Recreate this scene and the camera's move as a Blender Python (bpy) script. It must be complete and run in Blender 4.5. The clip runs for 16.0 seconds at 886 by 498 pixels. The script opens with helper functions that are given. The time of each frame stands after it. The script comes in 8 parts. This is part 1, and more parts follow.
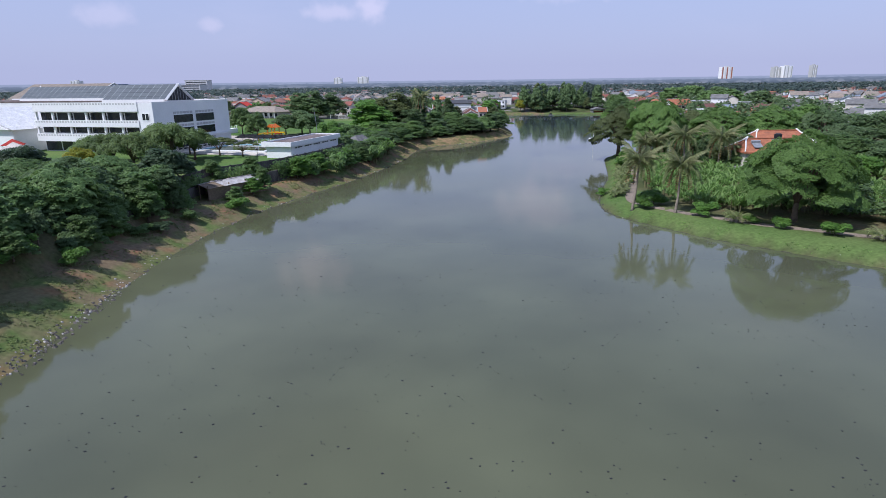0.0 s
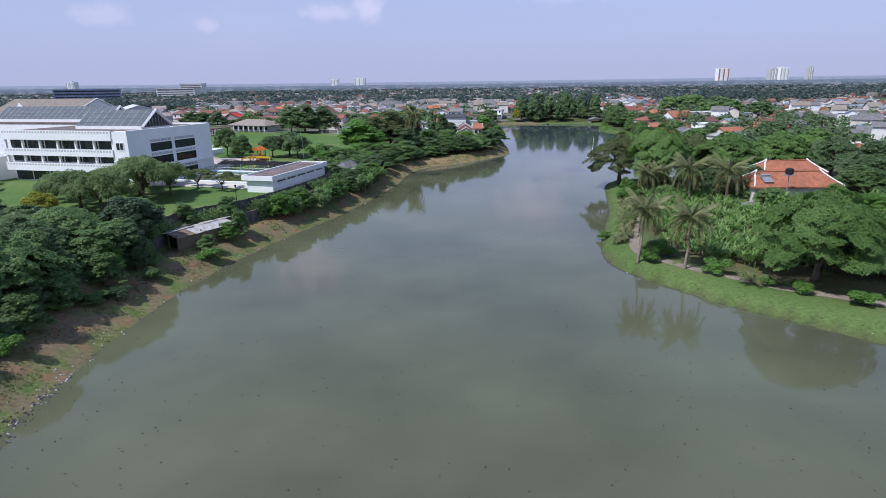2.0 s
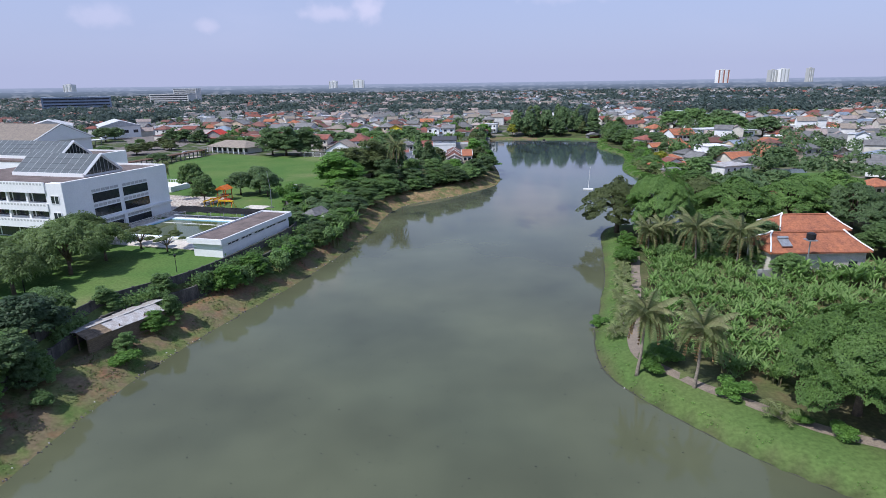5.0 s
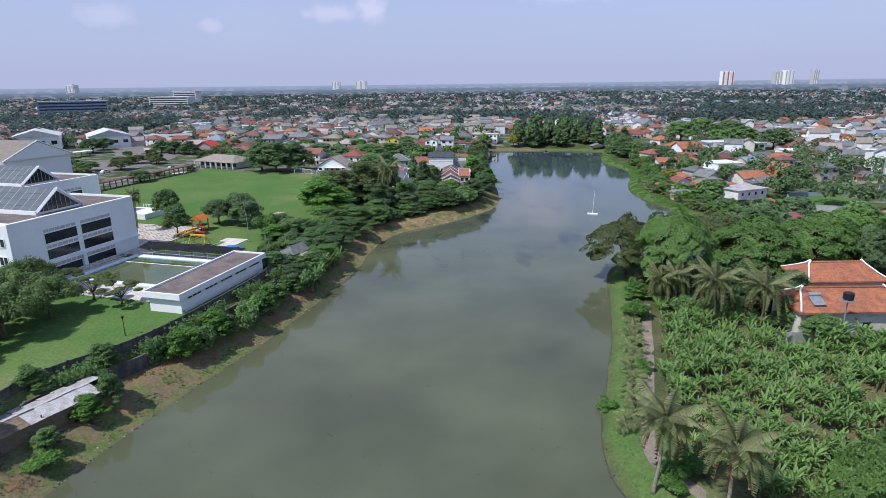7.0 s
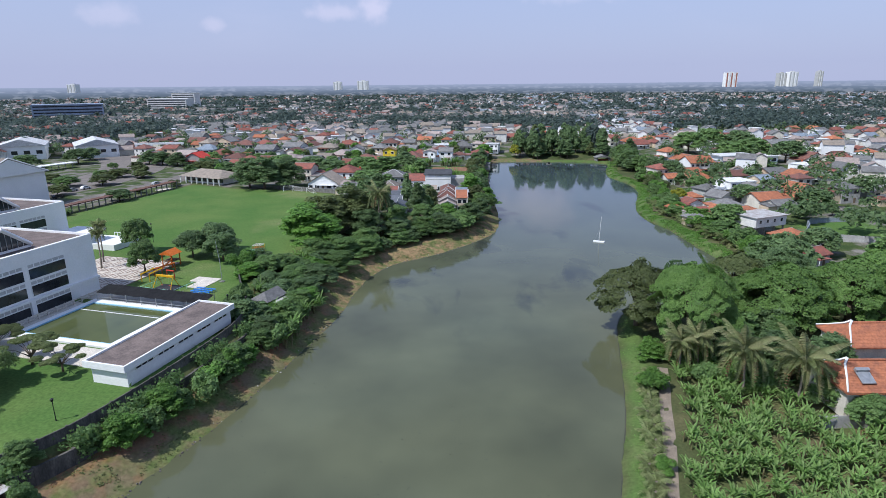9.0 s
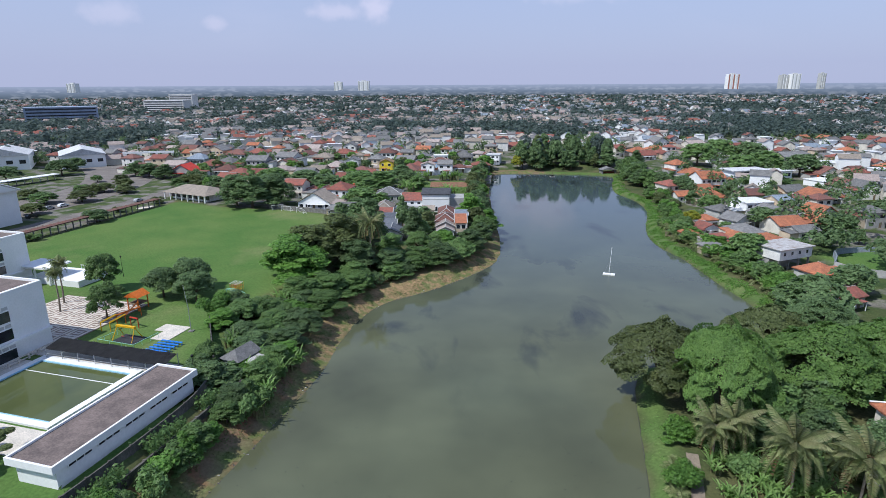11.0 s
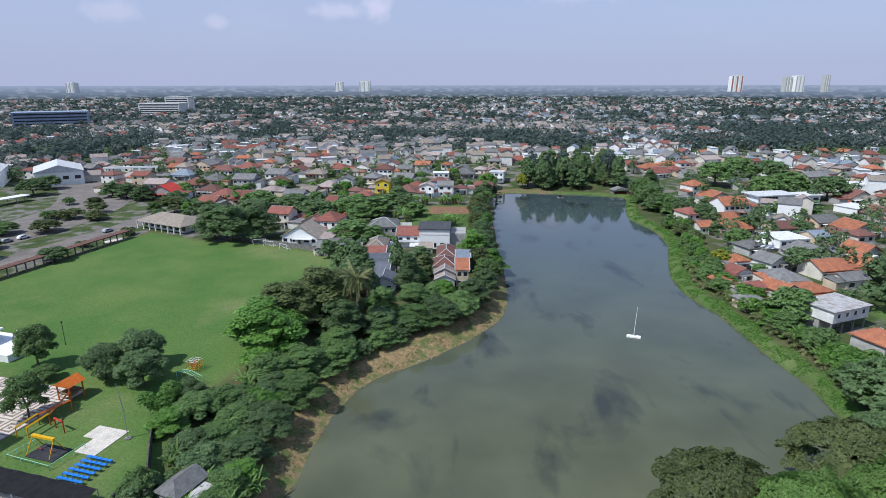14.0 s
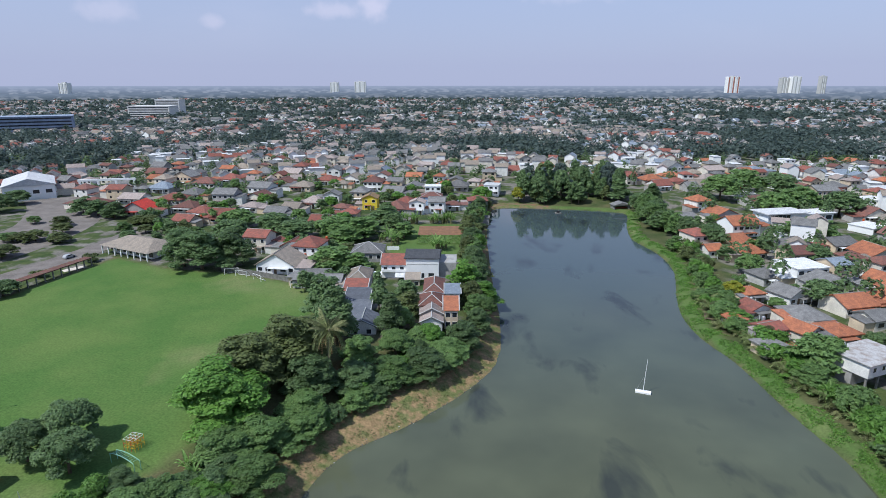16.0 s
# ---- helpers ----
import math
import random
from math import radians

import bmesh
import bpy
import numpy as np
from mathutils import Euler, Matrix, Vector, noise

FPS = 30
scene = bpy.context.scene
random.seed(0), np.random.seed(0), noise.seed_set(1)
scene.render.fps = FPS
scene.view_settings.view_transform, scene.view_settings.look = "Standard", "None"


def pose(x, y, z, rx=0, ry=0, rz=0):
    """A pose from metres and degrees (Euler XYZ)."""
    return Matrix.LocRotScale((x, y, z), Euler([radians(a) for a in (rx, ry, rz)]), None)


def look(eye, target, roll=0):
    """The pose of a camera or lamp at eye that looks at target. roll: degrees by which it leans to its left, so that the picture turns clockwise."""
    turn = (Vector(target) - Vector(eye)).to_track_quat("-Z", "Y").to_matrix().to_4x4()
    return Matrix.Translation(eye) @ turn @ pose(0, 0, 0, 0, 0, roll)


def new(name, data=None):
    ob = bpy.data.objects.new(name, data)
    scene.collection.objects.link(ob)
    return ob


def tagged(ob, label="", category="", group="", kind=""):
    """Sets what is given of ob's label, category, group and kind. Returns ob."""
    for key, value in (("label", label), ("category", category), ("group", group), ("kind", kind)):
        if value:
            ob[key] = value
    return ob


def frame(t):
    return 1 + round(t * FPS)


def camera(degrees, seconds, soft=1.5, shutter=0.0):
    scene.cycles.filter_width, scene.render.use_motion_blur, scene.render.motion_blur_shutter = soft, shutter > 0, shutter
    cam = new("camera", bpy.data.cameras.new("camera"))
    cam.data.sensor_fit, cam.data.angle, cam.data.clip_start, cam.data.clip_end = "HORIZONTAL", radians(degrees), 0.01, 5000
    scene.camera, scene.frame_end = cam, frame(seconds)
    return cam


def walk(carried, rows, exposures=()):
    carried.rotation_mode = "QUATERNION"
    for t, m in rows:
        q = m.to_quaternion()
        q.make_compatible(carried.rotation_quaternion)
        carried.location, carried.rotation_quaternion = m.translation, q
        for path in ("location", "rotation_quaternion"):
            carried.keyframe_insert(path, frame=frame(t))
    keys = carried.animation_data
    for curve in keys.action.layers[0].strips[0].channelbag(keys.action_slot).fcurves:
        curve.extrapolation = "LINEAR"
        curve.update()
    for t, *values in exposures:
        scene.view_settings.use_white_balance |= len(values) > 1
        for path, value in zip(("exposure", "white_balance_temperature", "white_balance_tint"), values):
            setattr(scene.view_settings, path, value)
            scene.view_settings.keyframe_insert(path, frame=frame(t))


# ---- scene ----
cam = camera(74.9, 16.0, soft=0.4)
METRES, EYE, TILT, LEAN, TURN = 130.0, 21.45, -15.8, 0.7, 0.0
ROWS = [
    (0.0, 0.0, 0.0, 0.0, 0.0, 0.0, 0.0),
    (0.5, 0.0006, 0.0144, 0.0163, -0.08, -0.0, 0.01),
    (1.0, 0.0026, 0.0296, 0.0331, -0.09, -0.01, 0.06),
    (1.5, 0.0051, 0.0449, 0.0499, -0.18, 0.01, 0.07),
    (2.0, 0.01, 0.0597, 0.0669, -0.27, 0.04, 0.07),
    (2.5, 0.0164, 0.0751, 0.0836, -0.4, 0.07, 0.1),
    (3.0, 0.0235, 0.0922, 0.1003, -0.44, 0.09, 0.13),
    (5.5, 0.0569, 0.2005, 0.192, -0.19, 0.07, 0.11),
    (6.0, 0.0629, 0.2247, 0.2104, -0.09, 0.09, 0.05),
    (6.5, 0.0679, 0.2491, 0.2286, -0.02, 0.09, 0.01),
    (7.0, 0.0722, 0.274, 0.2468, -0.01, 0.09, -0.04),
    (7.5, 0.077, 0.2994, 0.2654, 0.06, 0.09, -0.08),
    (8.0, 0.0815, 0.3254, 0.2839, 0.1, 0.08, -0.14),
    (8.5, 0.0852, 0.3514, 0.3023, 0.14, 0.07, -0.2),
    (9.0, 0.0882, 0.3776, 0.321, 0.16, 0.05, -0.25),
    (11.5, 0.0956, 0.5138, 0.4136, 0.23, 0.02, -0.56),
    (12.0, 0.0962, 0.5421, 0.4324, 0.26, 0.02, -0.63),
    (12.5, 0.0962, 0.5713, 0.4509, 0.22, -0.0, -0.69),
    (13.0, 0.0964, 0.6011, 0.4698, 0.25, -0.04, -0.7),
    (13.5, 0.0964, 0.6313, 0.4887, 0.29, -0.03, -0.74),
    (14.0, 0.0966, 0.6625, 0.5082, 0.27, -0.04, -0.74),
    (14.5, 0.0982, 0.6938, 0.5276, 0.22, -0.02, -0.74),
    (15.0, 0.1017, 0.7264, 0.5468, 0.09, -0.03, -0.77),
    (15.5, 0.1071, 0.7598, 0.5659, 0.04, -0.05, -0.73),
    (16.0, 0.1152, 0.7925, 0.5853, -0.07, -0.06, -0.69),
]
walk(cam, [(t, pose(0, 0, EYE, TILT, LEAN, TURN) @ pose(METRES * x, METRES * y, METRES * z, 90 + pitch, roll, yaw)) for t, x, y, z, yaw, pitch, roll in ROWS],
     exposures=[(0.0, 0.24, 5780, 15), (7.0, 0.26, 5850, 11), (16.0, 0.2, 5900, 7)])

# ---- light ----
SUN_EL, SUN_AZ = radians(54), radians(238)   # azimuth from +y, clockwise: the sun stands behind the camera, to its left
world = bpy.data.worlds.new("sky")
scene.world = world
world.use_nodes = True
wn, wl = world.node_tree.nodes, world.node_tree.links
wn.clear()
w_out, w_bg, w_sky = wn.new("ShaderNodeOutputWorld"), wn.new("ShaderNodeBackground"), wn.new("ShaderNodeTexSky")
w_sky.sky_type, w_sky.sun_disc = "NISHITA", False
w_sky.sun_elevation, w_sky.sun_rotation = SUN_EL, SUN_AZ
w_sky.air_density, w_sky.dust_density, w_sky.ozone_density = 1.0, 0.4, 3.0
w_bg.inputs["Strength"].default_value = 0.15
# thin fair-weather cloud veil
w_tc, w_map = wn.new("ShaderNodeTexCoord"), wn.new("ShaderNodeMapping")
w_map.inputs["Scale"].default_value = (2.0, 2.0, 6.0)
w_noise, w_ramp, w_mix = wn.new("ShaderNodeTexNoise"), wn.new("ShaderNodeValToRGB"), wn.new("ShaderNodeMix")
w_noise.inputs["Scale"].default_value, w_noise.inputs["Detail"].default_value = 1.3, 7.0
w_ramp.color_ramp.elements[0].position, w_ramp.color_ramp.elements[1].position = 0.55, 0.8
w_ramp.color_ramp.elements[1].color = (0.22, 0.22, 0.22, 1)
w_mix.data_type = "RGBA"
w_mix.inputs[7].default_value = (6.4, 5.4, 5.9, 1)
wl.new(w_tc.outputs["Generated"], w_map.inputs["Vector"])
wl.new(w_map.outputs["Vector"], w_noise.inputs["Vector"])
wl.new(w_noise.outputs["Fac"], w_ramp.inputs["Fac"])
w_cl, w_mul = wn.new("ShaderNodeMapRange"), wn.new("ShaderNodeMath")     # clouds thin out towards the horizon
w_cl.inputs["From Min"].default_value, w_cl.inputs["From Max"].default_value, w_cl.inputs["To Min"].default_value = 0.05, 0.22, 0.06
w_mul.operation = "MULTIPLY"
wl.new(w_ramp.outputs["Color"], w_mul.inputs[0]), wl.new(w_cl.outputs["Result"], w_mul.inputs[1])
w_puff = w_mul.outputs[0]
# small cumulus puffs: azimuth, height, half width and half height in degrees, density
for az, el, rx_, rz_, thick_ in ((-6.6, 6.9, 1.5, 1.5, 0.3), (-10.0, 6.5, 3.0, 0.9, 0.22), (-20.6, 5.3, 1.2, 0.8, 0.18), (-28.5, 5.9, 2.2, 1.0, 0.16), (12, 7.8, 5.0, 0.9, 0.16), (-13.6, 17.0, 3.6, 2.6, 0.5), (9, 11.5, 4.5, 2.6, 0.35)):
    d_, s_, l_ = wn.new("ShaderNodeVectorMath"), wn.new("ShaderNodeVectorMath"), wn.new("ShaderNodeVectorMath")
    c_ = Vector((math.sin(radians(az)) * math.cos(radians(el)), math.cos(radians(az)) * math.cos(radians(el)), math.sin(radians(el))))
    d_.operation, s_.operation, l_.operation = "SUBTRACT", "DIVIDE", "LENGTH"
    d_.inputs[1].default_value, s_.inputs[1].default_value = c_, (radians(rx_), radians(rx_), radians(rz_))
    n_, r_, k_, m_ = wn.new("ShaderNodeTexNoise"), wn.new("ShaderNodeMapRange"), wn.new("ShaderNodeMath"), wn.new("ShaderNodeMath")
    n_.inputs["Scale"].default_value, n_.inputs["Detail"].default_value = 38.0, 6.0
    k_.operation, k_.inputs[1].default_value = "MULTIPLY_ADD", 1.6
    r_.interpolation_type = "SMOOTHSTEP"
    r_.inputs["From Min"].default_value, r_.inputs["From Max"].default_value, r_.inputs["To Min"].default_value, r_.inputs["To Max"].default_value = 1.0, 2.0, thick_, 0.0
    m_.operation = "MAXIMUM"
    wl.new(w_tc.outputs["Generated"], d_.inputs[0]), wl.new(d_.outputs[0], s_.inputs[0]), wl.new(s_.outputs[0], l_.inputs[0])
    wl.new(w_tc.outputs["Generated"], n_.inputs["Vector"]), wl.new(n_.outputs["Fac"], k_.inputs[0]), wl.new(l_.outputs["Value"], k_.inputs[2])
    wl.new(k_.outputs[0], r_.inputs["Value"]), wl.new(r_.outputs["Result"], m_.inputs[0]), wl.new(w_puff, m_.inputs[1])
    w_puff = m_.outputs[0]
wl.new(w_puff, w_mix.inputs[0])
# pale haze that thickens towards the horizon
w_sep, w_hz, w_haze = wn.new("ShaderNodeSeparateXYZ"), wn.new("ShaderNodeMapRange"), wn.new("ShaderNodeMix")
w_hz.inputs["From Min"].default_value, w_hz.inputs["From Max"].default_value = 0.03, 0.5
w_hz.inputs["To Min"].default_value, w_hz.inputs["To Max"].default_value = 0.96, 0.3
w_haze.data_type = "RGBA"
w_haze.inputs[7].default_value = (2.53, 2.63, 3.6, 1)
wl.new(w_tc.outputs["Generated"], w_sep.inputs[0])
wl.new(w_sep.outputs["Z"], w_hz.inputs["Value"]), wl.new(w_sep.outputs["Z"], w_cl.inputs["Value"])
wl.new(w_hz.outputs["Result"], w_haze.inputs[0])
wl.new(w_sky.outputs["Color"], w_haze.inputs[6])
wl.new(w_haze.outputs[2], w_mix.inputs[6])
wl.new(w_mix.outputs[2], w_bg.inputs["Color"])
wl.new(w_bg.outputs["Background"], w_out.inputs["Surface"])
sun = new("sun", bpy.data.lights.new("sun", "SUN"))
sun.data.energy, sun.data.angle, sun.data.color = 3.9, radians(0.6), (1.0, 0.95, 0.87)
sun_dir = Vector((math.sin(SUN_AZ) * math.cos(SUN_EL), math.cos(SUN_AZ) * math.cos(SUN_EL), math.sin(SUN_EL)))
sun.matrix_world = look(sun_dir * 300, (0, 0, 0))


# ---- materials ----
def mat(name, a, b=None, rough=0.8, scale=2.0, detail=4.0, fine=None, bump=0.0, bump_scale=8.0, metal=0.0, obj_var=0.0, island_var=0.0,
        spec=0.3, stretch=None, coords="Object", lo=0.35, hi=0.65, grain=0.28):
    """A surface with two colours mixed by a large noise, a finer grain, relief, and variation by object or by piece."""
    m = bpy.data.materials.new(name)
    m.use_nodes = True
    n, l = m.node_tree.nodes, m.node_tree.links
    p = n["Principled BSDF"]
    p.inputs["Roughness"].default_value, p.inputs["Metallic"].default_value = rough, metal
    p.inputs["Specular IOR Level"].default_value = spec
    b = b or tuple(c * 0.8 for c in a)
    tc = n.new("ShaderNodeTexCoord")
    vec = tc.outputs[coords]
    if stretch:
        mp = n.new("ShaderNodeMapping")
        mp.inputs["Scale"].default_value = stretch
        l.new(vec, mp.inputs["Vector"])
        vec = mp.outputs["Vector"]
    no = n.new("ShaderNodeTexNoise")
    no.inputs["Scale"].default_value, no.inputs["Detail"].default_value = 1.0 / scale, detail
    l.new(vec, no.inputs["Vector"])
    r = n.new("ShaderNodeMapRange")
    r.inputs["From Min"].default_value, r.inputs["From Max"].default_value = lo, hi
    l.new(no.outputs["Fac"], r.inputs["Value"])
    mx = n.new("ShaderNodeMix")
    mx.data_type = "RGBA"
    mx.inputs[6].default_value, mx.inputs[7].default_value = (*a, 1), (*b, 1)
    l.new(r.outputs["Result"], mx.inputs[0])
    col = mx.outputs[2]
    g = n.new("ShaderNodeTexNoise")
    g.inputs["Scale"].default_value, g.inputs["Detail"].default_value = fine or 9.0 / scale, 3.0
    l.new(vec, g.inputs["Vector"])
    val = g.outputs["Fac"]
    gr = n.new("ShaderNodeMapRange")
    gr.inputs["From Min"].default_value, gr.inputs["From Max"].default_value = 0.25, 0.75
    gr.inputs["To Min"].default_value, gr.inputs["To Max"].default_value = 1 - grain, 1 + grain
    l.new(val, gr.inputs["Value"])
    fac = gr.outputs["Result"]
    for var, node, out in ((obj_var, "ShaderNodeObjectInfo", "Random"), (island_var, "ShaderNodeNewGeometry", "Random Per Island")):
        if var:
            src = n.new(node)
            vr = n.new("ShaderNodeMapRange")
            vr.inputs["To Min"].default_value, vr.inputs["To Max"].default_value = 1 - var, 1 + var
            l.new(src.outputs[out], vr.inputs["Value"])
            mm = n.new("ShaderNodeMath")
            mm.operation = "MULTIPLY"
            l.new(fac, mm.inputs[0]), l.new(vr.outputs["Result"], mm.inputs[1])
            fac = mm.outputs[0]
    vm = n.new("ShaderNodeVectorMath")
    vm.operation = "SCALE"
    l.new(col, vm.inputs[0]), l.new(fac, vm.inputs["Scale"])
    l.new(vm.outputs[0], p.inputs["Base Color"])
    if bump:
        bn = n.new("ShaderNodeTexNoise")
        bn.inputs["Scale"].default_value, bn.inputs["Detail"].default_value = bump_scale, 4.0
        l.new(vec, bn.inputs["Vector"])
        bu = n.new("ShaderNodeBump")
        bu.inputs["Strength"].default_value, bu.inputs["Distance"].default_value = bump, 0.05
        l.new(bn.outputs["Fac"], bu.inputs["Height"])
        l.new(bu.outputs["Normal"], p.inputs["Normal"])
    return m


def leaf_mat(name, a, b, c=None, through_blade=0.33, each=0.28):
    """Leaves: two greens by clump, each leaf and each plant a little different, some light through the blade."""
    a, b = [(v[0] * 1.06, v[1], v[2] * 1.3) for v in (a, b)]
    m = mat(name, a, b, rough=0.55, scale=1.6, island_var=each, obj_var=0.24, spec=0.25, grain=0.4)
    n, l = m.node_tree.nodes, m.node_tree.links
    p = n["Principled BSDF"]
    tr = n.new("ShaderNodeBsdfTranslucent")
    add = n.new("ShaderNodeMixShader")
    add.inputs[0].default_value = through_blade
    tr.inputs["Color"].default_value = (*(c or tuple(v * 1.6 for v in a)), 1)
    l.new(p.outputs[0], add.inputs[1]), l.new(tr.outputs[0], add.inputs[2])
    l.new(add.outputs[0], n["Material Output"].inputs["Surface"])
    return m


LEAF = {
    "mid": leaf_mat("leaf_mid", (0.13, 0.215, 0.052), (0.094, 0.168, 0.044)),
    "dark": leaf_mat("leaf_dark", (0.112, 0.178, 0.054), (0.083, 0.14, 0.045)),
    "bright": leaf_mat("leaf_bright", (0.118, 0.235, 0.034), (0.085, 0.18, 0.028)),
    "flame": leaf_mat("leaf_flame", (0.115, 0.205, 0.038), (0.084, 0.158, 0.031), each=0.16),
    "willow": leaf_mat("leaf_willow", (0.137, 0.2, 0.052), (0.098, 0.157, 0.042)),
    "palm": leaf_mat("leaf_palm", (0.14, 0.195, 0.05), (0.185, 0.2, 0.07)),
    "crownpalm": leaf_mat("leaf_coconut", (0.2, 0.255, 0.08), (0.255, 0.255, 0.1), through_blade=0.42),
    "deep": leaf_mat("leaf_deep", (0.06, 0.1, 0.036), (0.04, 0.072, 0.028)),
    # far trees: haze put into the leaf colour, greyer and bluer
    "far": leaf_mat("leaf_far_hazed", (0.078, 0.112, 0.072), (0.058, 0.088, 0.06)),
    "banana": leaf_mat("leaf_banana", (0.125, 0.235, 0.042), (0.185, 0.27, 0.07)),
    "olive": leaf_mat("leaf_olive", (0.112, 0.145, 0.04), (0.083, 0.114, 0.032), each=0.18),
    "yellow": leaf_mat("leaf_yellow", (0.25, 0.25, 0.02), (0.14, 0.19, 0.02)),
    "red": leaf_mat("leaf_red", (0.13, 0.085, 0.03), (0.075, 0.1, 0.025)),
}
BARK = mat("bark", (0.16, 0.12, 0.085), (0.09, 0.07, 0.05), rough=0.95, scale=0.4, bump=0.6)
PALM_BARK = mat("palm_bark", (0.27, 0.23, 0.18), (0.17, 0.14, 0.11), rough=0.95, scale=0.3, bump=0.5)
DRY = mat("dry_frond", (0.33, 0.23, 0.11), (0.2, 0.13, 0.06), rough=0.9, scale=0.6, island_var=0.3)
WHITE = mat("white_render", (0.81, 0.805, 0.79), (0.74, 0.74, 0.725), rough=0.7, scale=3.0, lo=0.3, hi=0.8, grain=0.05)
GREYW = mat("grey_render", (0.5, 0.5, 0.48), (0.4, 0.4, 0.39), rough=0.8, scale=2.5, grain=0.1)
CONC = mat("old_concrete", (0.25, 0.24, 0.22), (0.12, 0.117, 0.107), rough=0.95, scale=1.2, bump=0.3)
MOSSWALL = mat("stained_wall", (0.13, 0.12, 0.105), (0.045, 0.044, 0.04), rough=0.95, scale=1.4, bump=0.4, stretch=(1, 1, 0.4))
GLASS = mat("dark_window_glass", (0.018, 0.022, 0.028), (0.03, 0.035, 0.042), rough=0.12, scale=1.5, spec=0.6, obj_var=0.35)
SKYGLASS = mat("skylight_glass", (0.1, 0.115, 0.12), (0.07, 0.082, 0.088), rough=0.45, scale=3.0, spec=0.35, obj_var=0.12)
ROOFFELT = mat("flat_roof_felt", (0.185, 0.145, 0.13), (0.115, 0.092, 0.084), rough=0.95, scale=2.5, bump=0.15)
DARKCLOTH = mat("black_shade_net", (0.025, 0.025, 0.028), (0.04, 0.04, 0.042), rough=0.9, scale=1.0)
STEEL = mat("galvanised_steel", (0.45, 0.46, 0.47), (0.33, 0.34, 0.35), rough=0.5, metal=0.6, scale=0.5)
BLACK = mat("black_paint", (0.02, 0.02, 0.022), rough=0.5, scale=0.5)
WOOD = mat("weathered_wood", (0.23, 0.17, 0.11), (0.13, 0.1, 0.07), rough=0.9, scale=0.5, bump=0.3, stretch=(1, 1, 6))
PAVE = mat("footpath_concrete", (0.26, 0.21, 0.16), (0.19, 0.155, 0.12), rough=0.95, scale=1.5, bump=0.25)
ASPHALT = mat("worn_asphalt", (0.2, 0.175, 0.155), (0.14, 0.122, 0.108), rough=0.95, scale=6.0, fine=2.0)


def paint(name, c, rough=0.45):
    return mat(name, c, tuple(v * 0.8 for v in c), rough=rough, scale=0.6)


def roof_mat(name, a, b):
    """Roof tiles in courses: rows of shadow lines by a wave, patchy weathering."""
    m = mat(name, a, b, rough=0.9, scale=1.4, obj_var=0.2, fine=3.0, lo=0.3, hi=0.7)
    n, l = m.node_tree.nodes, m.node_tree.links
    p, tc = n["Principled BSDF"], n.new("ShaderNodeTexCoord")
    wv = n.new("ShaderNodeTexWave")
    wv.wave_type, wv.bands_direction = "BANDS", "Z"
    wv.inputs["Scale"].default_value, wv.inputs["Distortion"].default_value = 2.4, 0.4
    bu = n.new("ShaderNodeBump")
    bu.inputs["Strength"].default_value, bu.inputs["Distance"].default_value = 0.6, 0.06
    l.new(tc.outputs["Object"], wv.inputs["Vector"]), l.new(wv.outputs["Fac"], bu.inputs["Height"]), l.new(bu.outputs["Normal"], p.inputs["Normal"])
    return m


ROOF = {
    "r": roof_mat("red_brown_tiles", (0.27, 0.09, 0.065), (0.16, 0.075, 0.06)),
    "R": roof_mat("bright_red_tiles", (0.5, 0.05, 0.035), (0.36, 0.045, 0.035)),
    "o": roof_mat("orange_clay_tiles", (0.4, 0.15, 0.075), (0.25, 0.1, 0.06)),
    "m": roof_mat("maroon_tiles", (0.2, 0.085, 0.065), (0.13, 0.075, 0.065)),
    "g": roof_mat("grey_roofing", (0.2, 0.195, 0.19), (0.13, 0.128, 0.125)),
    "t": roof_mat("tan_roofing", (0.3, 0.25, 0.2), (0.21, 0.18, 0.15)),
    "p": roof_mat("pale_grey_pink_tiles", (0.36, 0.29, 0.26), (0.26, 0.22, 0.2)),
    "b": roof_mat("blue_grey_roofing", (0.24, 0.28, 0.33), (0.17, 0.2, 0.24)),
    "w": roof_mat("white_metal_roofing", (0.66, 0.66, 0.66), (0.5, 0.5, 0.5)),
    "s": roof_mat("slate_grey_roofing", (0.135, 0.145, 0.17), (0.09, 0.098, 0.115)),
    "y": roof_mat("brown_yellow_roof", (0.3, 0.2, 0.1), (0.2, 0.14, 0.08)),
}
ROOFWORD = {"r": "red-brown tiled", "R": "bright red tiled", "o": "orange clay-tiled", "m": "maroon tiled", "g": "grey", "t": "tan", "p": "pale pinkish grey tiled",
            "b": "blue-grey", "w": "white metal", "y": "brown"}
WALLS = [mat("cream_wall", (0.68, 0.63, 0.54), (0.55, 0.51, 0.44), scale=2.0, obj_var=0.08, grain=0.14), mat("off_white_wall", (0.74, 0.72, 0.68), (0.6, 0.59, 0.56), scale=2.0, obj_var=0.08, grain=0.14),
         mat("grey_wall", (0.42, 0.41, 0.39), (0.3, 0.29, 0.28), scale=2.0, obj_var=0.15, grain=0.14), mat("ochre_wall", (0.58, 0.47, 0.33), (0.47, 0.38, 0.28), scale=2.0, obj_var=0.1, grain=0.14)]
YELLOW_WALL = mat("yellow_wall", (0.78, 0.6, 0.04), (0.65, 0.5, 0.05), scale=2.0)
BLUE_WALL = mat("pale_blue_wall", (0.45, 0.6, 0.8), (0.4, 0.52, 0.7), scale=2.0)


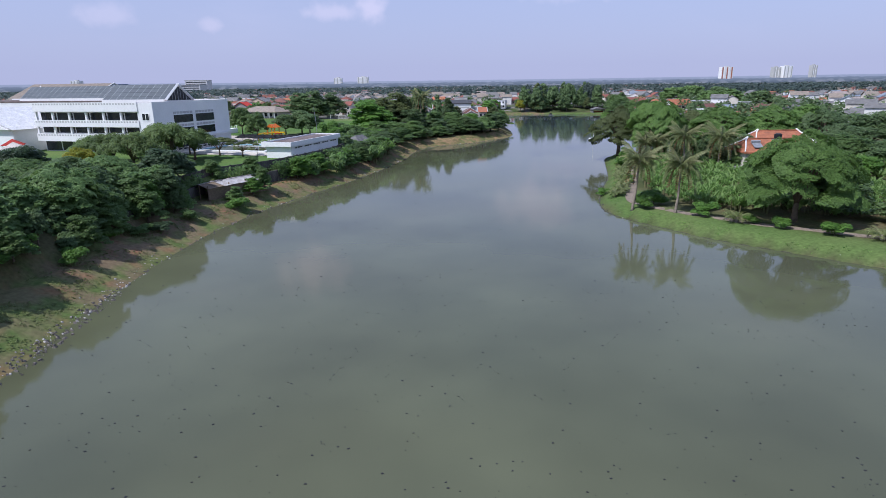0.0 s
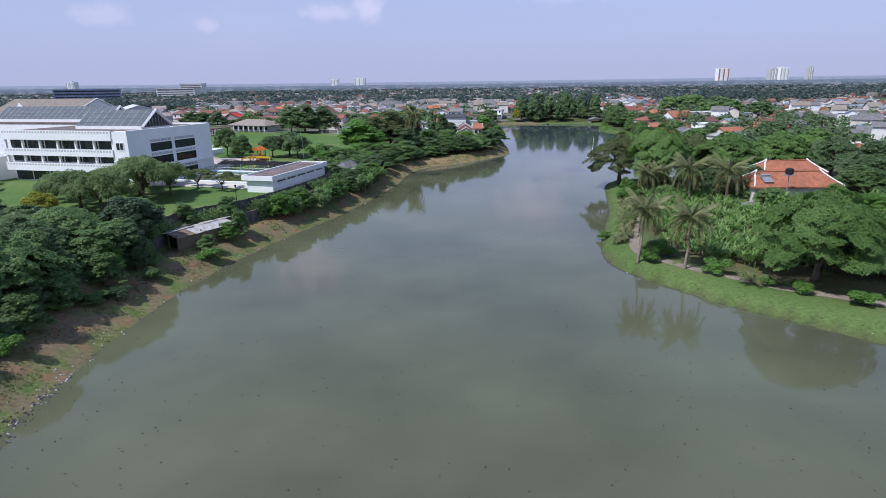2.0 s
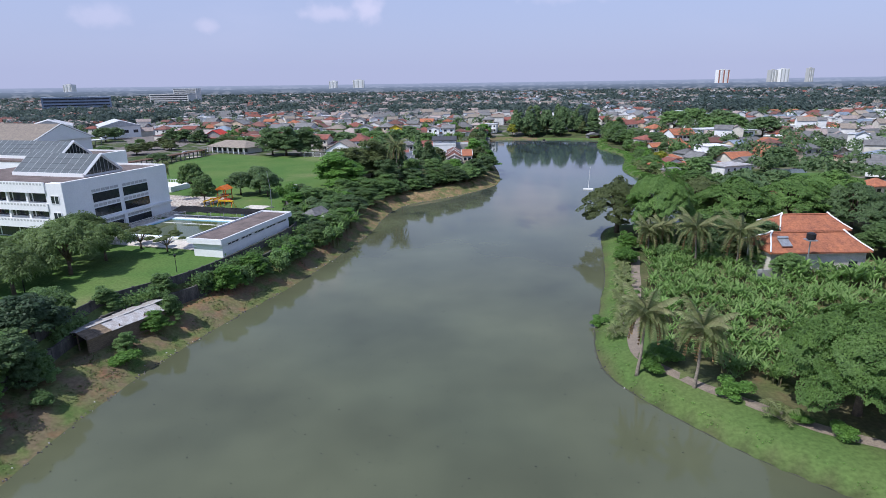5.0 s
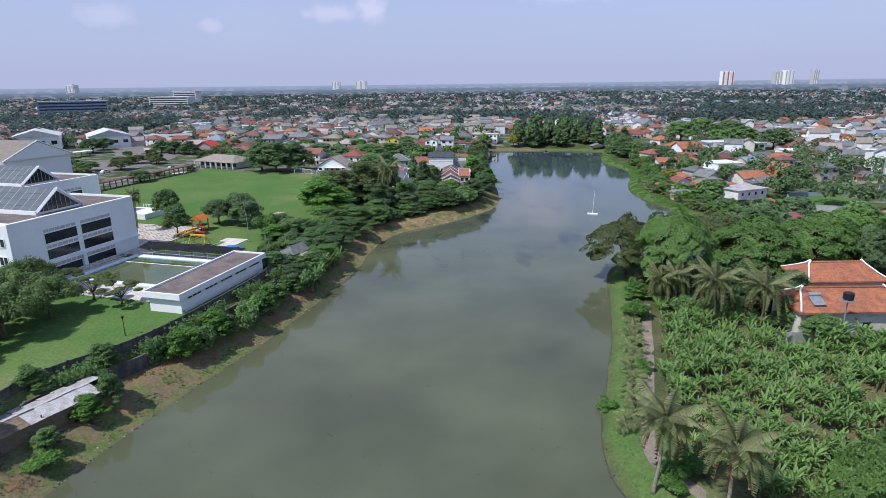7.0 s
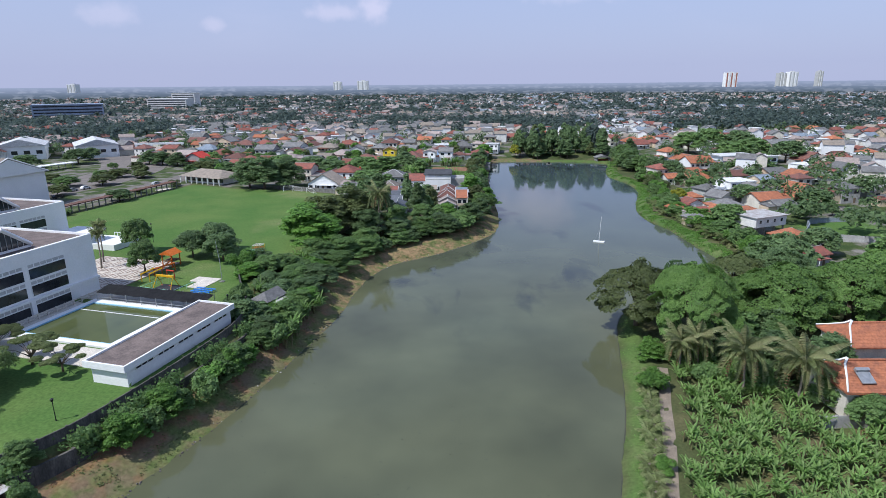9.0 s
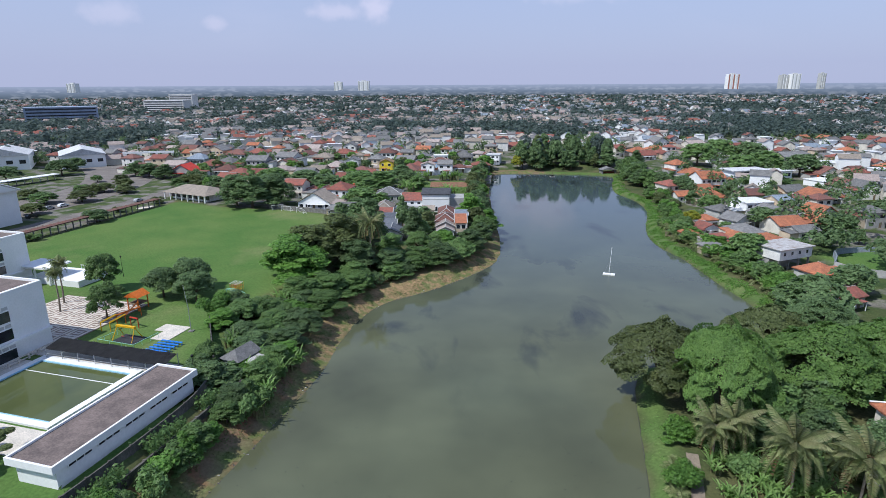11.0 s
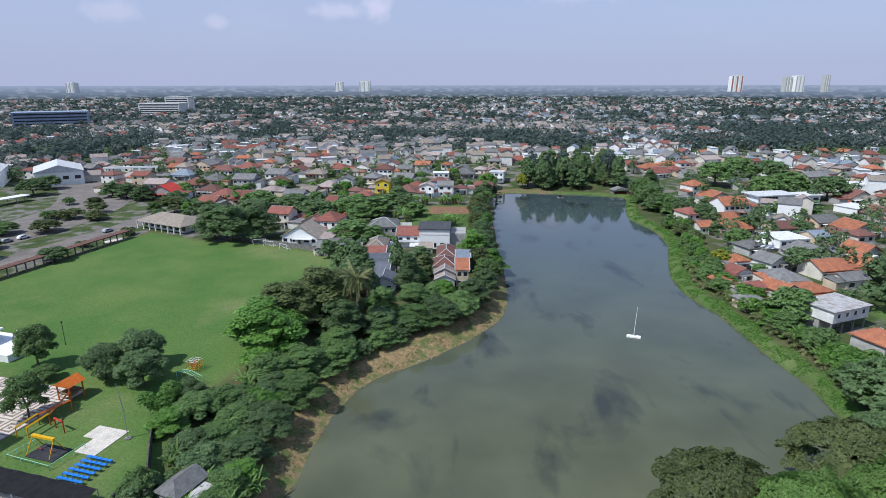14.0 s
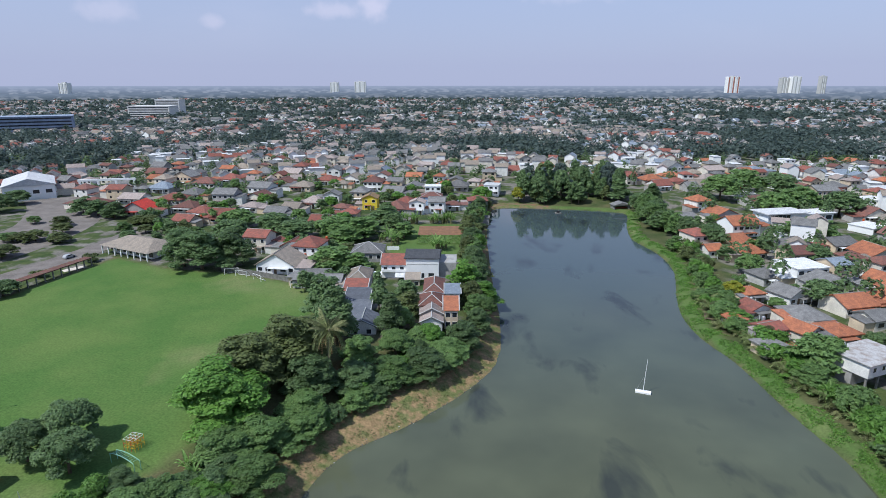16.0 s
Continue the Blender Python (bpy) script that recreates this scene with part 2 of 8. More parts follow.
# ---- mesh helpers ----
def mesh_of(bm, name, material, smooth=False):
    me = bpy.data.meshes.new(name)
    bm.to_mesh(me)
    bm.free()
    if material:
        me.materials.append(material)
    if smooth:
        me.polygons.foreach_set("use_smooth", [True] * len(me.polygons))
    return me


def part(name, bm, material, parent=None, label="", smooth=False):
    """Links a bmesh as one mesh object under a thing or a part."""
    ob = new(name, mesh_of(bm, name, material, smooth) if isinstance(bm, bmesh.types.BMesh) else bm)
    if parent:
        ob.parent = parent
    if label:
        ob["label"] = label
    return ob


def thing(name, m, label, category, group="", kind=""):
    ob = new(name)
    ob.empty_display_size = 0.5
    ob.matrix_world = m
    return tagged(ob, label, category, group, kind)


def box(bm, x0, x1, y0, y1, z0, z1, m=None):
    vs = [bm.verts.new((x, y, z)) for z in (z0, z1) for x, y in ((x0, y0), (x1, y0), (x1, y1), (x0, y1))]
    for f in ((3, 2, 1, 0), (4, 5, 6, 7), (0, 1, 5, 4), (1, 2, 6, 5), (2, 3, 7, 6), (3, 0, 4, 7)):
        bm.faces.new([vs[i] for i in f])
    if m:
        bmesh.ops.transform(bm, matrix=m, verts=vs)
    return bm


def boxes(*dims):
    bm = bmesh.new()
    for d in dims:
        box(bm, *d)
    return bm


def tube(bm, points, radii, sides=7):
    """A tapered tube along points."""
    rings = []
    for i, (p, r) in enumerate(zip(points, radii)):
        p = Vector(p)
        d = Vector(points[min(i + 1, len(points) - 1)]) - Vector(points[max(i - 1, 0)])
        q = d.to_track_quat("Z", "Y")
        rings.append([bm.verts.new(p + q @ Vector((r * math.cos(a), r * math.sin(a), 0))) for a in (2 * math.pi * k / sides for k in range(sides))])
    for a, b in zip(rings, rings[1:]):
        for k in range(sides):
            bm.faces.new((a[k], a[(k + 1) % sides], b[(k + 1) % sides], b[k]))
    bm.faces.new(rings[0][::-1]), bm.faces.new(rings[-1])
    return bm


def rod(bm, a, b, r, sides=6):
    return tube(bm, [a, b], [r, r], sides)


def prism(bm, outline, y0, y1):
    """A polygon in x and z, drawn out from y0 to y1."""
    a = [bm.verts.new((x, y0, z)) for x, z in outline]
    b = [bm.verts.new((x, y1, z)) for x, z in outline]
    bm.faces.new(a), bm.faces.new(b[::-1])
    for k in range(len(a)):
        bm.faces.new((a[k], b[k], b[(k + 1) % len(a)], a[(k + 1) % len(a)]))
    return bm


def quads_mesh(name, verts, material, per=4, weld=False):
    """One mesh of faces from an array of corners; weld joins corners that meet."""
    verts = np.asarray(verts, dtype=np.float32).reshape(-1, 3)
    n = len(verts)
    index = np.arange(n, dtype=np.int32)
    if weld:
        _, first, index = np.unique(np.round(verts, 3), axis=0, return_index=True, return_inverse=True)
        verts = verts[first]
    me = bpy.data.meshes.new(name)
    me.vertices.add(len(verts)), me.loops.add(n), me.polygons.add(n // per)
    me.vertices.foreach_set("co", verts.ravel())
    me.loops.foreach_set("vertex_index", index.astype(np.int32).ravel())
    me.polygons.foreach_set("loop_start", np.arange(0, n, per, dtype=np.int32))
    me.update(calc_edges=True)
    if material:
        me.materials.append(material)
    return me


def sheet(points, z, lift_edge=0.0):
    """A flat polygon sheet with a little thickness."""
    bm = bmesh.new()
    top = [bm.verts.new((x, y, z)) for x, y in points]
    low = [bm.verts.new((x, y, z - 0.4)) for x, y in points]
    bm.faces.new(top)
    for k in range(len(top)):
        bm.faces.new((top[k], low[k], low[(k + 1) % len(top)], top[(k + 1) % len(top)]))
    bmesh.ops.recalc_face_normals(bm, faces=bm.faces)
    return bm


def ribbon(points, width, height_at, lift=0.06, thick=0.3, step=2.0):
    """A strip of road or path that follows the ground."""
    pts = smooth_line(points, step)
    bm = bmesh.new()
    rows = []
    for i, p in enumerate(pts):
        d = (pts[min(i + 1, len(pts) - 1)] - pts[max(i - 1, 0)])
        d = d / (np.hypot(*d) + 1e-9)
        nrm = np.array((-d[1], d[0])) * width / 2
        row = []
        for s in (1, -1):
            q = p + s * nrm
            z = height_at(p[0], p[1]) + lift
            row += [bm.verts.new((q[0], q[1], z)), bm.verts.new((q[0], q[1], z - thick))]
        rows.append(row)
    for a, b in zip(rows, rows[1:]):
        for i, j in ((0, 2), (1, 0), (2, 3)):
            bm.faces.new((a[i], a[j], b[j], b[i]))
    bmesh.ops.recalc_face_normals(bm, faces=bm.faces)
    return bm


def smooth_line(points, step=2.0, closed=False):
    """A rounded line (Catmull-Rom) through points, cut into even steps."""
    p = np.array(points, dtype=float)
    n = len(p)
    out = []
    for i in range(n if closed else n - 1):
        g = [p[(i + k) % n] if closed else p[min(max(i + k, 0), n - 1)] for k in (-1, 0, 1, 2)]
        m = max(1, int(np.hypot(*(g[2] - g[1])) / step))
        for t in np.arange(m) / m:
            out.append(0.5 * ((2 * g[1]) + (g[2] - g[0]) * t + (2 * g[0] - 5 * g[1] + 4 * g[2] - g[3]) * t ** 2 + (3 * g[1] - g[0] - 3 * g[2] + g[3]) * t ** 3))
    if not closed:
        out.append(p[-1])
    return np.array(out)


def smoothstep(a, b, x):
    t = np.clip((x - a) / (b - a), 0, 1)
    return t * t * (3 - 2 * t)


# ---- ground and water ----
SHORE_WEST = [(-30, -160), (-31, -60), (-32, 10), (-34, 38), (-35.3, 51), (-36.2, 62), (-36.5, 72), (-35.9, 84), (-33.5, 99), (-28.9, 115.5), (-22.4, 133), (-16.4, 155),
              (-11.8, 175), (-9.4, 196), (-3.7, 212), (11, 225), (24.5, 242), (29.8, 255), (32, 280), (33, 324), (35, 373), (39, 407), (46, 436)]
SHORE_EAST = [(82, 433), (105, 427), (112, 420), (104.5, 394), (99.4, 369), (102.4, 346), (100.2, 323), (91.2, 297), (86.2, 279), (85.5, 264), (87.8, 250), (88.2, 228), (89, 208),
              (85, 190), (72, 181), (60, 178), (52, 178), (47.5, 171), (44.8, 161), (41.3, 146), (38.4, 135), (35, 125), (32.8, 118), (30.3, 111), (28.5, 103.5), (28.2, 97.3),
              (29.9, 92.2), (33.3, 86.3), (38.6, 78.6), (45, 72), (51, 66), (62, 55), (80, 35), (92, 0), (95, -160)]
SHORE = smooth_line(SHORE_WEST + SHORE_EAST, 3.0, closed=True)
_sa, _sb = SHORE, np.roll(SHORE, -1, axis=0)


def lake_distance(px, py):
    """Signed distance to the shore line, positive on land."""
    px, py = np.atleast_1d(np.asarray(px, float)), np.atleast_1d(np.asarray(py, float))
    if px.size == 1:
        x, y = px[0], py[0]
        d = _sb - _sa
        t = np.clip(((x - _sa[:, 0]) * d[:, 0] + (y - _sa[:, 1]) * d[:, 1]) / ((d * d).sum(1) + 1e-12), 0, 1)
        near = math.sqrt((((x - _sa[:, 0] - t * d[:, 0]) ** 2 + (y - _sa[:, 1] - t * d[:, 1]) ** 2)).min())
        span = (_sa[:, 1] > y) != (_sb[:, 1] > y)
        a, b = _sa[span], _sb[span]
        inside = (x < (b[:, 0] - a[:, 0]) * (y - a[:, 1]) / (b[:, 1] - a[:, 1]) + a[:, 0]).sum() % 2 == 1
        return np.array([-near if inside else near])
    best, inside = np.full(px.shape, 1e9), np.zeros(px.shape, bool)
    for a, b in zip(_sa, _sb):
        d = b - a
        t = np.clip(((px - a[0]) * d[0] + (py - a[1]) * d[1]) / (d @ d + 1e-12), 0, 1)
        best = np.minimum(best, (px - a[0] - t * d[0]) ** 2 + (py - a[1] - t * d[1]) ** 2)
        if a[1] != b[1]:
            cross = ((a[1] > py) != (b[1] > py)) & (px < (b[0] - a[0]) * (py - a[1]) / (b[1] - a[1]) + a[0])
            inside ^= cross
    best = np.sqrt(best)
    return np.where(inside, -best, best)


def land_height(d, x, y):
    """Height over the water, by distance to the shore and by side."""
    mid = np.interp(y, [0, 150, 230, 300, 430, 700], [0, 8, 45, 66, 75, 75])
    east = smoothstep(-12, 12, x - mid) * (1 - smoothstep(425, 450, y))
    far = smoothstep(422, 440, y)
    jut = smoothstep(150, 172, y) * (1 - smoothstep(250, 300, y))
    e = d - 4.2 * np.exp(-((y - 107) / 11.0) ** 2)
    west = 2.4 * smoothstep(-0.3, 7.0, d) + (2.0 * smoothstep(8.0, 8.8, e) + 1.1 * smoothstep(8.8, 11.0, e)) * (1 - jut) + 3.1 * smoothstep(9, 24, d) * jut
    eastz = 1.3 * smoothstep(-0.3, 3.0, d) + 1.7 * smoothstep(22, 60, d) * smoothstep(180, 230, y)
    farz = 1.0 * smoothstep(-0.3, 3, d) + 3.5 * smoothstep(4, 30, d)
    z = (west * (1 - east) + eastz * east) * (1 - far) + farz * far
    z = np.where(d > 0, z, np.maximum(-2.0, 0.35 * d))
    return z


def height(x, y):
    d = lake_distance(x, y)
    return float(land_height(d, np.atleast_1d(x), np.atleast_1d(y))[0])


def axis(lo, hi, step, ends, growth=1.32):
    core = list(np.arange(lo, hi + step / 2, step))
    a, s = core[0], step
    low = []
    while a > -ends:
        s *= growth
        a -= s
        low.append(a)
    b, s = core[-1], step
    high = []
    while b < ends:
        s *= growth
        b += s
        high.append(b)
    return np.array(low[::-1] + core + high)


gx, gy = axis(-130, 150, 1.8, 4700), axis(-30, 450, 1.8, 4700)
GX, GY = np.meshgrid(gx, gy)
fx, fy = GX.ravel(), GY.ravel()
near_lake = (fx > -260) & (fx < 330) & (fy > -240) & (fy < 600)
dist = np.full(fx.shape, 150.0)
dist[near_lake] = lake_distance(fx[near_lake], fy[near_lake])
rng = np.random.default_rng(7)
fz = land_height(dist, fx, fy) + np.where((dist > 0.5) & (dist < 9), rng.normal(0, 0.05, fx.shape), 0)
gme = bpy.data.meshes.new("ground")
nx, ny = len(gx), len(gy)
idx = np.arange(nx * ny).reshape(ny, nx)
faces = np.stack([idx[:-1, :-1], idx[:-1, 1:], idx[1:, 1:], idx[1:, :-1]], -1).reshape(-1, 4)
gme.vertices.add(nx * ny), gme.loops.add(faces.size), gme.polygons.add(len(faces))
gme.vertices.foreach_set("co", np.stack([fx, fy, fz], -1).astype(np.float32).ravel())
gme.loops.foreach_set("vertex_index", faces.astype(np.int32).ravel())
gme.polygons.foreach_set("loop_start", np.arange(0, faces.size, 4, dtype=np.int32))
gme.update(calc_edges=True)
gme.polygons.foreach_set("use_smooth", [True] * len(faces))
# how far each spot is mown lawn or bare soil
mid_x = np.interp(fy, [0, 150, 230, 300, 430, 700], [0, 8, 45, 66, 75, 75])
west_side = fx < mid_x
field_edge = np.interp(fy, [90, 165, 192, 226, 252, 274, 289, 297, 304, 309, 323, 330], [0, -26, -36, -22, -22, -21, -26, -40, -54, -80, -106, -125])
lawn = np.where(west_side, smoothstep(9.5, 12, dist) * smoothstep(1, 4, fx + 131 - 0.2717 * (fy - 232)) * (1 - smoothstep(-2, 2, fx - field_edge)) * smoothstep(88, 96, fy) * (1 - smoothstep(326, 334, fy)), smoothstep(0.2, 1.0, dist) * (1 - smoothstep(3.2 + 3.2 * (fy < 112), 5.6 + 3.8 * (fy < 112), dist)) * 0.8)
soil = np.where(west_side, smoothstep(-0.5, 0.3, dist) * (1 - 0.7 * smoothstep(6.5, 10, dist)), 0.45 * smoothstep(9, 14, dist) * (fy < 150))
strip = np.where(west_side & (fy > 0) & (fy < 165), np.maximum(0.3 * smoothstep(0.3, 0.9, dist) * (1 - smoothstep(1.2, 2.8, dist)), 0.36 * (1 - smoothstep(46, 66, fy)) * smoothstep(0.2, 1.2, dist) * (1 - smoothstep(9, 13, dist))), 0)
lawn = np.maximum(lawn, strip)
town_mask = np.where(west_side, smoothstep(0, 6, fx - field_edge) * smoothstep(245, 262, fy) * smoothstep(6, 12, dist), smoothstep(14, 22, dist) * smoothstep(195, 212, fy))
lot_ = smoothstep(126, 129, fx) * (1 - smoothstep(150, 153, fx)) * smoothstep(227, 230, fy) * (1 - smoothstep(248, 251, fy))     # grassy empty lot
field_ = smoothstep(-7, -4, fx) * (1 - smoothstep(24, 27, fx)) * smoothstep(322, 325, fy) * (1 - smoothstep(374, 377, fy))     # grass round the vegetable field
lawn = np.maximum(np.maximum(lawn, lot_), field_ * 0.85)
town_mask = np.maximum(town_mask, smoothstep(440, 470, fy))
town_mask = np.maximum(town_mask, west_side * (1 - smoothstep(-1, 2, fx + 131 - 0.2717 * (fy - 232))) * smoothstep(225, 240, fy))
town_mask = town_mask * (1 - field_)
straw = np.where(west_side, smoothstep(165, 195, fy) * (1 - smoothstep(262, 275, fy)) * smoothstep(-0.3, 0.3, dist) * (1 - smoothstep(8, 11, dist)), 0)      # dry grass on the point
clay = np.zeros(fx.shape)           # bare red earth
for cx_, cy_, rx_, ry_ in ((-36, 119, 1.6, 3.0), (-34, 122.6, 1.8, 3.0), (-31.6, 126.2, 1.6, 3.0), (-20.6, 157.5, 1.5, 4.0), (-6.7, 238, 2.5, 3.0)):
    clay = np.maximum(clay, np.exp(-((fx - cx_) / rx_) ** 2 - ((fy - cy_) / ry_) ** 2))
for key, values in (("lawn", lawn), ("soil", soil), ("town", town_mask), ("clay", clay), ("straw", straw)):
    gme.attributes.new(key, "FLOAT", "POINT").data.foreach_set("value", values.astype(np.float32))


def ground_material():
    m = bpy.data.materials.new("ground_grass_and_soil")
    m.use_nodes = True
    n, l = m.node_tree.nodes, m.node_tree.links
    p = n["Principled BSDF"]
    p.inputs["Roughness"].default_value, p.inputs["Specular IOR Level"].default_value = 0.95, 0.1
    tc = n.new("ShaderNodeTexCoord")

    def nz(scale, detail=5.0):
        t = n.new("ShaderNodeTexNoise")
        t.inputs["Scale"].default_value, t.inputs["Detail"].default_value = 1 / scale, detail
        l.new(tc.outputs["Object"], t.inputs["Vector"])
        return t.outputs["Fac"]

    def ramp(src, a, b, lo, hi):
        r = n.new("ShaderNodeValToRGB")
        e = r.color_ramp.elements
        e[0].position, e[1].position, e[0].color, e[1].color = lo, hi, (*a, 1), (*b, 1)
        l.new(src, r.inputs["Fac"])
        return r.outputs["Color"]

    def mix(fac, a, b):
        x = n.new("ShaderNodeMix")
        x.data_type = "RGBA"
        l.new(fac, x.inputs[0]), l.new(a, x.inputs[6]), l.new(b, x.inputs[7])
        return x.outputs[2]

    def attr(key):
        a = n.new("ShaderNodeAttribute")
        a.attribute_name = key
        return a.outputs["Fac"]

    def math_(op, a, b):
        x = n.new("ShaderNodeMath")
        x.operation = op
        for s, v in zip(x.inputs, (a, b)):
            if isinstance(v, float):
                s.default_value = v
            else:
                l.new(v, s)
        return x.outputs[0]

    scrub = ramp(nz(9), (0.05, 0.07, 0.025), (0.11, 0.105, 0.05), 0.35, 0.7)
    grass = ramp(nz(16), (0.073, 0.14, 0.034), (0.11, 0.165, 0.046), 0.36, 0.66)
    wear = ramp(nz(30, 6), (0, 0, 0), (1, 1, 1), 0.55, 0.72)
    grass = mix(wear, grass, ramp(nz(5), (0.19, 0.19, 0.085), (0.14, 0.185, 0.065), 0.3, 0.7))
    earth = ramp(nz(3.0), (0.22, 0.12, 0.068), (0.175, 0.132, 0.08), 0.34, 0.5)
    bank = mix(ramp(nz(3.5, 6), (0, 0, 0), (1, 1, 1), 0.43, 0.59), earth, ramp(nz(2), (0.085, 0.125, 0.035), (0.17, 0.165, 0.07), 0.35, 0.65))
    yard = mix(ramp(nz(7, 6), (0, 0, 0), (1, 1, 1), 0.40, 0.52), ramp(nz(4), (0.13, 0.118, 0.103), (0.21, 0.195, 0.17), 0.35, 0.65), ramp(nz(5), (0.04, 0.065, 0.022), (0.08, 0.1, 0.035), 0.35, 0.65))
    col = mix(attr("soil"), scrub, bank)
    col = mix(attr("straw"), col, mix(ramp(nz(2.2, 6), (0, 0, 0), (1, 1, 1), 0.42, 0.6), ramp(nz(1.1), (0.29, 0.2, 0.105), (0.215, 0.15, 0.08), 0.35, 0.65), ramp(nz(2), (0.1, 0.13, 0.04), (0.17, 0.165, 0.07), 0.35, 0.65)))
    col = mix(attr("town"), col, yard)
    col = mix(math_("MULTIPLY", attr("clay"), ramp(nz(1.6, 5), (0.1, 0.1, 0.1), (1, 1, 1), 0.36, 0.52)), col, ramp(nz(1.2), (0.27, 0.115, 0.06), (0.22, 0.13, 0.08), 0.35, 0.65))
    col = mix(attr("lawn"), col, grass)
    g = n.new("ShaderNodeMapRange")
    g.inputs["From Min"].default_value, g.inputs["From Max"].default_value, g.inputs["To Min"].default_value, g.inputs["To Max"].default_value = 0.2, 0.8, 0.7, 1.3
    l.new(nz(0.45, 3), g.inputs["Value"])
    vm = n.new("ShaderNodeVectorMath")
    vm.operation = "SCALE"
    l.new(col, vm.inputs[0]), l.new(g.outputs["Result"], vm.inputs["Scale"])
    l.new(vm.outputs[0], p.inputs["Base Color"])
    bu = n.new("ShaderNodeBump")
    bu.inputs["Strength"].default_value, bu.inputs["Distance"].default_value = 0.5, 0.15
    l.new(nz(0.5, 4), bu.inputs["Height"]), l.new(bu.outputs["Normal"], p.inputs["Normal"])
    return m


gme.materials.append(ground_material())
ground = tagged(new("ground", gme), "grassy ground with bare earth banks round a lake", "ground", kind="structure")


def water_material(name, a, b, rough, ripple, scale):
    m = mat(name, a, b, rough=rough, scale=scale, fine=0.05, spec=0.5, lo=0.3, hi=0.7)
    n, l = m.node_tree.nodes, m.node_tree.links
    p = n["Principled BSDF"]
    p.inputs["IOR"].default_value = 1.33
    tc, bu = n.new("ShaderNodeTexCoord"), n.new("ShaderNodeBump")
    t = n.new("ShaderNodeTexNoise")
    t.inputs["Scale"].default_value, t.inputs["Detail"].default_value = 0.7, 3.0
    bu.inputs["Strength"].default_value, bu.inputs["Distance"].default_value = ripple, 0.05
    l.new(tc.outputs["Object"], t.inputs["Vector"]), l.new(t.outputs["Fac"], bu.inputs["Height"]), l.new(bu.outputs["Normal"], p.inputs["Normal"])
    return m


bm = bmesh.new()
bmesh.ops.create_grid(bm, x_segments=8, y_segments=8, size=1)
bmesh.ops.transform(bm, matrix=Matrix.Translation((32, 135, 0)) @ Matrix.Diagonal((92, 310, 1, 1)), verts=bm.verts)
def weed_drifts(m):
    """Dark drifts of weed under the surface in the upper lake."""
    n, l = m.node_tree.nodes, m.node_tree.links
    p = n["Principled BSDF"]
    src = p.inputs["Base Color"].links[0].from_socket
    tc, mp, t = n.new("ShaderNodeTexCoord"), n.new("ShaderNodeMapping"), n.new("ShaderNodeTexNoise")
    mp.inputs["Scale"].default_value = (1, 0.45, 1)
    mp.inputs["Rotation"].default_value = (0, 0, radians(24))
    t.inputs["Scale"].default_value, t.inputs["Detail"].default_value, t.inputs["Distortion"].default_value = 0.078, 6.0, 0.4
    r, sep, yr, mu, mx = n.new("ShaderNodeMapRange"), n.new("ShaderNodeSeparateXYZ"), n.new("ShaderNodeMapRange"), n.new("ShaderNodeMath"), n.new("ShaderNodeMix")
    r.inputs["From Min"].default_value, r.inputs["From Max"].default_value, r.inputs["To Max"].default_value = 0.57, 0.68, 0.7
    yr.inputs["From Min"].default_value, yr.inputs["From Max"].default_value = 150, 200
    mu.operation = "MULTIPLY"
    mx.data_type = "RGBA"
    mx.inputs[7].default_value = (0.018, 0.022, 0.026, 1)
    l.new(tc.outputs["Object"], mp.inputs["Vector"]), l.new(mp.outputs["Vector"], t.inputs["Vector"]), l.new(t.outputs["Fac"], r.inputs["Value"])
    l.new(tc.outputs["Object"], sep.inputs[0]), l.new(sep.outputs["Y"], yr.inputs["Value"])
    l.new(r.outputs["Result"], mu.inputs[0]), l.new(yr.outputs["Result"], mu.inputs[1]), l.new(mu.outputs[0], mx.inputs[0])
    up, upper_mix = n.new("ShaderNodeMapRange"), n.new("ShaderNodeMix")
    up.inputs["From Min"].default_value, up.inputs["From Max"].default_value = 190, 330
    upper_mix.data_type = "RGBA"
    upper_mix.inputs[7].default_value = (0.052, 0.073, 0.076, 1)       # the base colour turns darker and bluer up the lake
    l.new(sep.outputs["Y"], up.inputs["Value"]), l.new(up.outputs["Result"], upper_mix.inputs[0]), l.new(src, upper_mix.inputs[6])
    l.new(upper_mix.outputs[2], mx.inputs[6]), l.new(mx.outputs[2], p.inputs["Base Color"])
    return m


LAKE = weed_drifts(water_material("murky_lake_water", (0.098, 0.102, 0.056), (0.084, 0.094, 0.058), 0.06, 0.10, 60.0))
tagged(part("water", bm, LAKE), "calm murky green lake water with soft reflections", "lake", kind="structure")


# ---- plants ----
def leaf_cards(centres, normals, size, rs, aspect=0.6, jitter=0.42, hang=False):
    """Small leaf sprays, a pointed face each, round given places, facing roughly along the normals."""
    n = len(centres)
    nrm = normals + rs.normal(0, jitter, (n, 3))
    nrm /= np.linalg.norm(nrm, axis=1, keepdims=True) + 1e-9
    t = np.cross(nrm, rs.normal(0, 1, (n, 3)))
    if hang:        # sprays that point down
        t = rs.normal(0, 0.25, (n, 3)) + (0, 0, 1.0)
        t -= nrm * (t * nrm).sum(1, keepdims=True)
    t /= np.linalg.norm(t, axis=1, keepdims=True) + 1e-9
    b = np.cross(nrm, t)
    s = (size * rs.uniform(0.6, 1.3, n))[:, None]
    lift = nrm * s * 0.2
    v = np.stack([centres - t * s + lift, centres + t * s * 0.7 + b * s * aspect, centres + t * s * 0.7 - b * s * aspect - lift], 1)
    return v.reshape(-1, 3)


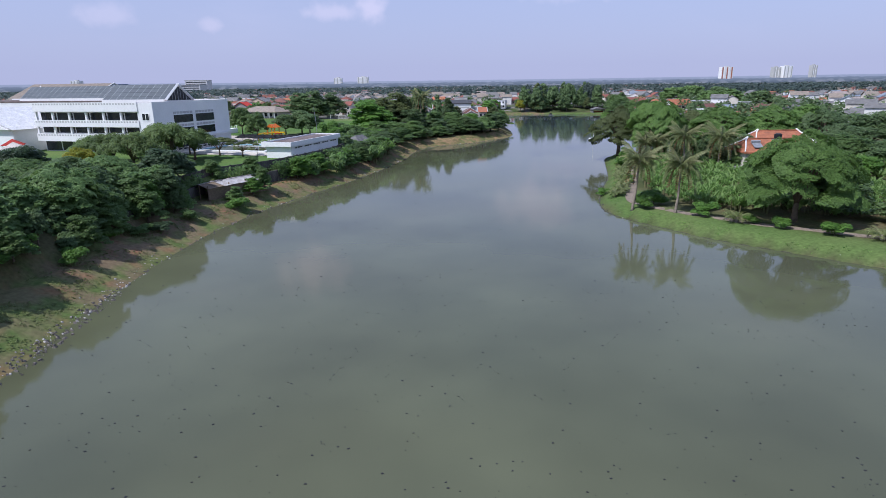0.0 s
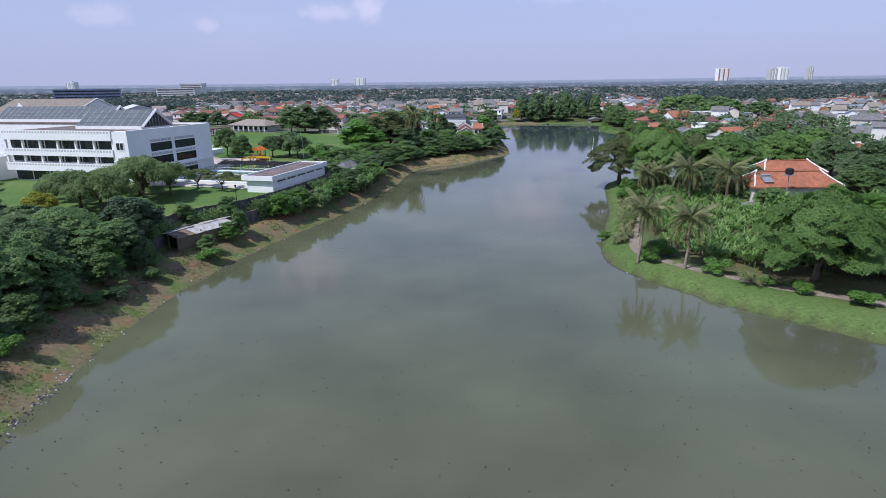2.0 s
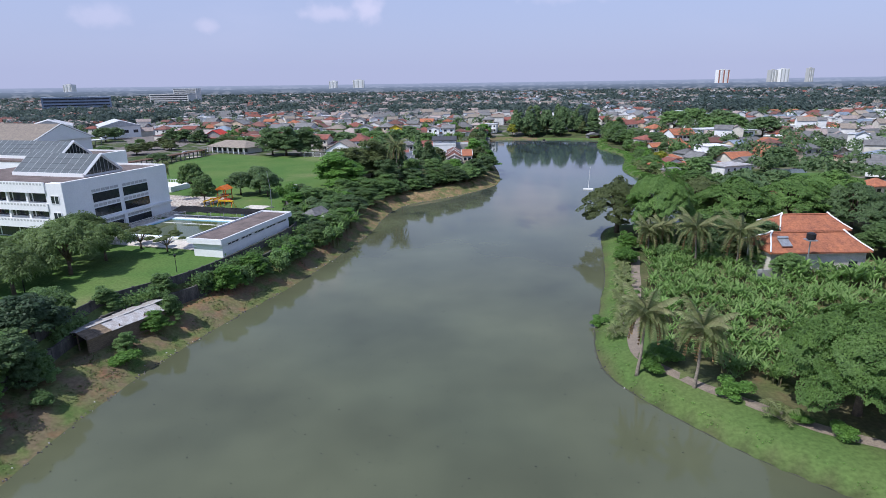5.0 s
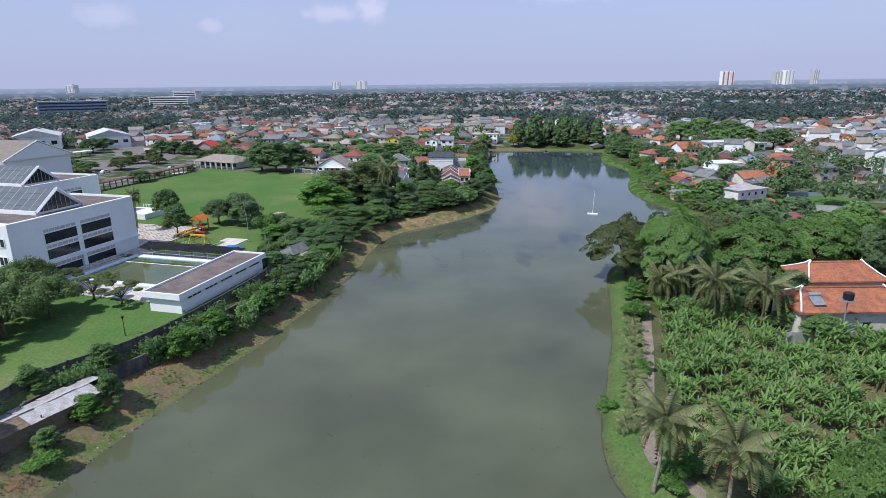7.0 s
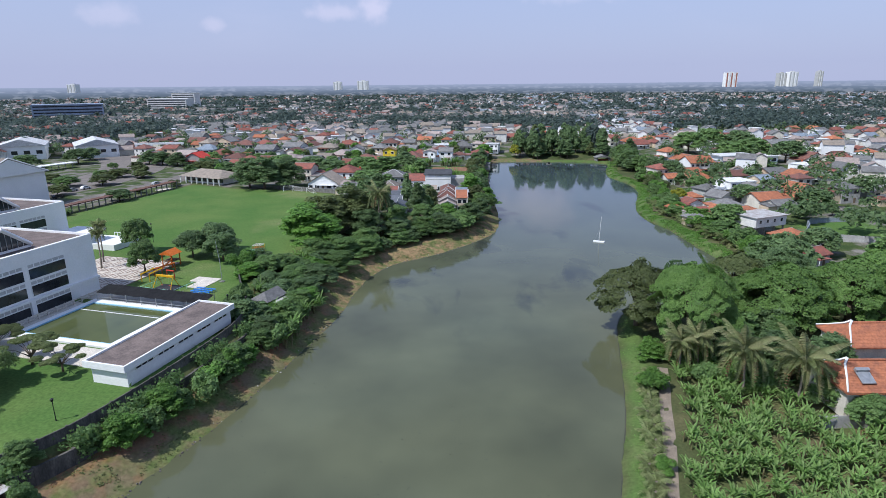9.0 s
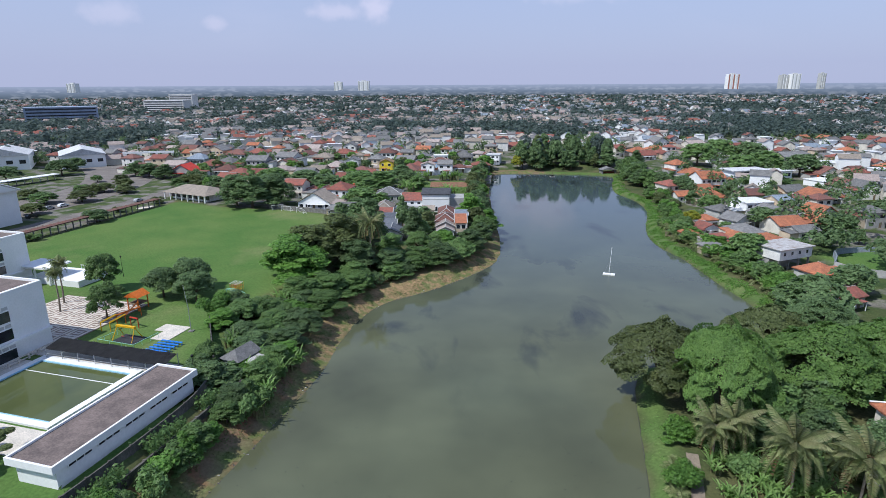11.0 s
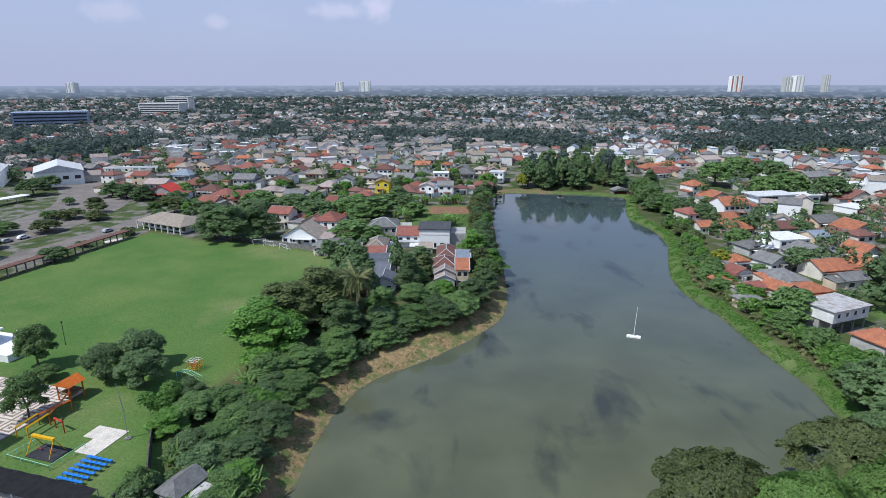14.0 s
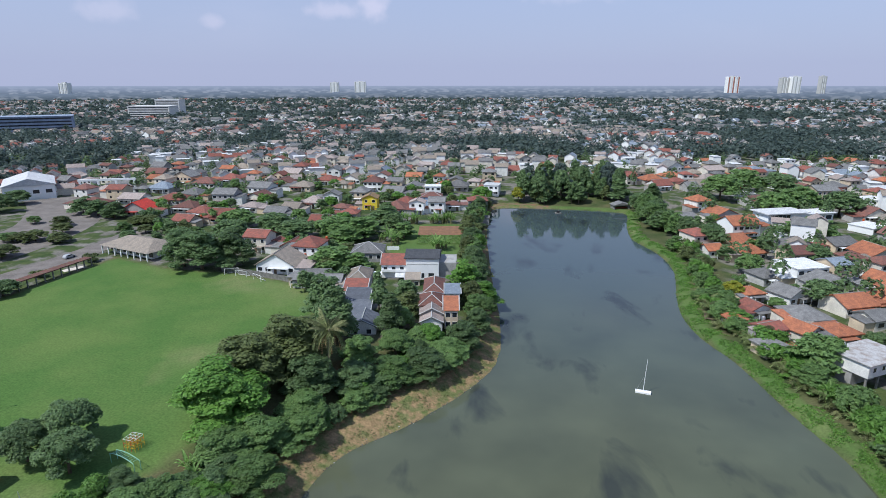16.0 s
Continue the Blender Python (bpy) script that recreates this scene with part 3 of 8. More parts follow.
def crown_points(blobs, count, rs, shell=0.35):
    """Places and outward ways spread over a set of lumps (x, y, z, rx, ry, rz)."""
    blobs = np.array(blobs, float)
    wgt = (blobs[:, 3] * blobs[:, 4] * blobs[:, 5]) ** (2 / 3)
    pick = rs.choice(len(blobs), count, p=wgt / wgt.sum())
    d = rs.normal(0, 1, (count, 3))
    d /= np.linalg.norm(d, axis=1, keepdims=True)
    d[:, 2] = np.where(d[:, 2] < -0.35, -d[:, 2] * 0.5, d[:, 2])
    r = 1 - shell * rs.random(count) ** 1.5
    c = blobs[pick, :3] + d * blobs[pick, 3:] * r[:, None]
    nrm = d / blobs[pick, 3:]
    nrm /= np.linalg.norm(nrm, axis=1, keepdims=True)
    return c, nrm


def fan_points(blobs, count, rs):
    """Places and ways on flat feathery sprays that reach outward from the limbs, one at each lump."""
    pick = rs.integers(0, len(blobs), count)
    b, tilt = np.array(blobs, float)[pick], rs.normal(0, 0.3, (len(blobs), 2))[pick]
    far_ = np.hypot(b[:, 0], b[:, 1]) + 0.2
    ox, oy = b[:, 0] / far_, b[:, 1] / far_
    u, v = rs.random(count) ** 0.8, rs.uniform(-1, 1, count)
    along, across = (u * 2.4 - 1.5) * b[:, 3] / 1.5, v * b[:, 3] * np.sin(np.pi * (0.12 + 0.8 * u))
    z = b[:, 2] + 0.5 - 0.55 * b[:, 3] * u ** 1.7 - 0.25 * b[:, 3] * v * v + tilt[:, 0] * along + tilt[:, 1] * across + rs.normal(0, 0.05, count)
    c = np.stack([b[:, 0] + ox * along - oy * across, b[:, 1] + oy * along + ox * across, z], -1)
    out_, side_ = 0.15 + 0.5 * u - tilt[:, 0], 0.35 * v - tilt[:, 1]
    nrm = np.stack([ox * out_ - oy * side_, oy * out_ + ox * side_, np.full(count, 0.7)], -1)
    return c, nrm


def limbs(bm, blobs, base_r, fork_z, lean=(0, 0)):
    """A trunk that forks into limbs, each reaching into one lump of the crown."""
    tube(bm, [(0, 0, -0.4), (lean[0] * 0.4, lean[1] * 0.4, fork_z * 0.5), (lean[0], lean[1], fork_z)], [base_r * 1.25, base_r, base_r * 0.8], 8)
    for x, y, z, rx, ry, rz in blobs:
        e = Vector((x, y, z - rz * 0.2))
        s = Vector((lean[0], lean[1], fork_z * 0.95))
        mid = s.lerp(e, 0.5) + Vector((0, 0, 0.12 * (e - s).length))
        tube(bm, [s, mid, e], [base_r * 0.6, base_r * 0.35, base_r * 0.12], 5)


def tree_kind(kind, seed):
    """Blobs, leaf size, number of sprays and trunk of one tree of unit kind; sizes in metres, height about 10."""
    rs = np.random.default_rng(seed)
    blobs = []
    if kind == "round":
        for k in range(26):
            a, e = k * 2.4 + rs.uniform(-0.4, 0.4), (k + 0.5) / 26
            rr = 3.3 * math.sqrt(1 - e * e * 0.85) * rs.uniform(0.85, 1.08)
            s = rs.uniform(0.9, 1.6)
            blobs.append((rr * math.cos(a), rr * math.sin(a), 3.2 + 5.0 * e * rs.uniform(0.9, 1.05), s, s, s * 0.8))
        blobs.append((0, 0, 5.8, 3.1, 3.1, 3.2))
        return blobs, 0.23, 10500, 0.22, 2.8
    if kind == "spread":        # flat tiers of fine leaves
        for k in range(64):
            u = (k + 0.5) / 64
            a, rr = k * 2.4 + rs.uniform(-0.3, 0.3), 6.0 * math.sqrt(u) * rs.uniform(0.92, 1.08)
            blobs.append((rr * math.cos(a), rr * math.sin(a), 4.1 + 5.0 * (1 - (rr / 6.4) ** 2) * rs.uniform(0.84, 1.04), 1.5, 1.5, 0.5))
        for k in range(22):     # lower sprays under the rim
            a, rr = rs.uniform(0, 6.28), rs.uniform(3.8, 6.2)
            blobs.append((rr * math.cos(a), rr * math.sin(a), rs.uniform(2.9, 4.2), 1.2, 1.2, 0.45))
        return blobs, 0.2, 17000, 0.34, 2.8
    if kind == "dome":          # broad dome of fine leaves that hangs almost to the ground
        for k in range(58):
            e = (k + 0.5) / 58
            a = k * 2.4 + rs.uniform(-0.25, 0.25)
            rr = 6.0 * math.sqrt(max(0.0, 1 - (1 - e) ** 2.2)) * rs.uniform(0.92, 1.06)
            blobs.append((rr * math.cos(a), rr * math.sin(a), 3.3 + 5.9 * (1 - e ** 1.7) * rs.uniform(0.9, 1.04), 2.0, 2.0, 0.55))
        return blobs, 0.125, 56000, 0.34, 2.2
    if kind == "willow":        # hanging sprays
        for k in range(40):
            u = (k + 0.5) / 40
            a, rr = k * 2.4 + rs.uniform(-0.4, 0.4), 4.9 * math.sqrt(u) * rs.uniform(0.88, 1.08)
            s = rs.uniform(0.8, 1.35)
            blobs.append((rr * math.cos(a), rr * math.sin(a), 3.2 + 4.9 * (1 - (rr / 5.4) ** 2) * rs.uniform(0.85, 1.05), s, s, s * 1.6))
        return blobs, 0.29, 12500, 0.25, 2.6
    if kind == "tall":          # narrow, feathery
        for k in range(16):
            e = k / 15
            a = rs.uniform(0, 6.28)
            s = 1.7 * (1 - 0.62 * e) * rs.uniform(0.7, 1.15)
            rr = 1.2 * (1 - 0.8 * e) * rs.uniform(0.4, 1)
            blobs.append((rr * math.cos(a), rr * math.sin(a), 2.6 + 7.0 * e, s, s, s * 1.1))
        return blobs, 0.22, 6500, 0.16, 2.4
    if kind == "bush":
        for k in range(9):
            a = rs.uniform(0, 6.28)
            rr = rs.uniform(0.5, 2.6)
            s = rs.uniform(1.2, 2.2)
            blobs.append((rr * math.cos(a), rr * math.sin(a), s * 0.9 + rs.uniform(0, 3.5), s, s, s))
        return blobs, 0.27, 4000, 0.12, 1.0
    if kind == "wild":          # uneven thicket tree
        for k in range(40):
            e = (k + 0.5) / 40
            a = k * 2.4 + rs.uniform(-0.6, 0.6)
            rr = rs.uniform(1.4, 4.0) * (1 - 0.6 * e)
            s = rs.uniform(0.7, 1.5)
            blobs.append((rr * math.cos(a), rr * math.sin(a), 1.8 + 7.0 * e * rs.uniform(0.85, 1.08), s, s, s * rs.uniform(0.6, 0.95)))
        blobs.append((0, 0, 4.8, 2.3, 2.3, 3.0))
        return blobs, 0.2, 11500, 0.2, 2.2
    if kind == "bare":          # pruned, open flat crown
        for k in range(12):
            a = rs.uniform(0, 6.28)
            rr = 4.6 * math.sqrt(rs.random())
            s = rs.uniform(0.8, 1.4)
            blobs.append((rr * math.cos(a), rr * math.sin(a), 6.6 + 1.6 * rs.random() - 0.05 * rr * rr, s, s, s * 0.6))
        return blobs, 0.26, 11000, 0.2, 2.6
    return blobs, 0.3, 100, 0.2, 2.0


_tree_meshes = {}
joined_trees = []
JOINED = {"in the yards of the east shore", "in the gardens by the west shore", "in the grove behind the far shore", "between the houses by the lake", "among the houses"}
TREEWORD = {"round": "dense rounded", "spread": "wide-spreading tiered", "dome": "broad dome-shaped", "willow": "drooping feathery", "tall": "tall narrow", "bush": "low bushy", "wild": "rough uneven", "bare": "open flat-topped"}
LEAFWORD = {"mid": "mid-green", "dark": "dark green", "deep": "deep green", "bright": "bright green", "flame": "fresh green", "willow": "soft green", "olive": "olive green", "yellow": "yellow-green", "red": "reddish-green"}


def tree(kind, leaf, x, y, h, r, seed=0, z=None, where="on the lake bank", dens=1.0, clear=8.5):
    """A tree of that height and crown radius at a place. Trees of one kind share a few meshes."""
    key = (kind, leaf, seed % 3, dens)
    if key not in _tree_meshes:
        blobs, size, count, tr, fork = tree_kind(kind, 11 + seed % 3)
        rs = np.random.default_rng(3 + seed % 3)
        if kind in ("spread", "dome"):
            c, nrm = fan_points(blobs, int(count * dens), rs)
        else:
            c, nrm = crown_points(blobs, int(count * dens), rs, {"willow": 0.6}.get(kind, 0.45))
            nrm[:, 2] += {"willow": 0.35}.get(kind, 0.6)
        crown = quads_mesh("crown", leaf_cards(c, nrm, size / math.sqrt(dens), rs, 0.7 if kind != "willow" else 0.3, 0.28 if kind in ("spread", "dome") else 0.42, hang=kind == "willow"), LEAF[leaf], per=3)
        bm = bmesh.new()
        limbs(bm, blobs[:10], tr, fork)
        xy = np.array([(b[0], b[1], b[3]) for b in blobs])
        reach = np.percentile(np.hypot(xy[:, 0], xy[:, 1]) + xy[:, 2] * 0.8, 85)
        top = max(b[2] + b[5] for b in blobs)
        _tree_meshes[key] = (crown, mesh_of(bm, "trunk", BARK, True), reach, top)
    crown, trunk, reach, top = _tree_meshes[key]
    rs = random.Random(int(x * 37 + y * 91 + seed))
    if z is None and kind != "bush":     # keep the crown mostly off the water
        for _ in range(12):
            d0 = lake_distance(x, y)[0]
            want = min(clear, r * 0.8 + 3.4)
            if d0 >= want:
                break
            gxd, gyd = lake_distance(x + 0.5, y)[0] - d0, lake_distance(x, y + 0.5)[0] - d0
            nn_ = math.hypot(gxd, gyd) + 1e-6
            x, y = x + gxd / nn_ * 0.8, y + gyd / nn_ * 0.8
    gz = height(x, y) if z is None else z
    m = Matrix.Translation((x, y, gz)) @ Matrix.Rotation(rs.uniform(0, 6.28), 4, "Z") @ Matrix.Diagonal((r / reach, r / reach, h / top, 1))
    if where in JOINED:
        joined_trees.append((crown, trunk, m))
        return None
    name = "bush" if kind == "bush" else "tree"
    t = thing(name, m, f"{TREEWORD[kind]} {LEAFWORD[leaf]} {'shrub' if kind == 'bush' else 'tree'} {where}", name)
    part("trunk", trunk, None, t)
    part("crown", crown, None, t)
    return t


def frond(rs, length, droop, width, pinna=16, up=0.6):
    """One feather leaf: pairs of leaflets along an arching midrib, as quads along +x."""
    v = []

    def rib(k):
        s0 = 0.1 + 0.9 * k / pinna
        return s0, length * s0 * (1 - 0.25 * droop * s0), length * (up * s0 - droop * s0 ** 2)
    for k in range(pinna):
        s0, x, z = rib(k)
        _, x1, z1 = rib(k + 1)
        w = width * math.sin(math.pi * min(1, 0.18 + 0.8 * s0)) + 0.08
        for side in (-1, 1):
            tip = (x + length * 0.13, side * w, z - w * 0.5 + rs.uniform(-0.1, 0.1))
            v += [(x, 0, z), (x + (x1 - x) * 0.85, 0, z + (z1 - z) * 0.85), tip, (tip[0] - length * 0.026, tip[1] * 0.95, tip[2])]
    return np.array(v)


def spun(v, a):
    c, s = math.cos(a), math.sin(a)
    return v @ np.array([[c, s, 0], [-s, c, 0], [0, 0, 1]])


_palm_meshes = {}


def palm(x, y, h, r, seed=0, lean=(0.4, 0.3), z=None, label="tall coconut palm with grey trunk and drooping fronds on the lakeside lawn", dry=True):
    key = (round(h, 1), round(r, 1), seed)
    rs = np.random.default_rng(seed + 50)
    gz = height(x, y) if z is None else z
    t = thing("palm_tree", Matrix.Translation((x, y, gz)), label, "palm tree")
    bm = bmesh.new()
    top = Vector((lean[0], lean[1], h - r * 0.35))
    tube(bm, [(0, 0, -0.3), (0, 0, 0.4), top * 0.35 + Vector((0.1, 0, 0)), top * 0.7, top], [0.34, 0.24, 0.18, 0.16, 0.15], 8)
    part("trunk", bm, PALM_BARK, t, smooth=True)
    n = 28
    for k in range(n):
        e = k / n
        v = frond(rs, r * 1.15 * rs.uniform(0.85, 1.1), 0.45 + 0.95 * (1 - e) ** 1.3 * rs.uniform(0.8, 1.2), 0.75, 30, 0.25 + 0.9 * e)
        me = quads_mesh("frond", spun(v, k * 2.4 + rs.uniform(-0.2, 0.2)), LEAF["crownpalm"], weld=True)
        part("frond", me, None, t).location = top
    if dry:
        for k in range(6):
            v = frond(rs, r * 0.85, 1.5, 0.4, 16, 0.25)
            part("dry_frond", quads_mesh("dry_frond", spun(v, k * 1.05 + rs.uniform(-0.2, 0.2)), DRY, weld=True), None, t, "withered brown hanging frond").location = top - Vector((0, 0, 0.25))
    return t


def small_palm_mesh(seed, r=2.2, n=14):
    rs = np.random.default_rng(seed + 9)
    return np.concatenate([spun(frond(rs, r * rs.uniform(0.8, 1.15), rs.uniform(0.5, 1.2), 0.42, 10, rs.uniform(0.5, 1.3)), k * 2.4) + (0, 0, 0.5) for k in range(n)])


SMALL_PALM = [quads_mesh("fronds", small_palm_mesh(k), LEAF["palm"]) for k in range(3)]
_bm = bmesh.new()
tube(_bm, [(0, 0, -0.2), (0, 0, 0.3), (0.05, 0, 0.7)], [0.3, 0.25, 0.15], 7)
STUMP = mesh_of(_bm, "stem", PALM_BARK)


def small_palm(x, y, s=1.0, label="low young palm with arching feathery fronds beside the footpath"):
    m = Matrix.Translation((x, y, height(x, y))) @ Matrix.Rotation(x * 7 + y * 3, 4, "Z") @ Matrix.Scale(s, 4)
    t = thing("small_palm", m, label, "palm", "young palms on the bank")
    part("stem", STUMP, None, t)
    part("fronds", SMALL_PALM[int(x * 10) % 3], None, t)


def banana_leaf(rs, length, droop, width):
    """A broad paddle leaf in segments, bent over, folded along its midrib."""
    v, n = [], 3
    pts = []
    for k in range(n + 1):
        s = k / n
        pts.append((length * s * (1 - 0.3 * droop * s), length * (1.35 * s - droop * s * s), width * math.sin(math.pi * (0.08 + 0.9 * s)) ** 0.6))
    for (x0, z0, w0), (x1, z1, w1) in zip(pts, pts[1:]):
        for side in (-1, 1):
            v += [(x0, 0, z0), (x1, 0, z1), (x1, side * w1, z1 + w1 * 0.35), (x0, side * w0, z0 + w0 * 0.35)]
    return np.array(v)


def banana_mesh(seed):
    rs = np.random.default_rng(seed + 21)
    out = []
    for plant in range(3):
        off = np.array((rs.uniform(-1.0, 1.0), rs.uniform(-1.0, 1.0), rs.uniform(0.9, 1.9)))
        for k in range(8):
            v = banana_leaf(rs, rs.uniform(1.2, 2.3), rs.uniform(0.35, 1.35), rs.uniform(0.11, 0.19))
            out.append(spun(v, k * 2.4 + rs.uniform(-0.4, 0.4)) + off)
    return np.concatenate(out)


BANANA = [quads_mesh("leaves", banana_mesh(k), LEAF["banana"]) for k in range(5)]
BANANA_STEM = mat("banana_stem", (0.16, 0.17, 0.07), (0.12, 0.09, 0.05), rough=0.8, scale=0.4)
_bm = bmesh.new()
for _x, _y in ((0, 0), (0.7, 0.4), (-0.5, 0.6)):
    tube(_bm, [(_x, _y, -0.2), (_x * 1.1, _y, 1.0), (_x * 1.2, _y, 1.7)], [0.16, 0.13, 0.08], 6)
STEMS = mesh_of(_bm, "stem", BANANA_STEM)


def banana(x, y, s, label="clump of banana plants with broad torn green leaves"):
    m = Matrix.Translation((x, y, height(x, y))) @ Matrix.Rotation(x * 5 + y * 11, 4, "Z") @ Matrix.Scale(s, 4)
    t = thing("banana_plant", m, label, "banana plant", "banana plants in the plot")
    part("stem", STEMS, None, t)
    part("leaves", BANANA[int(abs(x * 13 + y * 7)) % 5], None, t)


rnd = random.Random(5)
# west bank, from the near end to the jutting point: kind, leaf, x, y, height, crown radius
for row in [("spread", "mid", -49, 72.5, 6.8, 6.0), ("wild", "mid", -43.6, 67.6, 4.8, 2.4), ("wild", "mid", -44.4, 74.5, 4.8, 2.4), ("wild", "mid", -43.6, 83, 5.2, 2.8),
            ("round", "dark", -45, 90.5, 5.4, 3.6), ("wild", "bright", -36.4, 108.8, 3.2, 2.2), ("wild", "mid", -37.5, 102.5, 2.8, 1.6), ("wild", "mid", -36, 113.5, 3.4, 1.6), ("wild", "mid", -35.4, 112.2, 5.0, 1.8), ("round", "mid", -48, 104, 4.4, 3.4)]:
    tree(*row, seed=int(row[2] * -3), where="on the earthen lake bank", dens=0.8, clear=6.0)
for row in [("willow", "willow", -69, 121, 7.6, 6.8), ("willow", "willow", -59, 126, 9.2, 6.6), ("willow", "willow", -64, 134, 8.8, 6.6), ("willow", "willow", -77, 130, 6.5, 5.5), ("willow", "willow", -62, 116, 8, 6), ("willow", "willow", -73, 138, 6.0, 5.0), ("spread", "mid", -54.5, 93, 5.8, 6.4), ("spread", "dark", -54, 82, 6.8, 7), ("spread", "mid", -63, 86, 6.4, 7), ("spread", "dark", -60, 73, 6.6, 7), ("spread", "mid", -70, 77, 7, 8), ("spread", "dark", -64, 99, 5.2, 6), ("spread", "dark", -68, 66, 7, 8), ("spread", "dark", -74, 90, 6, 7),
            ("round", "deep", -55, 62, 8, 6), ("round", "red", -50, 57, 6.5, 3.6), ("round", "red", -53, 49, 6.5, 3.6), ("round", "yellow", -66, 106, 6, 3.2), ("round", "deep", -73, 99, 7, 5),
            ("wild", "dark", -82, 108, 5, 4.5), ("bare", "olive", -55, 143, 4.4, 4.8), ("bare", "olive", -48.5, 140.5, 4.0, 4.2), ("bare", "olive", -64, 147, 4.4, 4.6), ("willow", "willow", -57.5, 134.5, 7.5, 5.2), ("wild", "mid", -39.4, 118.2, 3.6, 2.2), ("wild", "mid", -44.6, 111, 3.4, 2.0), ("wild", "mid", -35.2, 123.6, 3.2, 1.9), ("round", "mid", -49.5, 105, 4.8, 3.2), ("willow", "willow", -68, 145, 7.6, 5.5), ("round", "deep", -48, 50, 8, 4.5), ("round", "mid", -62, 58, 8, 5),
            ("spread", "dark", -58, 44, 8.5, 8), ("round", "deep", -66, 52, 8, 6.5), ("bush", "mid", -86, 139, 3.5, 4), ("round", "deep", -47, 98, 6.5, 4.5)]:
    tree(*row, seed=int(row[2] * -3), where="between the school and the bank")
# slim young trees in a loose row on the near bank
for k in range(30):
    y = 40 + 72 * (k + rnd.random()) / 30
    x = np.interp(y, [38, 51, 62, 75, 91, 105, 119], [-34, -36.5, -37.3, -37.0, -34.3, -30.9, -26.4]) - rnd.uniform(7.0, 11.5)
    if y > 94:
        continue
    tree(rnd.choice(("wild", "round")), rnd.choice(("mid", "bright", "mid", "dark")), x, y, rnd.uniform(3.0, 4.6), rnd.uniform(1.5, 2.3), seed=k, where="on the near earthen bank", dens=0.4, clear=5.5)
for k in range(16):
    y = 30 + 70 * (k + rnd.random()) / 16
    x = np.interp(y, [10, 38, 51, 62, 75, 91, 105], [-32, -34, -36.5, -37.3, -37.0, -34.3, -30.9]) - rnd.uniform(4.0, 10.0)
    tree("bush", rnd.choice(("mid", "bright", "deep")), x, y, rnd.uniform(1.0, 2.2), rnd.uniform(1.0, 2.2), seed=k, where="on the near earthen bank", dens=0.6)
# row of small trees between the wall and the water beside the pool
for k in range(17):
    f = k / 16
    x, y = -31 + 14.5 * f + rnd.uniform(-1.0, 1.0), 124 + 44 * f + rnd.uniform(-1.2, 1.2)
    tree(rnd.choice(("wild", "bush", "wild")), rnd.choice(("mid", "bright", "mid")), x, y, rnd.uniform(2.8, 5.0), rnd.uniform(1.7, 2.9), seed=k, where="along the bank below the wall", dens=0.4)
# undergrowth and young trees at the near end of the bank
for k in range(34):
    f = k / 33
    y = 26 + 64 * f
    x = np.interp(y, [34, 51, 75, 91], [-45, -48.5, -48.5, -46]) + rnd.uniform(-6, 1.5)
    tree(rnd.choice(("wild", "round", "wild")), rnd.choice(("dark", "mid", "red" if y < 62 else "mid", "mid", "dark")), x, y, rnd.uniform(3.8, 6), rnd.uniform(2.4, 3.8), seed=k, where="at the near end of the bank", dens=0.4)
# campus trees round the lawn
for row in [("round", "mid", -71, 208, 9.5, 4.0), ("round", "mid", -60, 189.5, 8.6, 3.6), ("round", "dark", -54.5, 203.5, 7.2, 4.4), ("round", "dark", -50, 208, 8.2, 5.0), ("round", "dark", -45.5, 200.5, 7.4, 4.8),
            ("bush", "bright", -37, 190.5, 5.5, 3.5), ("wild", "dark", -67.4, 308.6, 14.5, 9.5), ("wild", "dark", -58, 313, 13.5, 7.5), ("wild", "dark", -75, 312, 13.5, 7.5), ("round", "dark", -117, 283, 4.7, 5),
            ("round", "mid", -66, 203, 3.2, 2.6)]:
    tree(*row, seed=int(row[3]), where="on the school lawn")
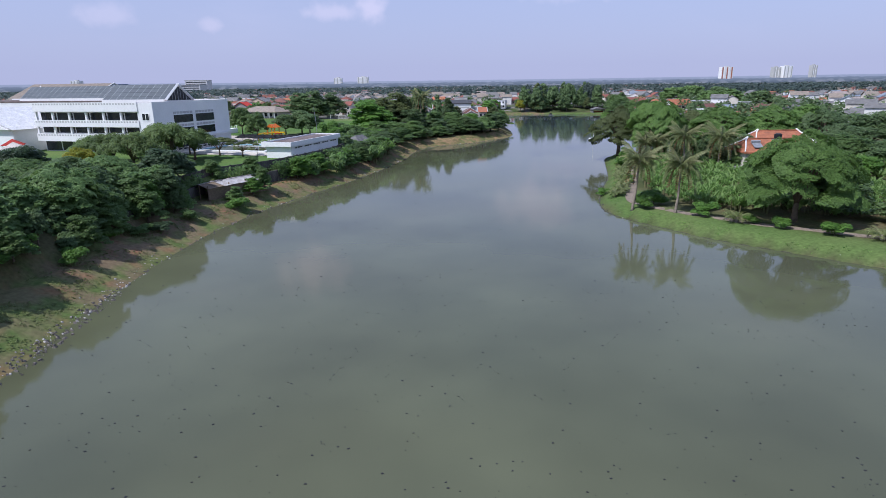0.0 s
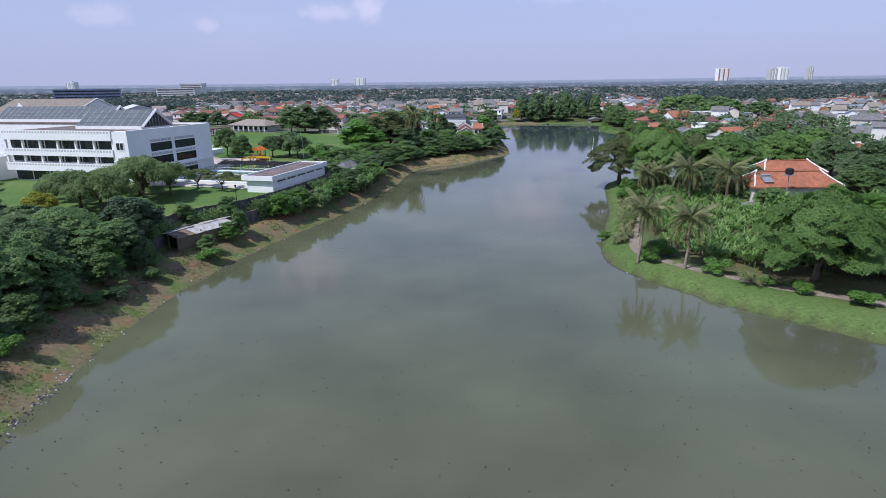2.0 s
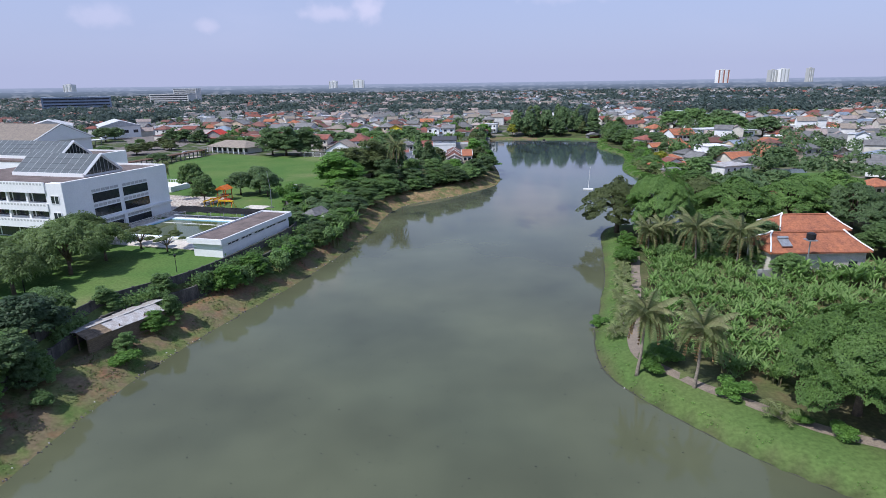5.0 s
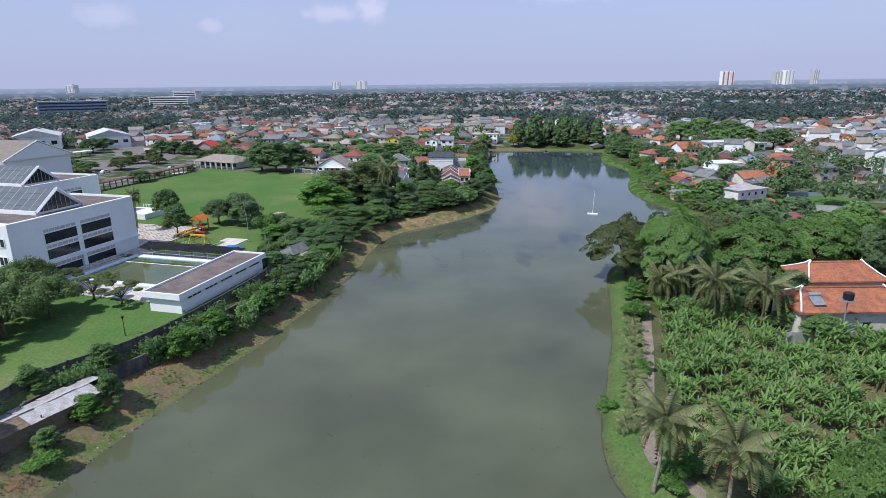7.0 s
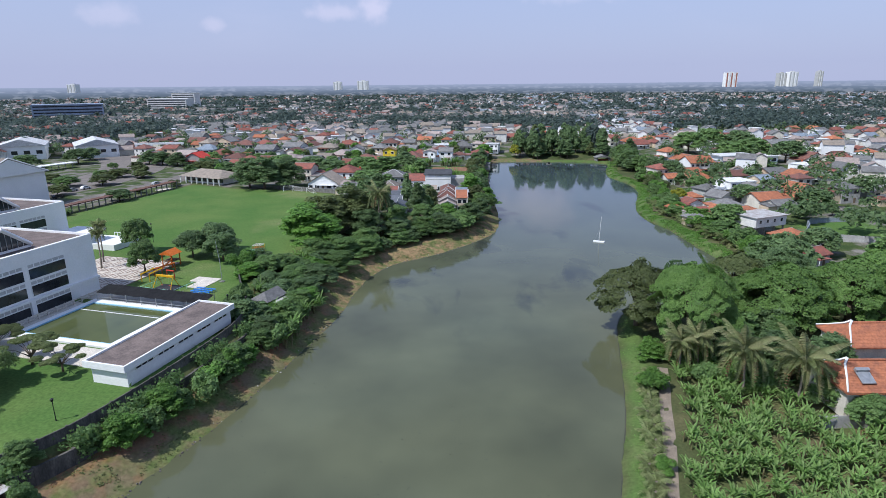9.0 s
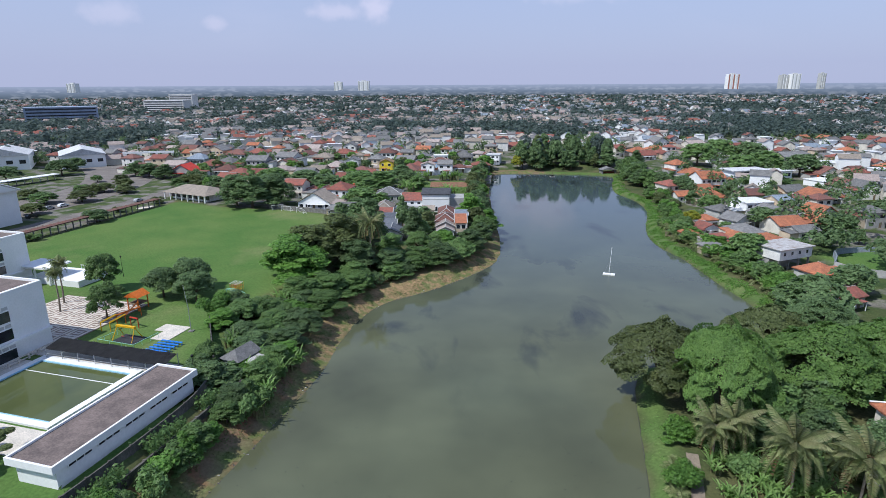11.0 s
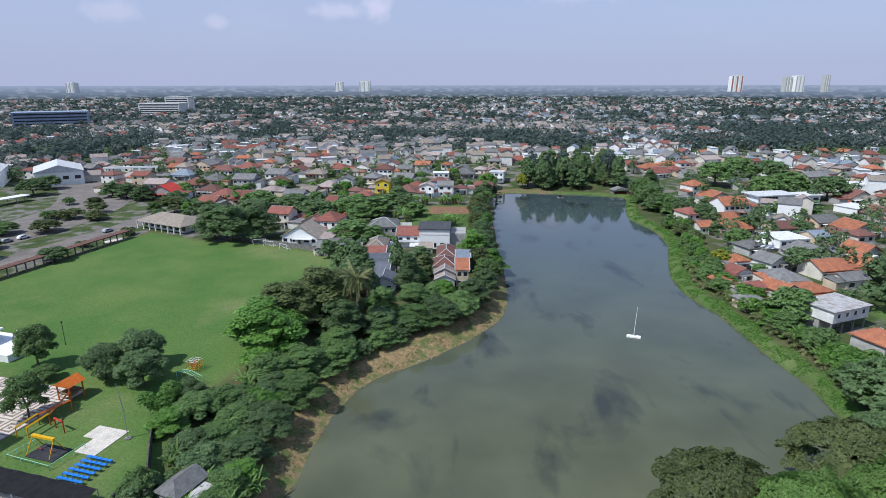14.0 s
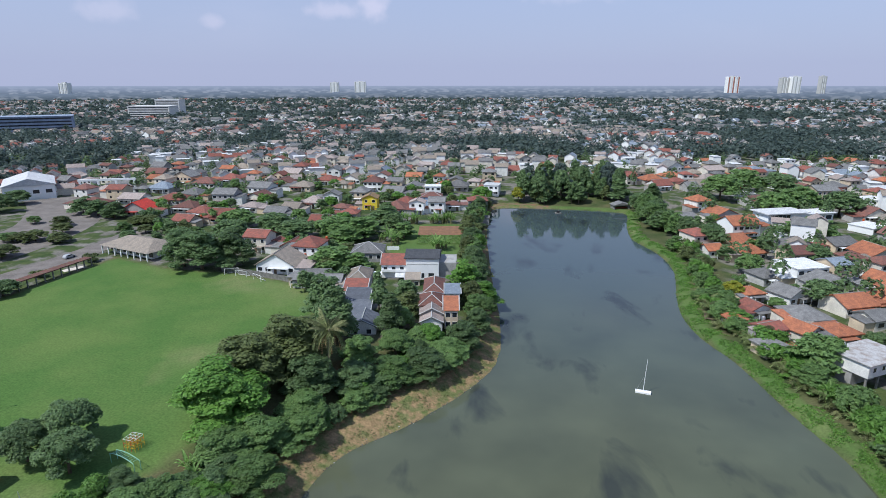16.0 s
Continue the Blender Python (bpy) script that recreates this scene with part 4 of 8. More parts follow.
# thicket from the hut to the point
for row in [("wild", "bright", -27, 217, 11.5, 9), ("wild", "olive", -18, 236, 14, 9.2), ("wild", "olive", -24, 228, 12, 8.5), ("wild", "dark", -12, 228, 9, 6), ("wild", "mid", -17, 211, 6.8, 5.5), ("wild", "mid", -22.5, 206, 6.5, 5.5), ("wild", "mid", -12, 220, 6.5, 5.2), ("wild", "mid", -24, 221, 6, 5), ("tall", "dark", -11, 250, 15, 4.6), ("wild", "mid", -15.5, 172, 4.8, 4.0),
            ("wild", "dark", -20, 181, 5.0, 4.4), ("spread", "dark", -18, 190, 5.2, 6.5), ("wild", "mid", -15.5, 201, 5.2, 5.2), ("wild", "dark", -3, 231, 6.2, 5.6), ("wild", "mid", 4, 235, 6.4, 5.4), ("wild", "dark", 11, 239, 7, 5.6),
            ("spread", "mid", 17, 245, 6.5, 6), ("wild", "dark", 20, 252, 7.5, 5.0), ("round", "mid", 4, 245, 6.5, 4.6), ("wild", "mid", -4, 240, 6.5, 4.6), ("tall", "dark", 2, 256, 11, 3.2), ("wild", "bright", -18.5, 175.5, 4.6, 3.6),
            ("round", "mid", -31, 190, 4.6, 4.2), ("wild", "mid", -27.5, 194, 5, 4.4), ("wild", "dark", -33.5, 194.5, 4.6, 4), ("round", "mid", -24, 189, 4.8, 4.2), ("wild", "bright", -34, 186, 3.8, 3.4), ("wild", "mid", -15.5, 166, 5.2, 3.2), ("wild", "dark", -16.5, 157, 5.0, 3.4),
            ("wild", "mid", -25.6, 184, 4.2, 4.6), ("spread", "bright", -22, 196, 4.8, 5), ("round", "bright", 12, 251, 6.5, 3.6), ("wild", "mid", -10, 214, 5.4, 4.6)]:
    tree(*row, seed=int(row[3]), where="in the thicket on the west bank")
for k in range(44):
    y = 160 + 92 * (k + rnd.random()) / 44
    x = np.interp(y, [157, 175, 196, 212, 225, 242, 255], [-16.2, -11.8, -9.4, -3.7, 11, 24.5, 29.8]) - rnd.uniform(11, 18) * (1.0 if y < 205 else 1.05)
    tree(rnd.choice(("wild", "round", "wild", "spread")), rnd.choice(("dark", "mid", "dark", "mid", "bright")), x, y, rnd.uniform(3.2, 5.4), rnd.uniform(2.8, 4.2), seed=k, where="in the thicket on the west bank", dens=0.4)
for k in range(15):
    f = k / 14
    y = 262 + 165 * f
    x = np.interp(y, [255, 280, 324, 373, 407, 436], [25, 27.5, 28.5, 30.5, 34, 41]) + rnd.uniform(-2.5, 0.6)
    tree(rnd.choice(("wild", "round", "wild")), ("dark", "mid", "bright", "dark", "olive")[k % 5], x, y, rnd.uniform(5.5, 9), rnd.uniform(3.6, 5.2), seed=k, where="lining the west shore", clear=2.5)
# big trees of the east point
tree("dome", "flame", 52.2, 84.4, 12.4, 9.2, seed=2, where="leaning over the lakeside lawn", clear=4.0, dens=1.5)
for row in [("spread", "olive", 50, 167, 13, 10.5), ("dome", "flame", 57, 158.5, 15.6, 8.8), ("spread", "flame", 77, 165, 13.5, 11.2), ("spread", "olive", 74, 177, 12, 9.5),
            ("spread", "flame", 93, 168, 13.5, 11.0), ("spread", "dark", 86, 181, 12, 9.0), ("spread", "flame", 108, 176, 13.5, 11), ("spread", "dark", 103, 160, 12.5, 9), ("round", "dark", 120, 165, 12, 8),
            ("wild", "dark", 68, 80, 8, 6), ("round", "mid", 74, 70, 7.5, 5.5), ("wild", "dark", 80, 86, 9, 7), ("spread", "dark", 92, 100, 11, 9), ("wild", "dark", 62, 92, 8, 6), ("round", "dark", 100, 128, 8, 6.5), ("round", "mid", 98, 141, 8, 6), ("wild", "dark", 105, 150, 9, 6.5), ("round", "bright", 88, 122, 5, 4), ("round", "mid", 71, 130, 5, 3.2), ("wild", "mid", 69.5, 136, 6, 3.4), ("wild", "dark", 74, 145, 8, 4.5), ("wild", "dark", 112, 140, 9, 7), ("round", "dark", 96, 112, 8, 6)]:
    tree(*row, seed=int(row[3]), where="on the east point", clear=3.5, dens=1.8 if row[0] == "spread" and row[2] < 100 else 1.0)
for x, y, h, r, lean in ((31.4, 94.8, 9.4, 3.5, (0.9, 0.9)), (37.0, 90.8, 8.9, 3.4, (0.5, 0.6)), (57.5, 139, 9.6, 4.3, (-0.4, 0.2)), (64.2, 136.2, 9.4, 4.5, (0.4, 0.2)), (50.5, 146.5, 7.0, 3.4, (0.2, 0.5)), (54, 147.5, 7.4, 3.3, (-0.3, 0.2))):
    palm(x, y, h, r, seed=int(x), lean=lean, label="coconut palm with drooping fronds at the edge of the banana plot")
for x, y, h, r, k_, c_ in ((52, 150.5, 4.5, 2.6, "wild", "mid"), (56, 151.5, 5.5, 3.0, "wild", "bright"), (60, 149.5, 5.2, 3.0, "wild", "dark"), (63.5, 152, 6, 3.2, "wild", "mid"), (67, 150, 6.4, 3.4, "wild", "dark"), (70.5, 153, 7, 3.4, "wild", "mid"),
                           (61, 143, 4.0, 2.4, "bush", "mid"), (68, 144, 5.5, 2.8, "wild", "olive"), (53.5, 143.5, 3.8, 2.2, "bush", "mid"), (47.8, 152, 4.2, 2.4, "wild", "bright"), (65, 156, 7, 4, "wild", "mid"), (72, 159, 8, 4.5, "wild", "dark")):
    tree(k_, c_, x, y, h, r, seed=int(x), where="in the undergrowth of the east point", dens=0.5, clear=3.0)
palm(-9, 231, 14.5, 4.2, seed=3, label="tall palm with hanging brown fronds above the thicket")
for k in range(24):
    f = k / 23
    y = 106 + 40 * f
    small_palm(np.interp(y, [103, 109, 118, 128, 136, 147], [33.6, 35.7, 38.8, 42.1, 44.6, 47.9]) - rnd.uniform(1.7, 2.9), y, rnd.uniform(0.7, 1.05))
small_palm(43.5, 83.9, 1.2)
small_palm(57, 73, 1.0), small_palm(60, 69.5, 0.9)
for x, y, s in ((45, 83, 1.4), (52.5, 75.5, 2.0), (47.5, 80, 1.7), (33.5, 95.5, 2.3), (36, 98, 2.6), (40.5, 88.5, 2.4), (58, 71, 1.6), (31.2, 112.5, 1.7), (39, 121, 1.8), (44.5, 141, 3.4)):
    tree("bush", "bright", x, y, s, s * 0.85, seed=int(x), where="on the lakeside lawn")
# banana plot: the rows along the path one by one, the thick of it past counting
def in_plot(x, y):
    left = np.interp(y, [84, 90, 97, 104, 115, 142, 152], [48, 44, 40, 37, 40.2, 49.2, 51.5])
    return x > left and not (y > 129.5 and x > 64) and (x - 51) ** 2 + (y - 83) ** 2 > 40


count = 0
while count < 290:
    x, y = rnd.uniform(38, 78), rnd.uniform(88, 150)
    if in_plot(x, y) and not (noise.noise(Vector((x * 0.16, y * 0.16, 2))) > 0.33):
        banana(x, y, rnd.uniform(0.65, 1.0))
        count += 1
for k in range(26):       # tall row in front of the villa
    banana(71 + 24 * k / 25 + rnd.uniform(-0.6, 0.6), rnd.uniform(124.5, 128.5), rnd.uniform(1.2, 1.6))
for bx, by, n_ in ((-23, 199, 9), (-19.8, 170, 8), (-27, 180, 5), (-21, 162, 8)):
    for k in range(n_):
        banana(bx + rnd.uniform(-3.5, 3.5), by + rnd.uniform(-4, 4), rnd.uniform(0.9, 1.4), "clump of banana plants with broad leaves by the old hut")
pile, count = [], 0
base_leaves = [banana_mesh(k) for k in range(5)]
while count < 1150:
    x, y = rnd.uniform(40, 150), rnd.uniform(82, 150)
    if in_plot(x, y) and not (noise.noise(Vector((x * 0.16, y * 0.16, 2))) > 0.36 and x < 85):
        pile.append(spun(base_leaves[count % 5] * rnd.uniform(0.55, 0.95), rnd.uniform(0, 6.28)) + (x, y, 1.2))
        count += 1
tagged(new("banana_thicket", quads_mesh("banana_thicket", np.concatenate(pile), LEAF["banana"])), "thick mass of banana leaves filling the plot", "banana plants", kind="stuff")
# far shore woods
for k in range(48):
    x, y = rnd.uniform(60, 120), rnd.uniform(440, 480)
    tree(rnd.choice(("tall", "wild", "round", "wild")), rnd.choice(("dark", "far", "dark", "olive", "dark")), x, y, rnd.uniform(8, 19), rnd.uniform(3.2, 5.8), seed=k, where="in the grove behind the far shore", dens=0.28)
for k in range(22):
    f = k / 21
    x = np.interp(f, [0, 0.3, 0.5, 1], [122, 112, 113, 122]) + rnd.uniform(0, 8)
    tree(rnd.choice(("wild", "round", "tall")), rnd.choice(("dark", "mid", "dark")), x, 432 - 80 * f, rnd.uniform(8, 13), rnd.uniform(4, 6.5), seed=k, where="on the east shore", dens=0.4)
tree("round", "yellow", 58, 447, 9, 4, seed=1, where="on the far shore", dens=0.4)
# east bank garden strip
for k in range(92):
    f = k / 91
    y = 350 - 150 * f
    x = np.interp(y, [200, 230, 262, 285, 311, 338, 360], [96, 96.5, 94, 95, 103, 110, 107]) + rnd.uniform(0, 6.5)
    if k % 3 == 2:
        small_palm(x, y, rnd.uniform(1.2, 1.7), "leafy young palm in the gardens on the east bank")
    else:
        tree(rnd.choice(("wild", "bush", "round")), rnd.choice(("mid", "bright", "bright", "olive", "mid")), x, y, rnd.uniform(3.0, 6.2), rnd.uniform(2.4, 4.4), seed=k, where="in the gardens on the east bank", dens=0.4)
for row in [("round", "mid", 103, 243, 9.5, 6.5), ("round", "yellow", 106, 291, 6, 4), ("spread", "dark", 97, 200, 10.5, 9), ("round", "dark", 129, 284, 8, 5.5), ("round", "mid", 124, 316, 7.5, 5), ("round", "dark", 150, 322, 8, 5.5),
            ("wild", "mid", 165, 357, 9, 8), ("wild", "mid", 176, 362, 9, 8), ("round", "mid", 178, 400, 13, 10), ("round", "mid", 195, 408, 14, 11), ("round", "dark", 212, 402, 13, 10), ("round", "mid", 170, 440, 14, 11),
            ("round", "mid", 190, 455, 15, 11), ("round", "dark", 207, 447, 14, 11), ("wild", "dark", 124, 334, 6, 4), ("round", "dark", 116, 215, 8, 5.5), ("wild", "mid", 128, 205, 8, 6), ("round", "dark", 146, 268, 8, 6)]:
    tree(*row, seed=int(row[3]), where="among the houses", dens=0.28)
for row in [("wild", "mid", -23, 309, 8, 8.5), ("wild", "mid", -15, 308, 6.5, 5.5), ("wild", "mid", -19, 352, 9, 9.5), ("wild", "mid", -1, 351, 7, 5), ("wild", "dark", -11.5, 376, 8.8, 7), ("wild", "dark", -7, 368, 8, 5), ("wild", "mid", -24, 343, 7, 7), ("wild", "dark", -17, 268, 12, 5.5), ("wild", "olive", 5.5, 268, 7, 4), ("wild", "olive", -20, 325, 5, 4), ("round", "mid", -30, 356, 8, 8), ("round", "dark", -46, 352, 7.5, 8), ("round", "dark", -58, 362, 8, 8),
            ("round", "dark", -72, 350, 8, 8), ("round", "mid", -76, 370, 8, 8), ("tall", "dark", -2.6, 270, 12, 2.8), ("wild", "dark", 4.6, 279, 6.5, 3.6), ("wild", "mid", 4.5, 260, 6, 3.6), ("wild", "bright", 22, 292, 9, 5), ("wild", "dark", -13, 252, 10, 5), ("round", "bright", 37, 445, 9, 6)]:
    tree(*row, seed=int(row[3]), where="between the houses by the lake", dens=0.28)

for k in range(13):
    tree(rnd.choice(("round", "wild")), rnd.choice(("olive", "mid", "olive")), rnd.uniform(-172, -112), rnd.uniform(334, 384), rnd.uniform(3.5, 5), rnd.uniform(3, 4.6), seed=k, where="round the car park", dens=0.4)
EAST_A = [(152, 400, 20, 1, 'o'), (145, 368, 17.0, 2, 'ow'), (135, 352, 11.0, 1, 'o'), (133, 337, 12.0, 1, 'o'), (121, 354, 10.7, 2, 'r'), (121, 340, 7.4, 1, 'o'), (134, 398, 9.1, 1, 'g'), (184, 429, 16.8, 1, 'm'), (188, 450, 12.5, 1, 'w'), (206, 372, 14.7, 1, 'w'), (125, 308, 9.8, 1, 'g'), (111, 291, 8, 1, 'o'), (122, 289, 9.2, 1, 'g'), (106, 278, 8, 1, 'r'), (102, 263, 8, 1, 'r'), (110.5, 262, 8, 1, 'o')]
EAST_B = [(119, 261, 8.5, 1, 'o'), (153, 341, 16, 1, 'g'), (137, 308, 13.9, 2, 'w'), (148, 308, 7.8, 2, 'b'), (139, 295, 16, 1, 'g'), (134, 279, 12.6, 1, 'o'), (177, 329, 14.3, 1, 'o'), (157, 296, 10.1, 1, 'o'), (97, 253, 7, 1, 'g'), (172, 343, 13, 1, 'g'), (240, 421, 18.0, 2, 'w'), (222, 396, 15.8, 1, 'm'), (226, 440, 16.2, 2, 'g'), (207, 355, 13.7, 1, 'm'), (117, 272, 11, 1, 'g'), (148, 281, 9.6, 1, 'o')]
EAST_C = [(150, 495, 15.9, 1, 'o'), (168, 510, 16.7, 1, 'o'), (186, 495, 15, 1, 'p'), (172, 475, 15.1, 1, 't'), (148, 474, 13.3, 1, 'r'), (226, 460, 15, 1, 'm'), (251, 469, 17, 1, 'g'), (286, 495, 17.0, 1, 'g'), (266, 445, 16.0, 2, 'w'), (288, 520, 17, 1, 'b'), (310, 540, 17, 1, 'g'), (128, 508, 14, 1, 'w'), (130, 530, 15, 2, 'g'), (178, 535, 16, 2, 'g'), (200, 520, 16, 2, 'p'), (155, 530, 15, 1, 't')]
# more greenery between the houses of both shores
for k in range(230):
    x, y = rnd.uniform(-150, 26), rnd.uniform(256, 520)
    if x < np.interp(y, [256, 275, 293, 306, 330, 345], [-18, -24, -36, -52, -70, -130]) or (-9 < x < 26 and 382 < y < 418):
        continue
    row = (rnd.choice(("round", "wild", "bush", "wild")), rnd.choice(("dark", "mid", "dark", "olive", "bright")), x, y, rnd.uniform(3.5, 6.5), rnd.uniform(2.4, 4.2))
    if (-15 < x < 21 and 254 < y < 313) or (-20 < x < 27 and 313 < y < 376):
        continue
    tree(*row, seed=k, where="in the gardens by the west shore", dens=0.28)
shade = random.Random(51)
for k in range(34):        # close second row behind the shore trees
    y = 272 + 150 * (k + shade.random()) / 34
    x = np.interp(y, [255, 280, 324, 373, 407, 436], [25, 27.5, 28.5, 30.5, 34, 41]) - shade.uniform(1.0, 4.5)
    tree(shade.choice(("wild", "round", "wild")), shade.choice(("dark", "mid", "mid", "dark", "olive")), x, y, shade.uniform(4.5, 8), shade.uniform(2.8, 4.2), seed=k, where="lining the west shore", clear=2.5, dens=0.4)
for k in range(26):        # banana plants round the vegetable field
    bx, by = (shade.uniform(-7, 21), shade.uniform(375, 380)) if k < 16 else (shade.uniform(-10, -3), shade.uniform(338, 360)) if k < 22 else (shade.uniform(11, 17), shade.uniform(331, 335))
    banana(bx, by, shade.uniform(1.3, 1.9), "clump of banana plants with broad leaves beside the vegetable field")
for k in range(40):
    y = rnd.uniform(215, 400)
    x = np.interp(y, [215, 262, 311, 350, 400], [104, 104, 112, 116, 122]) + rnd.uniform(4, 62)
    row = (rnd.choice(("round", "wild", "bush", "wild")), rnd.choice(("dark", "mid", "dark", "olive", "mid")), x, y, rnd.uniform(3, 5.6), rnd.uniform(1.8, 3.2))
    if min((x - r[0]) ** 2 + (y - r[1]) ** 2 for r in EAST_A + EAST_B) > 7.0 ** 2:
        tree(*row, seed=k, where="in the yards of the east shore", dens=0.28)


def join_trees(name, items, label):
    """Far trees past counting, as one object."""
    slots, tris, index = [], [], []
    for crown, trunk, m in items:
        r = np.array(m)
        for me in (crown, trunk):
            if me.materials[0] not in slots:
                slots.append(me.materials[0])
            me.calc_loop_triangles()
            co, tv = np.empty(len(me.vertices) * 3, np.float32), np.empty(len(me.loop_triangles) * 3, np.int32)
            me.vertices.foreach_get("co", co), me.loop_triangles.foreach_get("vertices", tv)
            tris.append((co.reshape(-1, 3) @ r[:3, :3].T + r[:3, 3])[tv])
            index.append(np.full(len(tv) // 3, slots.index(me.materials[0]), np.int32))
    me = quads_mesh(name, np.concatenate(tris), None, per=3)
    for s_ in slots:
        me.materials.append(s_)
    me.polygons.foreach_set("material_index", np.concatenate(index))
    tagged(new(name, me), label, "trees", kind="stuff")


join_trees("garden_trees", joined_trees, "leafy green trees in the gardens and groves round the far shore")


def tufts(name, lines, count, spread, size, leaf, label, seed):
    """Grass and weeds along the banks, past counting."""
    rs = np.random.default_rng(seed)
    c = []
    for k in range(count):
        x, y = lines[rs.integers(0, len(lines))] + rs.normal(0, 2.0, 2)
        d0 = lake_distance(x, y)[0]
        if spread[0] < d0 < spread[1] and noise.noise(Vector((x * 0.25, y * 0.25, 5))) > -0.1:
            z0 = land_height(np.array([d0]), np.array([x]), np.array([y]))[0]
            for j in range(5):
                c.append((x + rs.normal(0, size), y + rs.normal(0, size), z0 + size * rs.uniform(0.1, 0.8)))
    c = np.array(c)
    nrm = rs.normal(0, 0.5, c.shape) + (0, 0, 1.0)
    tagged(new(name, quads_mesh(name, leaf_cards(c, nrm, size, rs, 0.5), LEAF[leaf], per=3)), label, "weeds", kind="stuff")


west_line = np.array([q for q in SHORE if q[0] < 34 and 20 < q[1] < 260])
east_line = np.array([q for q in SHORE if q[0] > 28 and 50 < q[1] < 350])
tufts("bank_weeds", west_line - (4.2, 0), 9000, (0.9, 9.0), 0.12, "palm", "weeds and grass tufts on the earthen bank", 31)
tufts("water_edge_weeds", west_line - (1.0, 0), 1800, (0.4, 2.2), 0.1, "palm", "low green weeds along the water line", 32)
tufts("lawn_edge_weeds", east_line + (2.0, 0), 3600, (0.1, 3.0), 0.09, "bright", "fringe of long grass at the lawn's edge", 33)
upper_line = np.array([q for q in SHORE if q[0] > 80 and 186 < q[1] < 422])
for k, off in enumerate((1.5, 4.5)):
    tufts("bank_grass", upper_line + (off, 0), 7000, (0.15, 6.3), 0.2, "bright", "thick rank grass on the low east bank", 34 + k)
for k in range(44):         # young palms and banana plants at the back of the grass strip
    y = 196 + 130 * (k + shade.random()) / 44
    x = np.interp(y, [190, 208, 228, 250, 264, 279, 297, 323, 346], [85, 89, 88.2, 87.8, 85.5, 86.2, 91.2, 100.2, 102.4]) + shade.uniform(7.2, 9.8)
    if k % 3 == 2:
        banana(x, y, shade.uniform(1.0, 1.5), "banana plant with broad leaves at the back of the grassy bank")
    else:
        small_palm(x, y, shade.uniform(1.3, 2.0))
# creeper on the walls
rs = np.random.default_rng(41)
cy = rs.uniform(64, 160, 14000)
off = 4.2 * np.exp(-((cy - 107) / 11.0) ** 2)
cx = np.interp(cy, [62, 78, 93, 109, 122.5, 139, 158.5], [-46.0, -45.9, -43.9, -40.0, -34.0, -29.7, -24.9]) - off + np.abs(rs.normal(0, 0.7, 14000)) * rs.choice((-1.6, 0.55), 14000)
keep = np.array([noise.noise(Vector((y * 0.18, 0, 3))) > -0.12 for y in cy])
cz = 4.8 + 1.0 * rs.normal(0, 1, 14000)
cz = np.clip(cz, 2.6, 6.4)
c = np.stack([cx, cy, cz], -1)[keep]
tagged(new("creeper", quads_mesh("creeper", leaf_cards(c, np.tile((0.8, -0.2, 0.6), (len(c), 1)), 0.27, rs, 0.7), LEAF["mid"], per=3)), "tangled green creeper hanging over the wall", "creeper", kind="stuff")


# ---- school campus: x to the right along the front, y away, origin at the near corner of the pool house ----
CAMPUS = pose(-35.4, 134.8, 0, 0, 0, -15.5)
G = 5.5


def campus_thing(name, x, y, label, category, group="", z=G, turn=0, kind=""):
    return thing(name, CAMPUS @ pose(x, y, z, 0, 0, turn), label, category, group, kind)


def window_in(parent, x0, x1, y0, y1, z0, z1, face, bars=2):
    """A dark glazed opening with a frame; face 'x' looks along +x, 'y' along -y."""
    fr = bmesh.new()
    t = 0.12
    if face == "y":
        for a in np.linspace(x0, x1, bars + 1):
            box(fr, a - t / 2, a + t / 2, y0 - 0.12, y0 + 0.1, z0, z1)
        for z in (z0, z1):
            box(fr, x0 + t / 2, x1 - t / 2, y0 - 0.115, y0 + 0.1, z - t / 2, z + t / 2)
        g = boxes((x0, x1, y0 - 0.06, y0 + 0.02, z0, z1))
    else:
        for a in np.linspace(y0, y1, bars + 1):
            box(fr, x0 - 0.1, x0 + 0.12, a - t / 2, a + t / 2, z0, z1)
        for z in (z0, z1):
            box(fr, x0 - 0.1, x0 + 0.115, y0 + t / 2, y1 - t / 2, z - t / 2, z + t / 2)
        g = boxes((x0 - 0.02, x0 + 0.06, y0, y1, z0, z1))
    w = part("window", g, GLASS, parent, "dark recessed window band")
    part("window_frame", fr, WHITE, w)


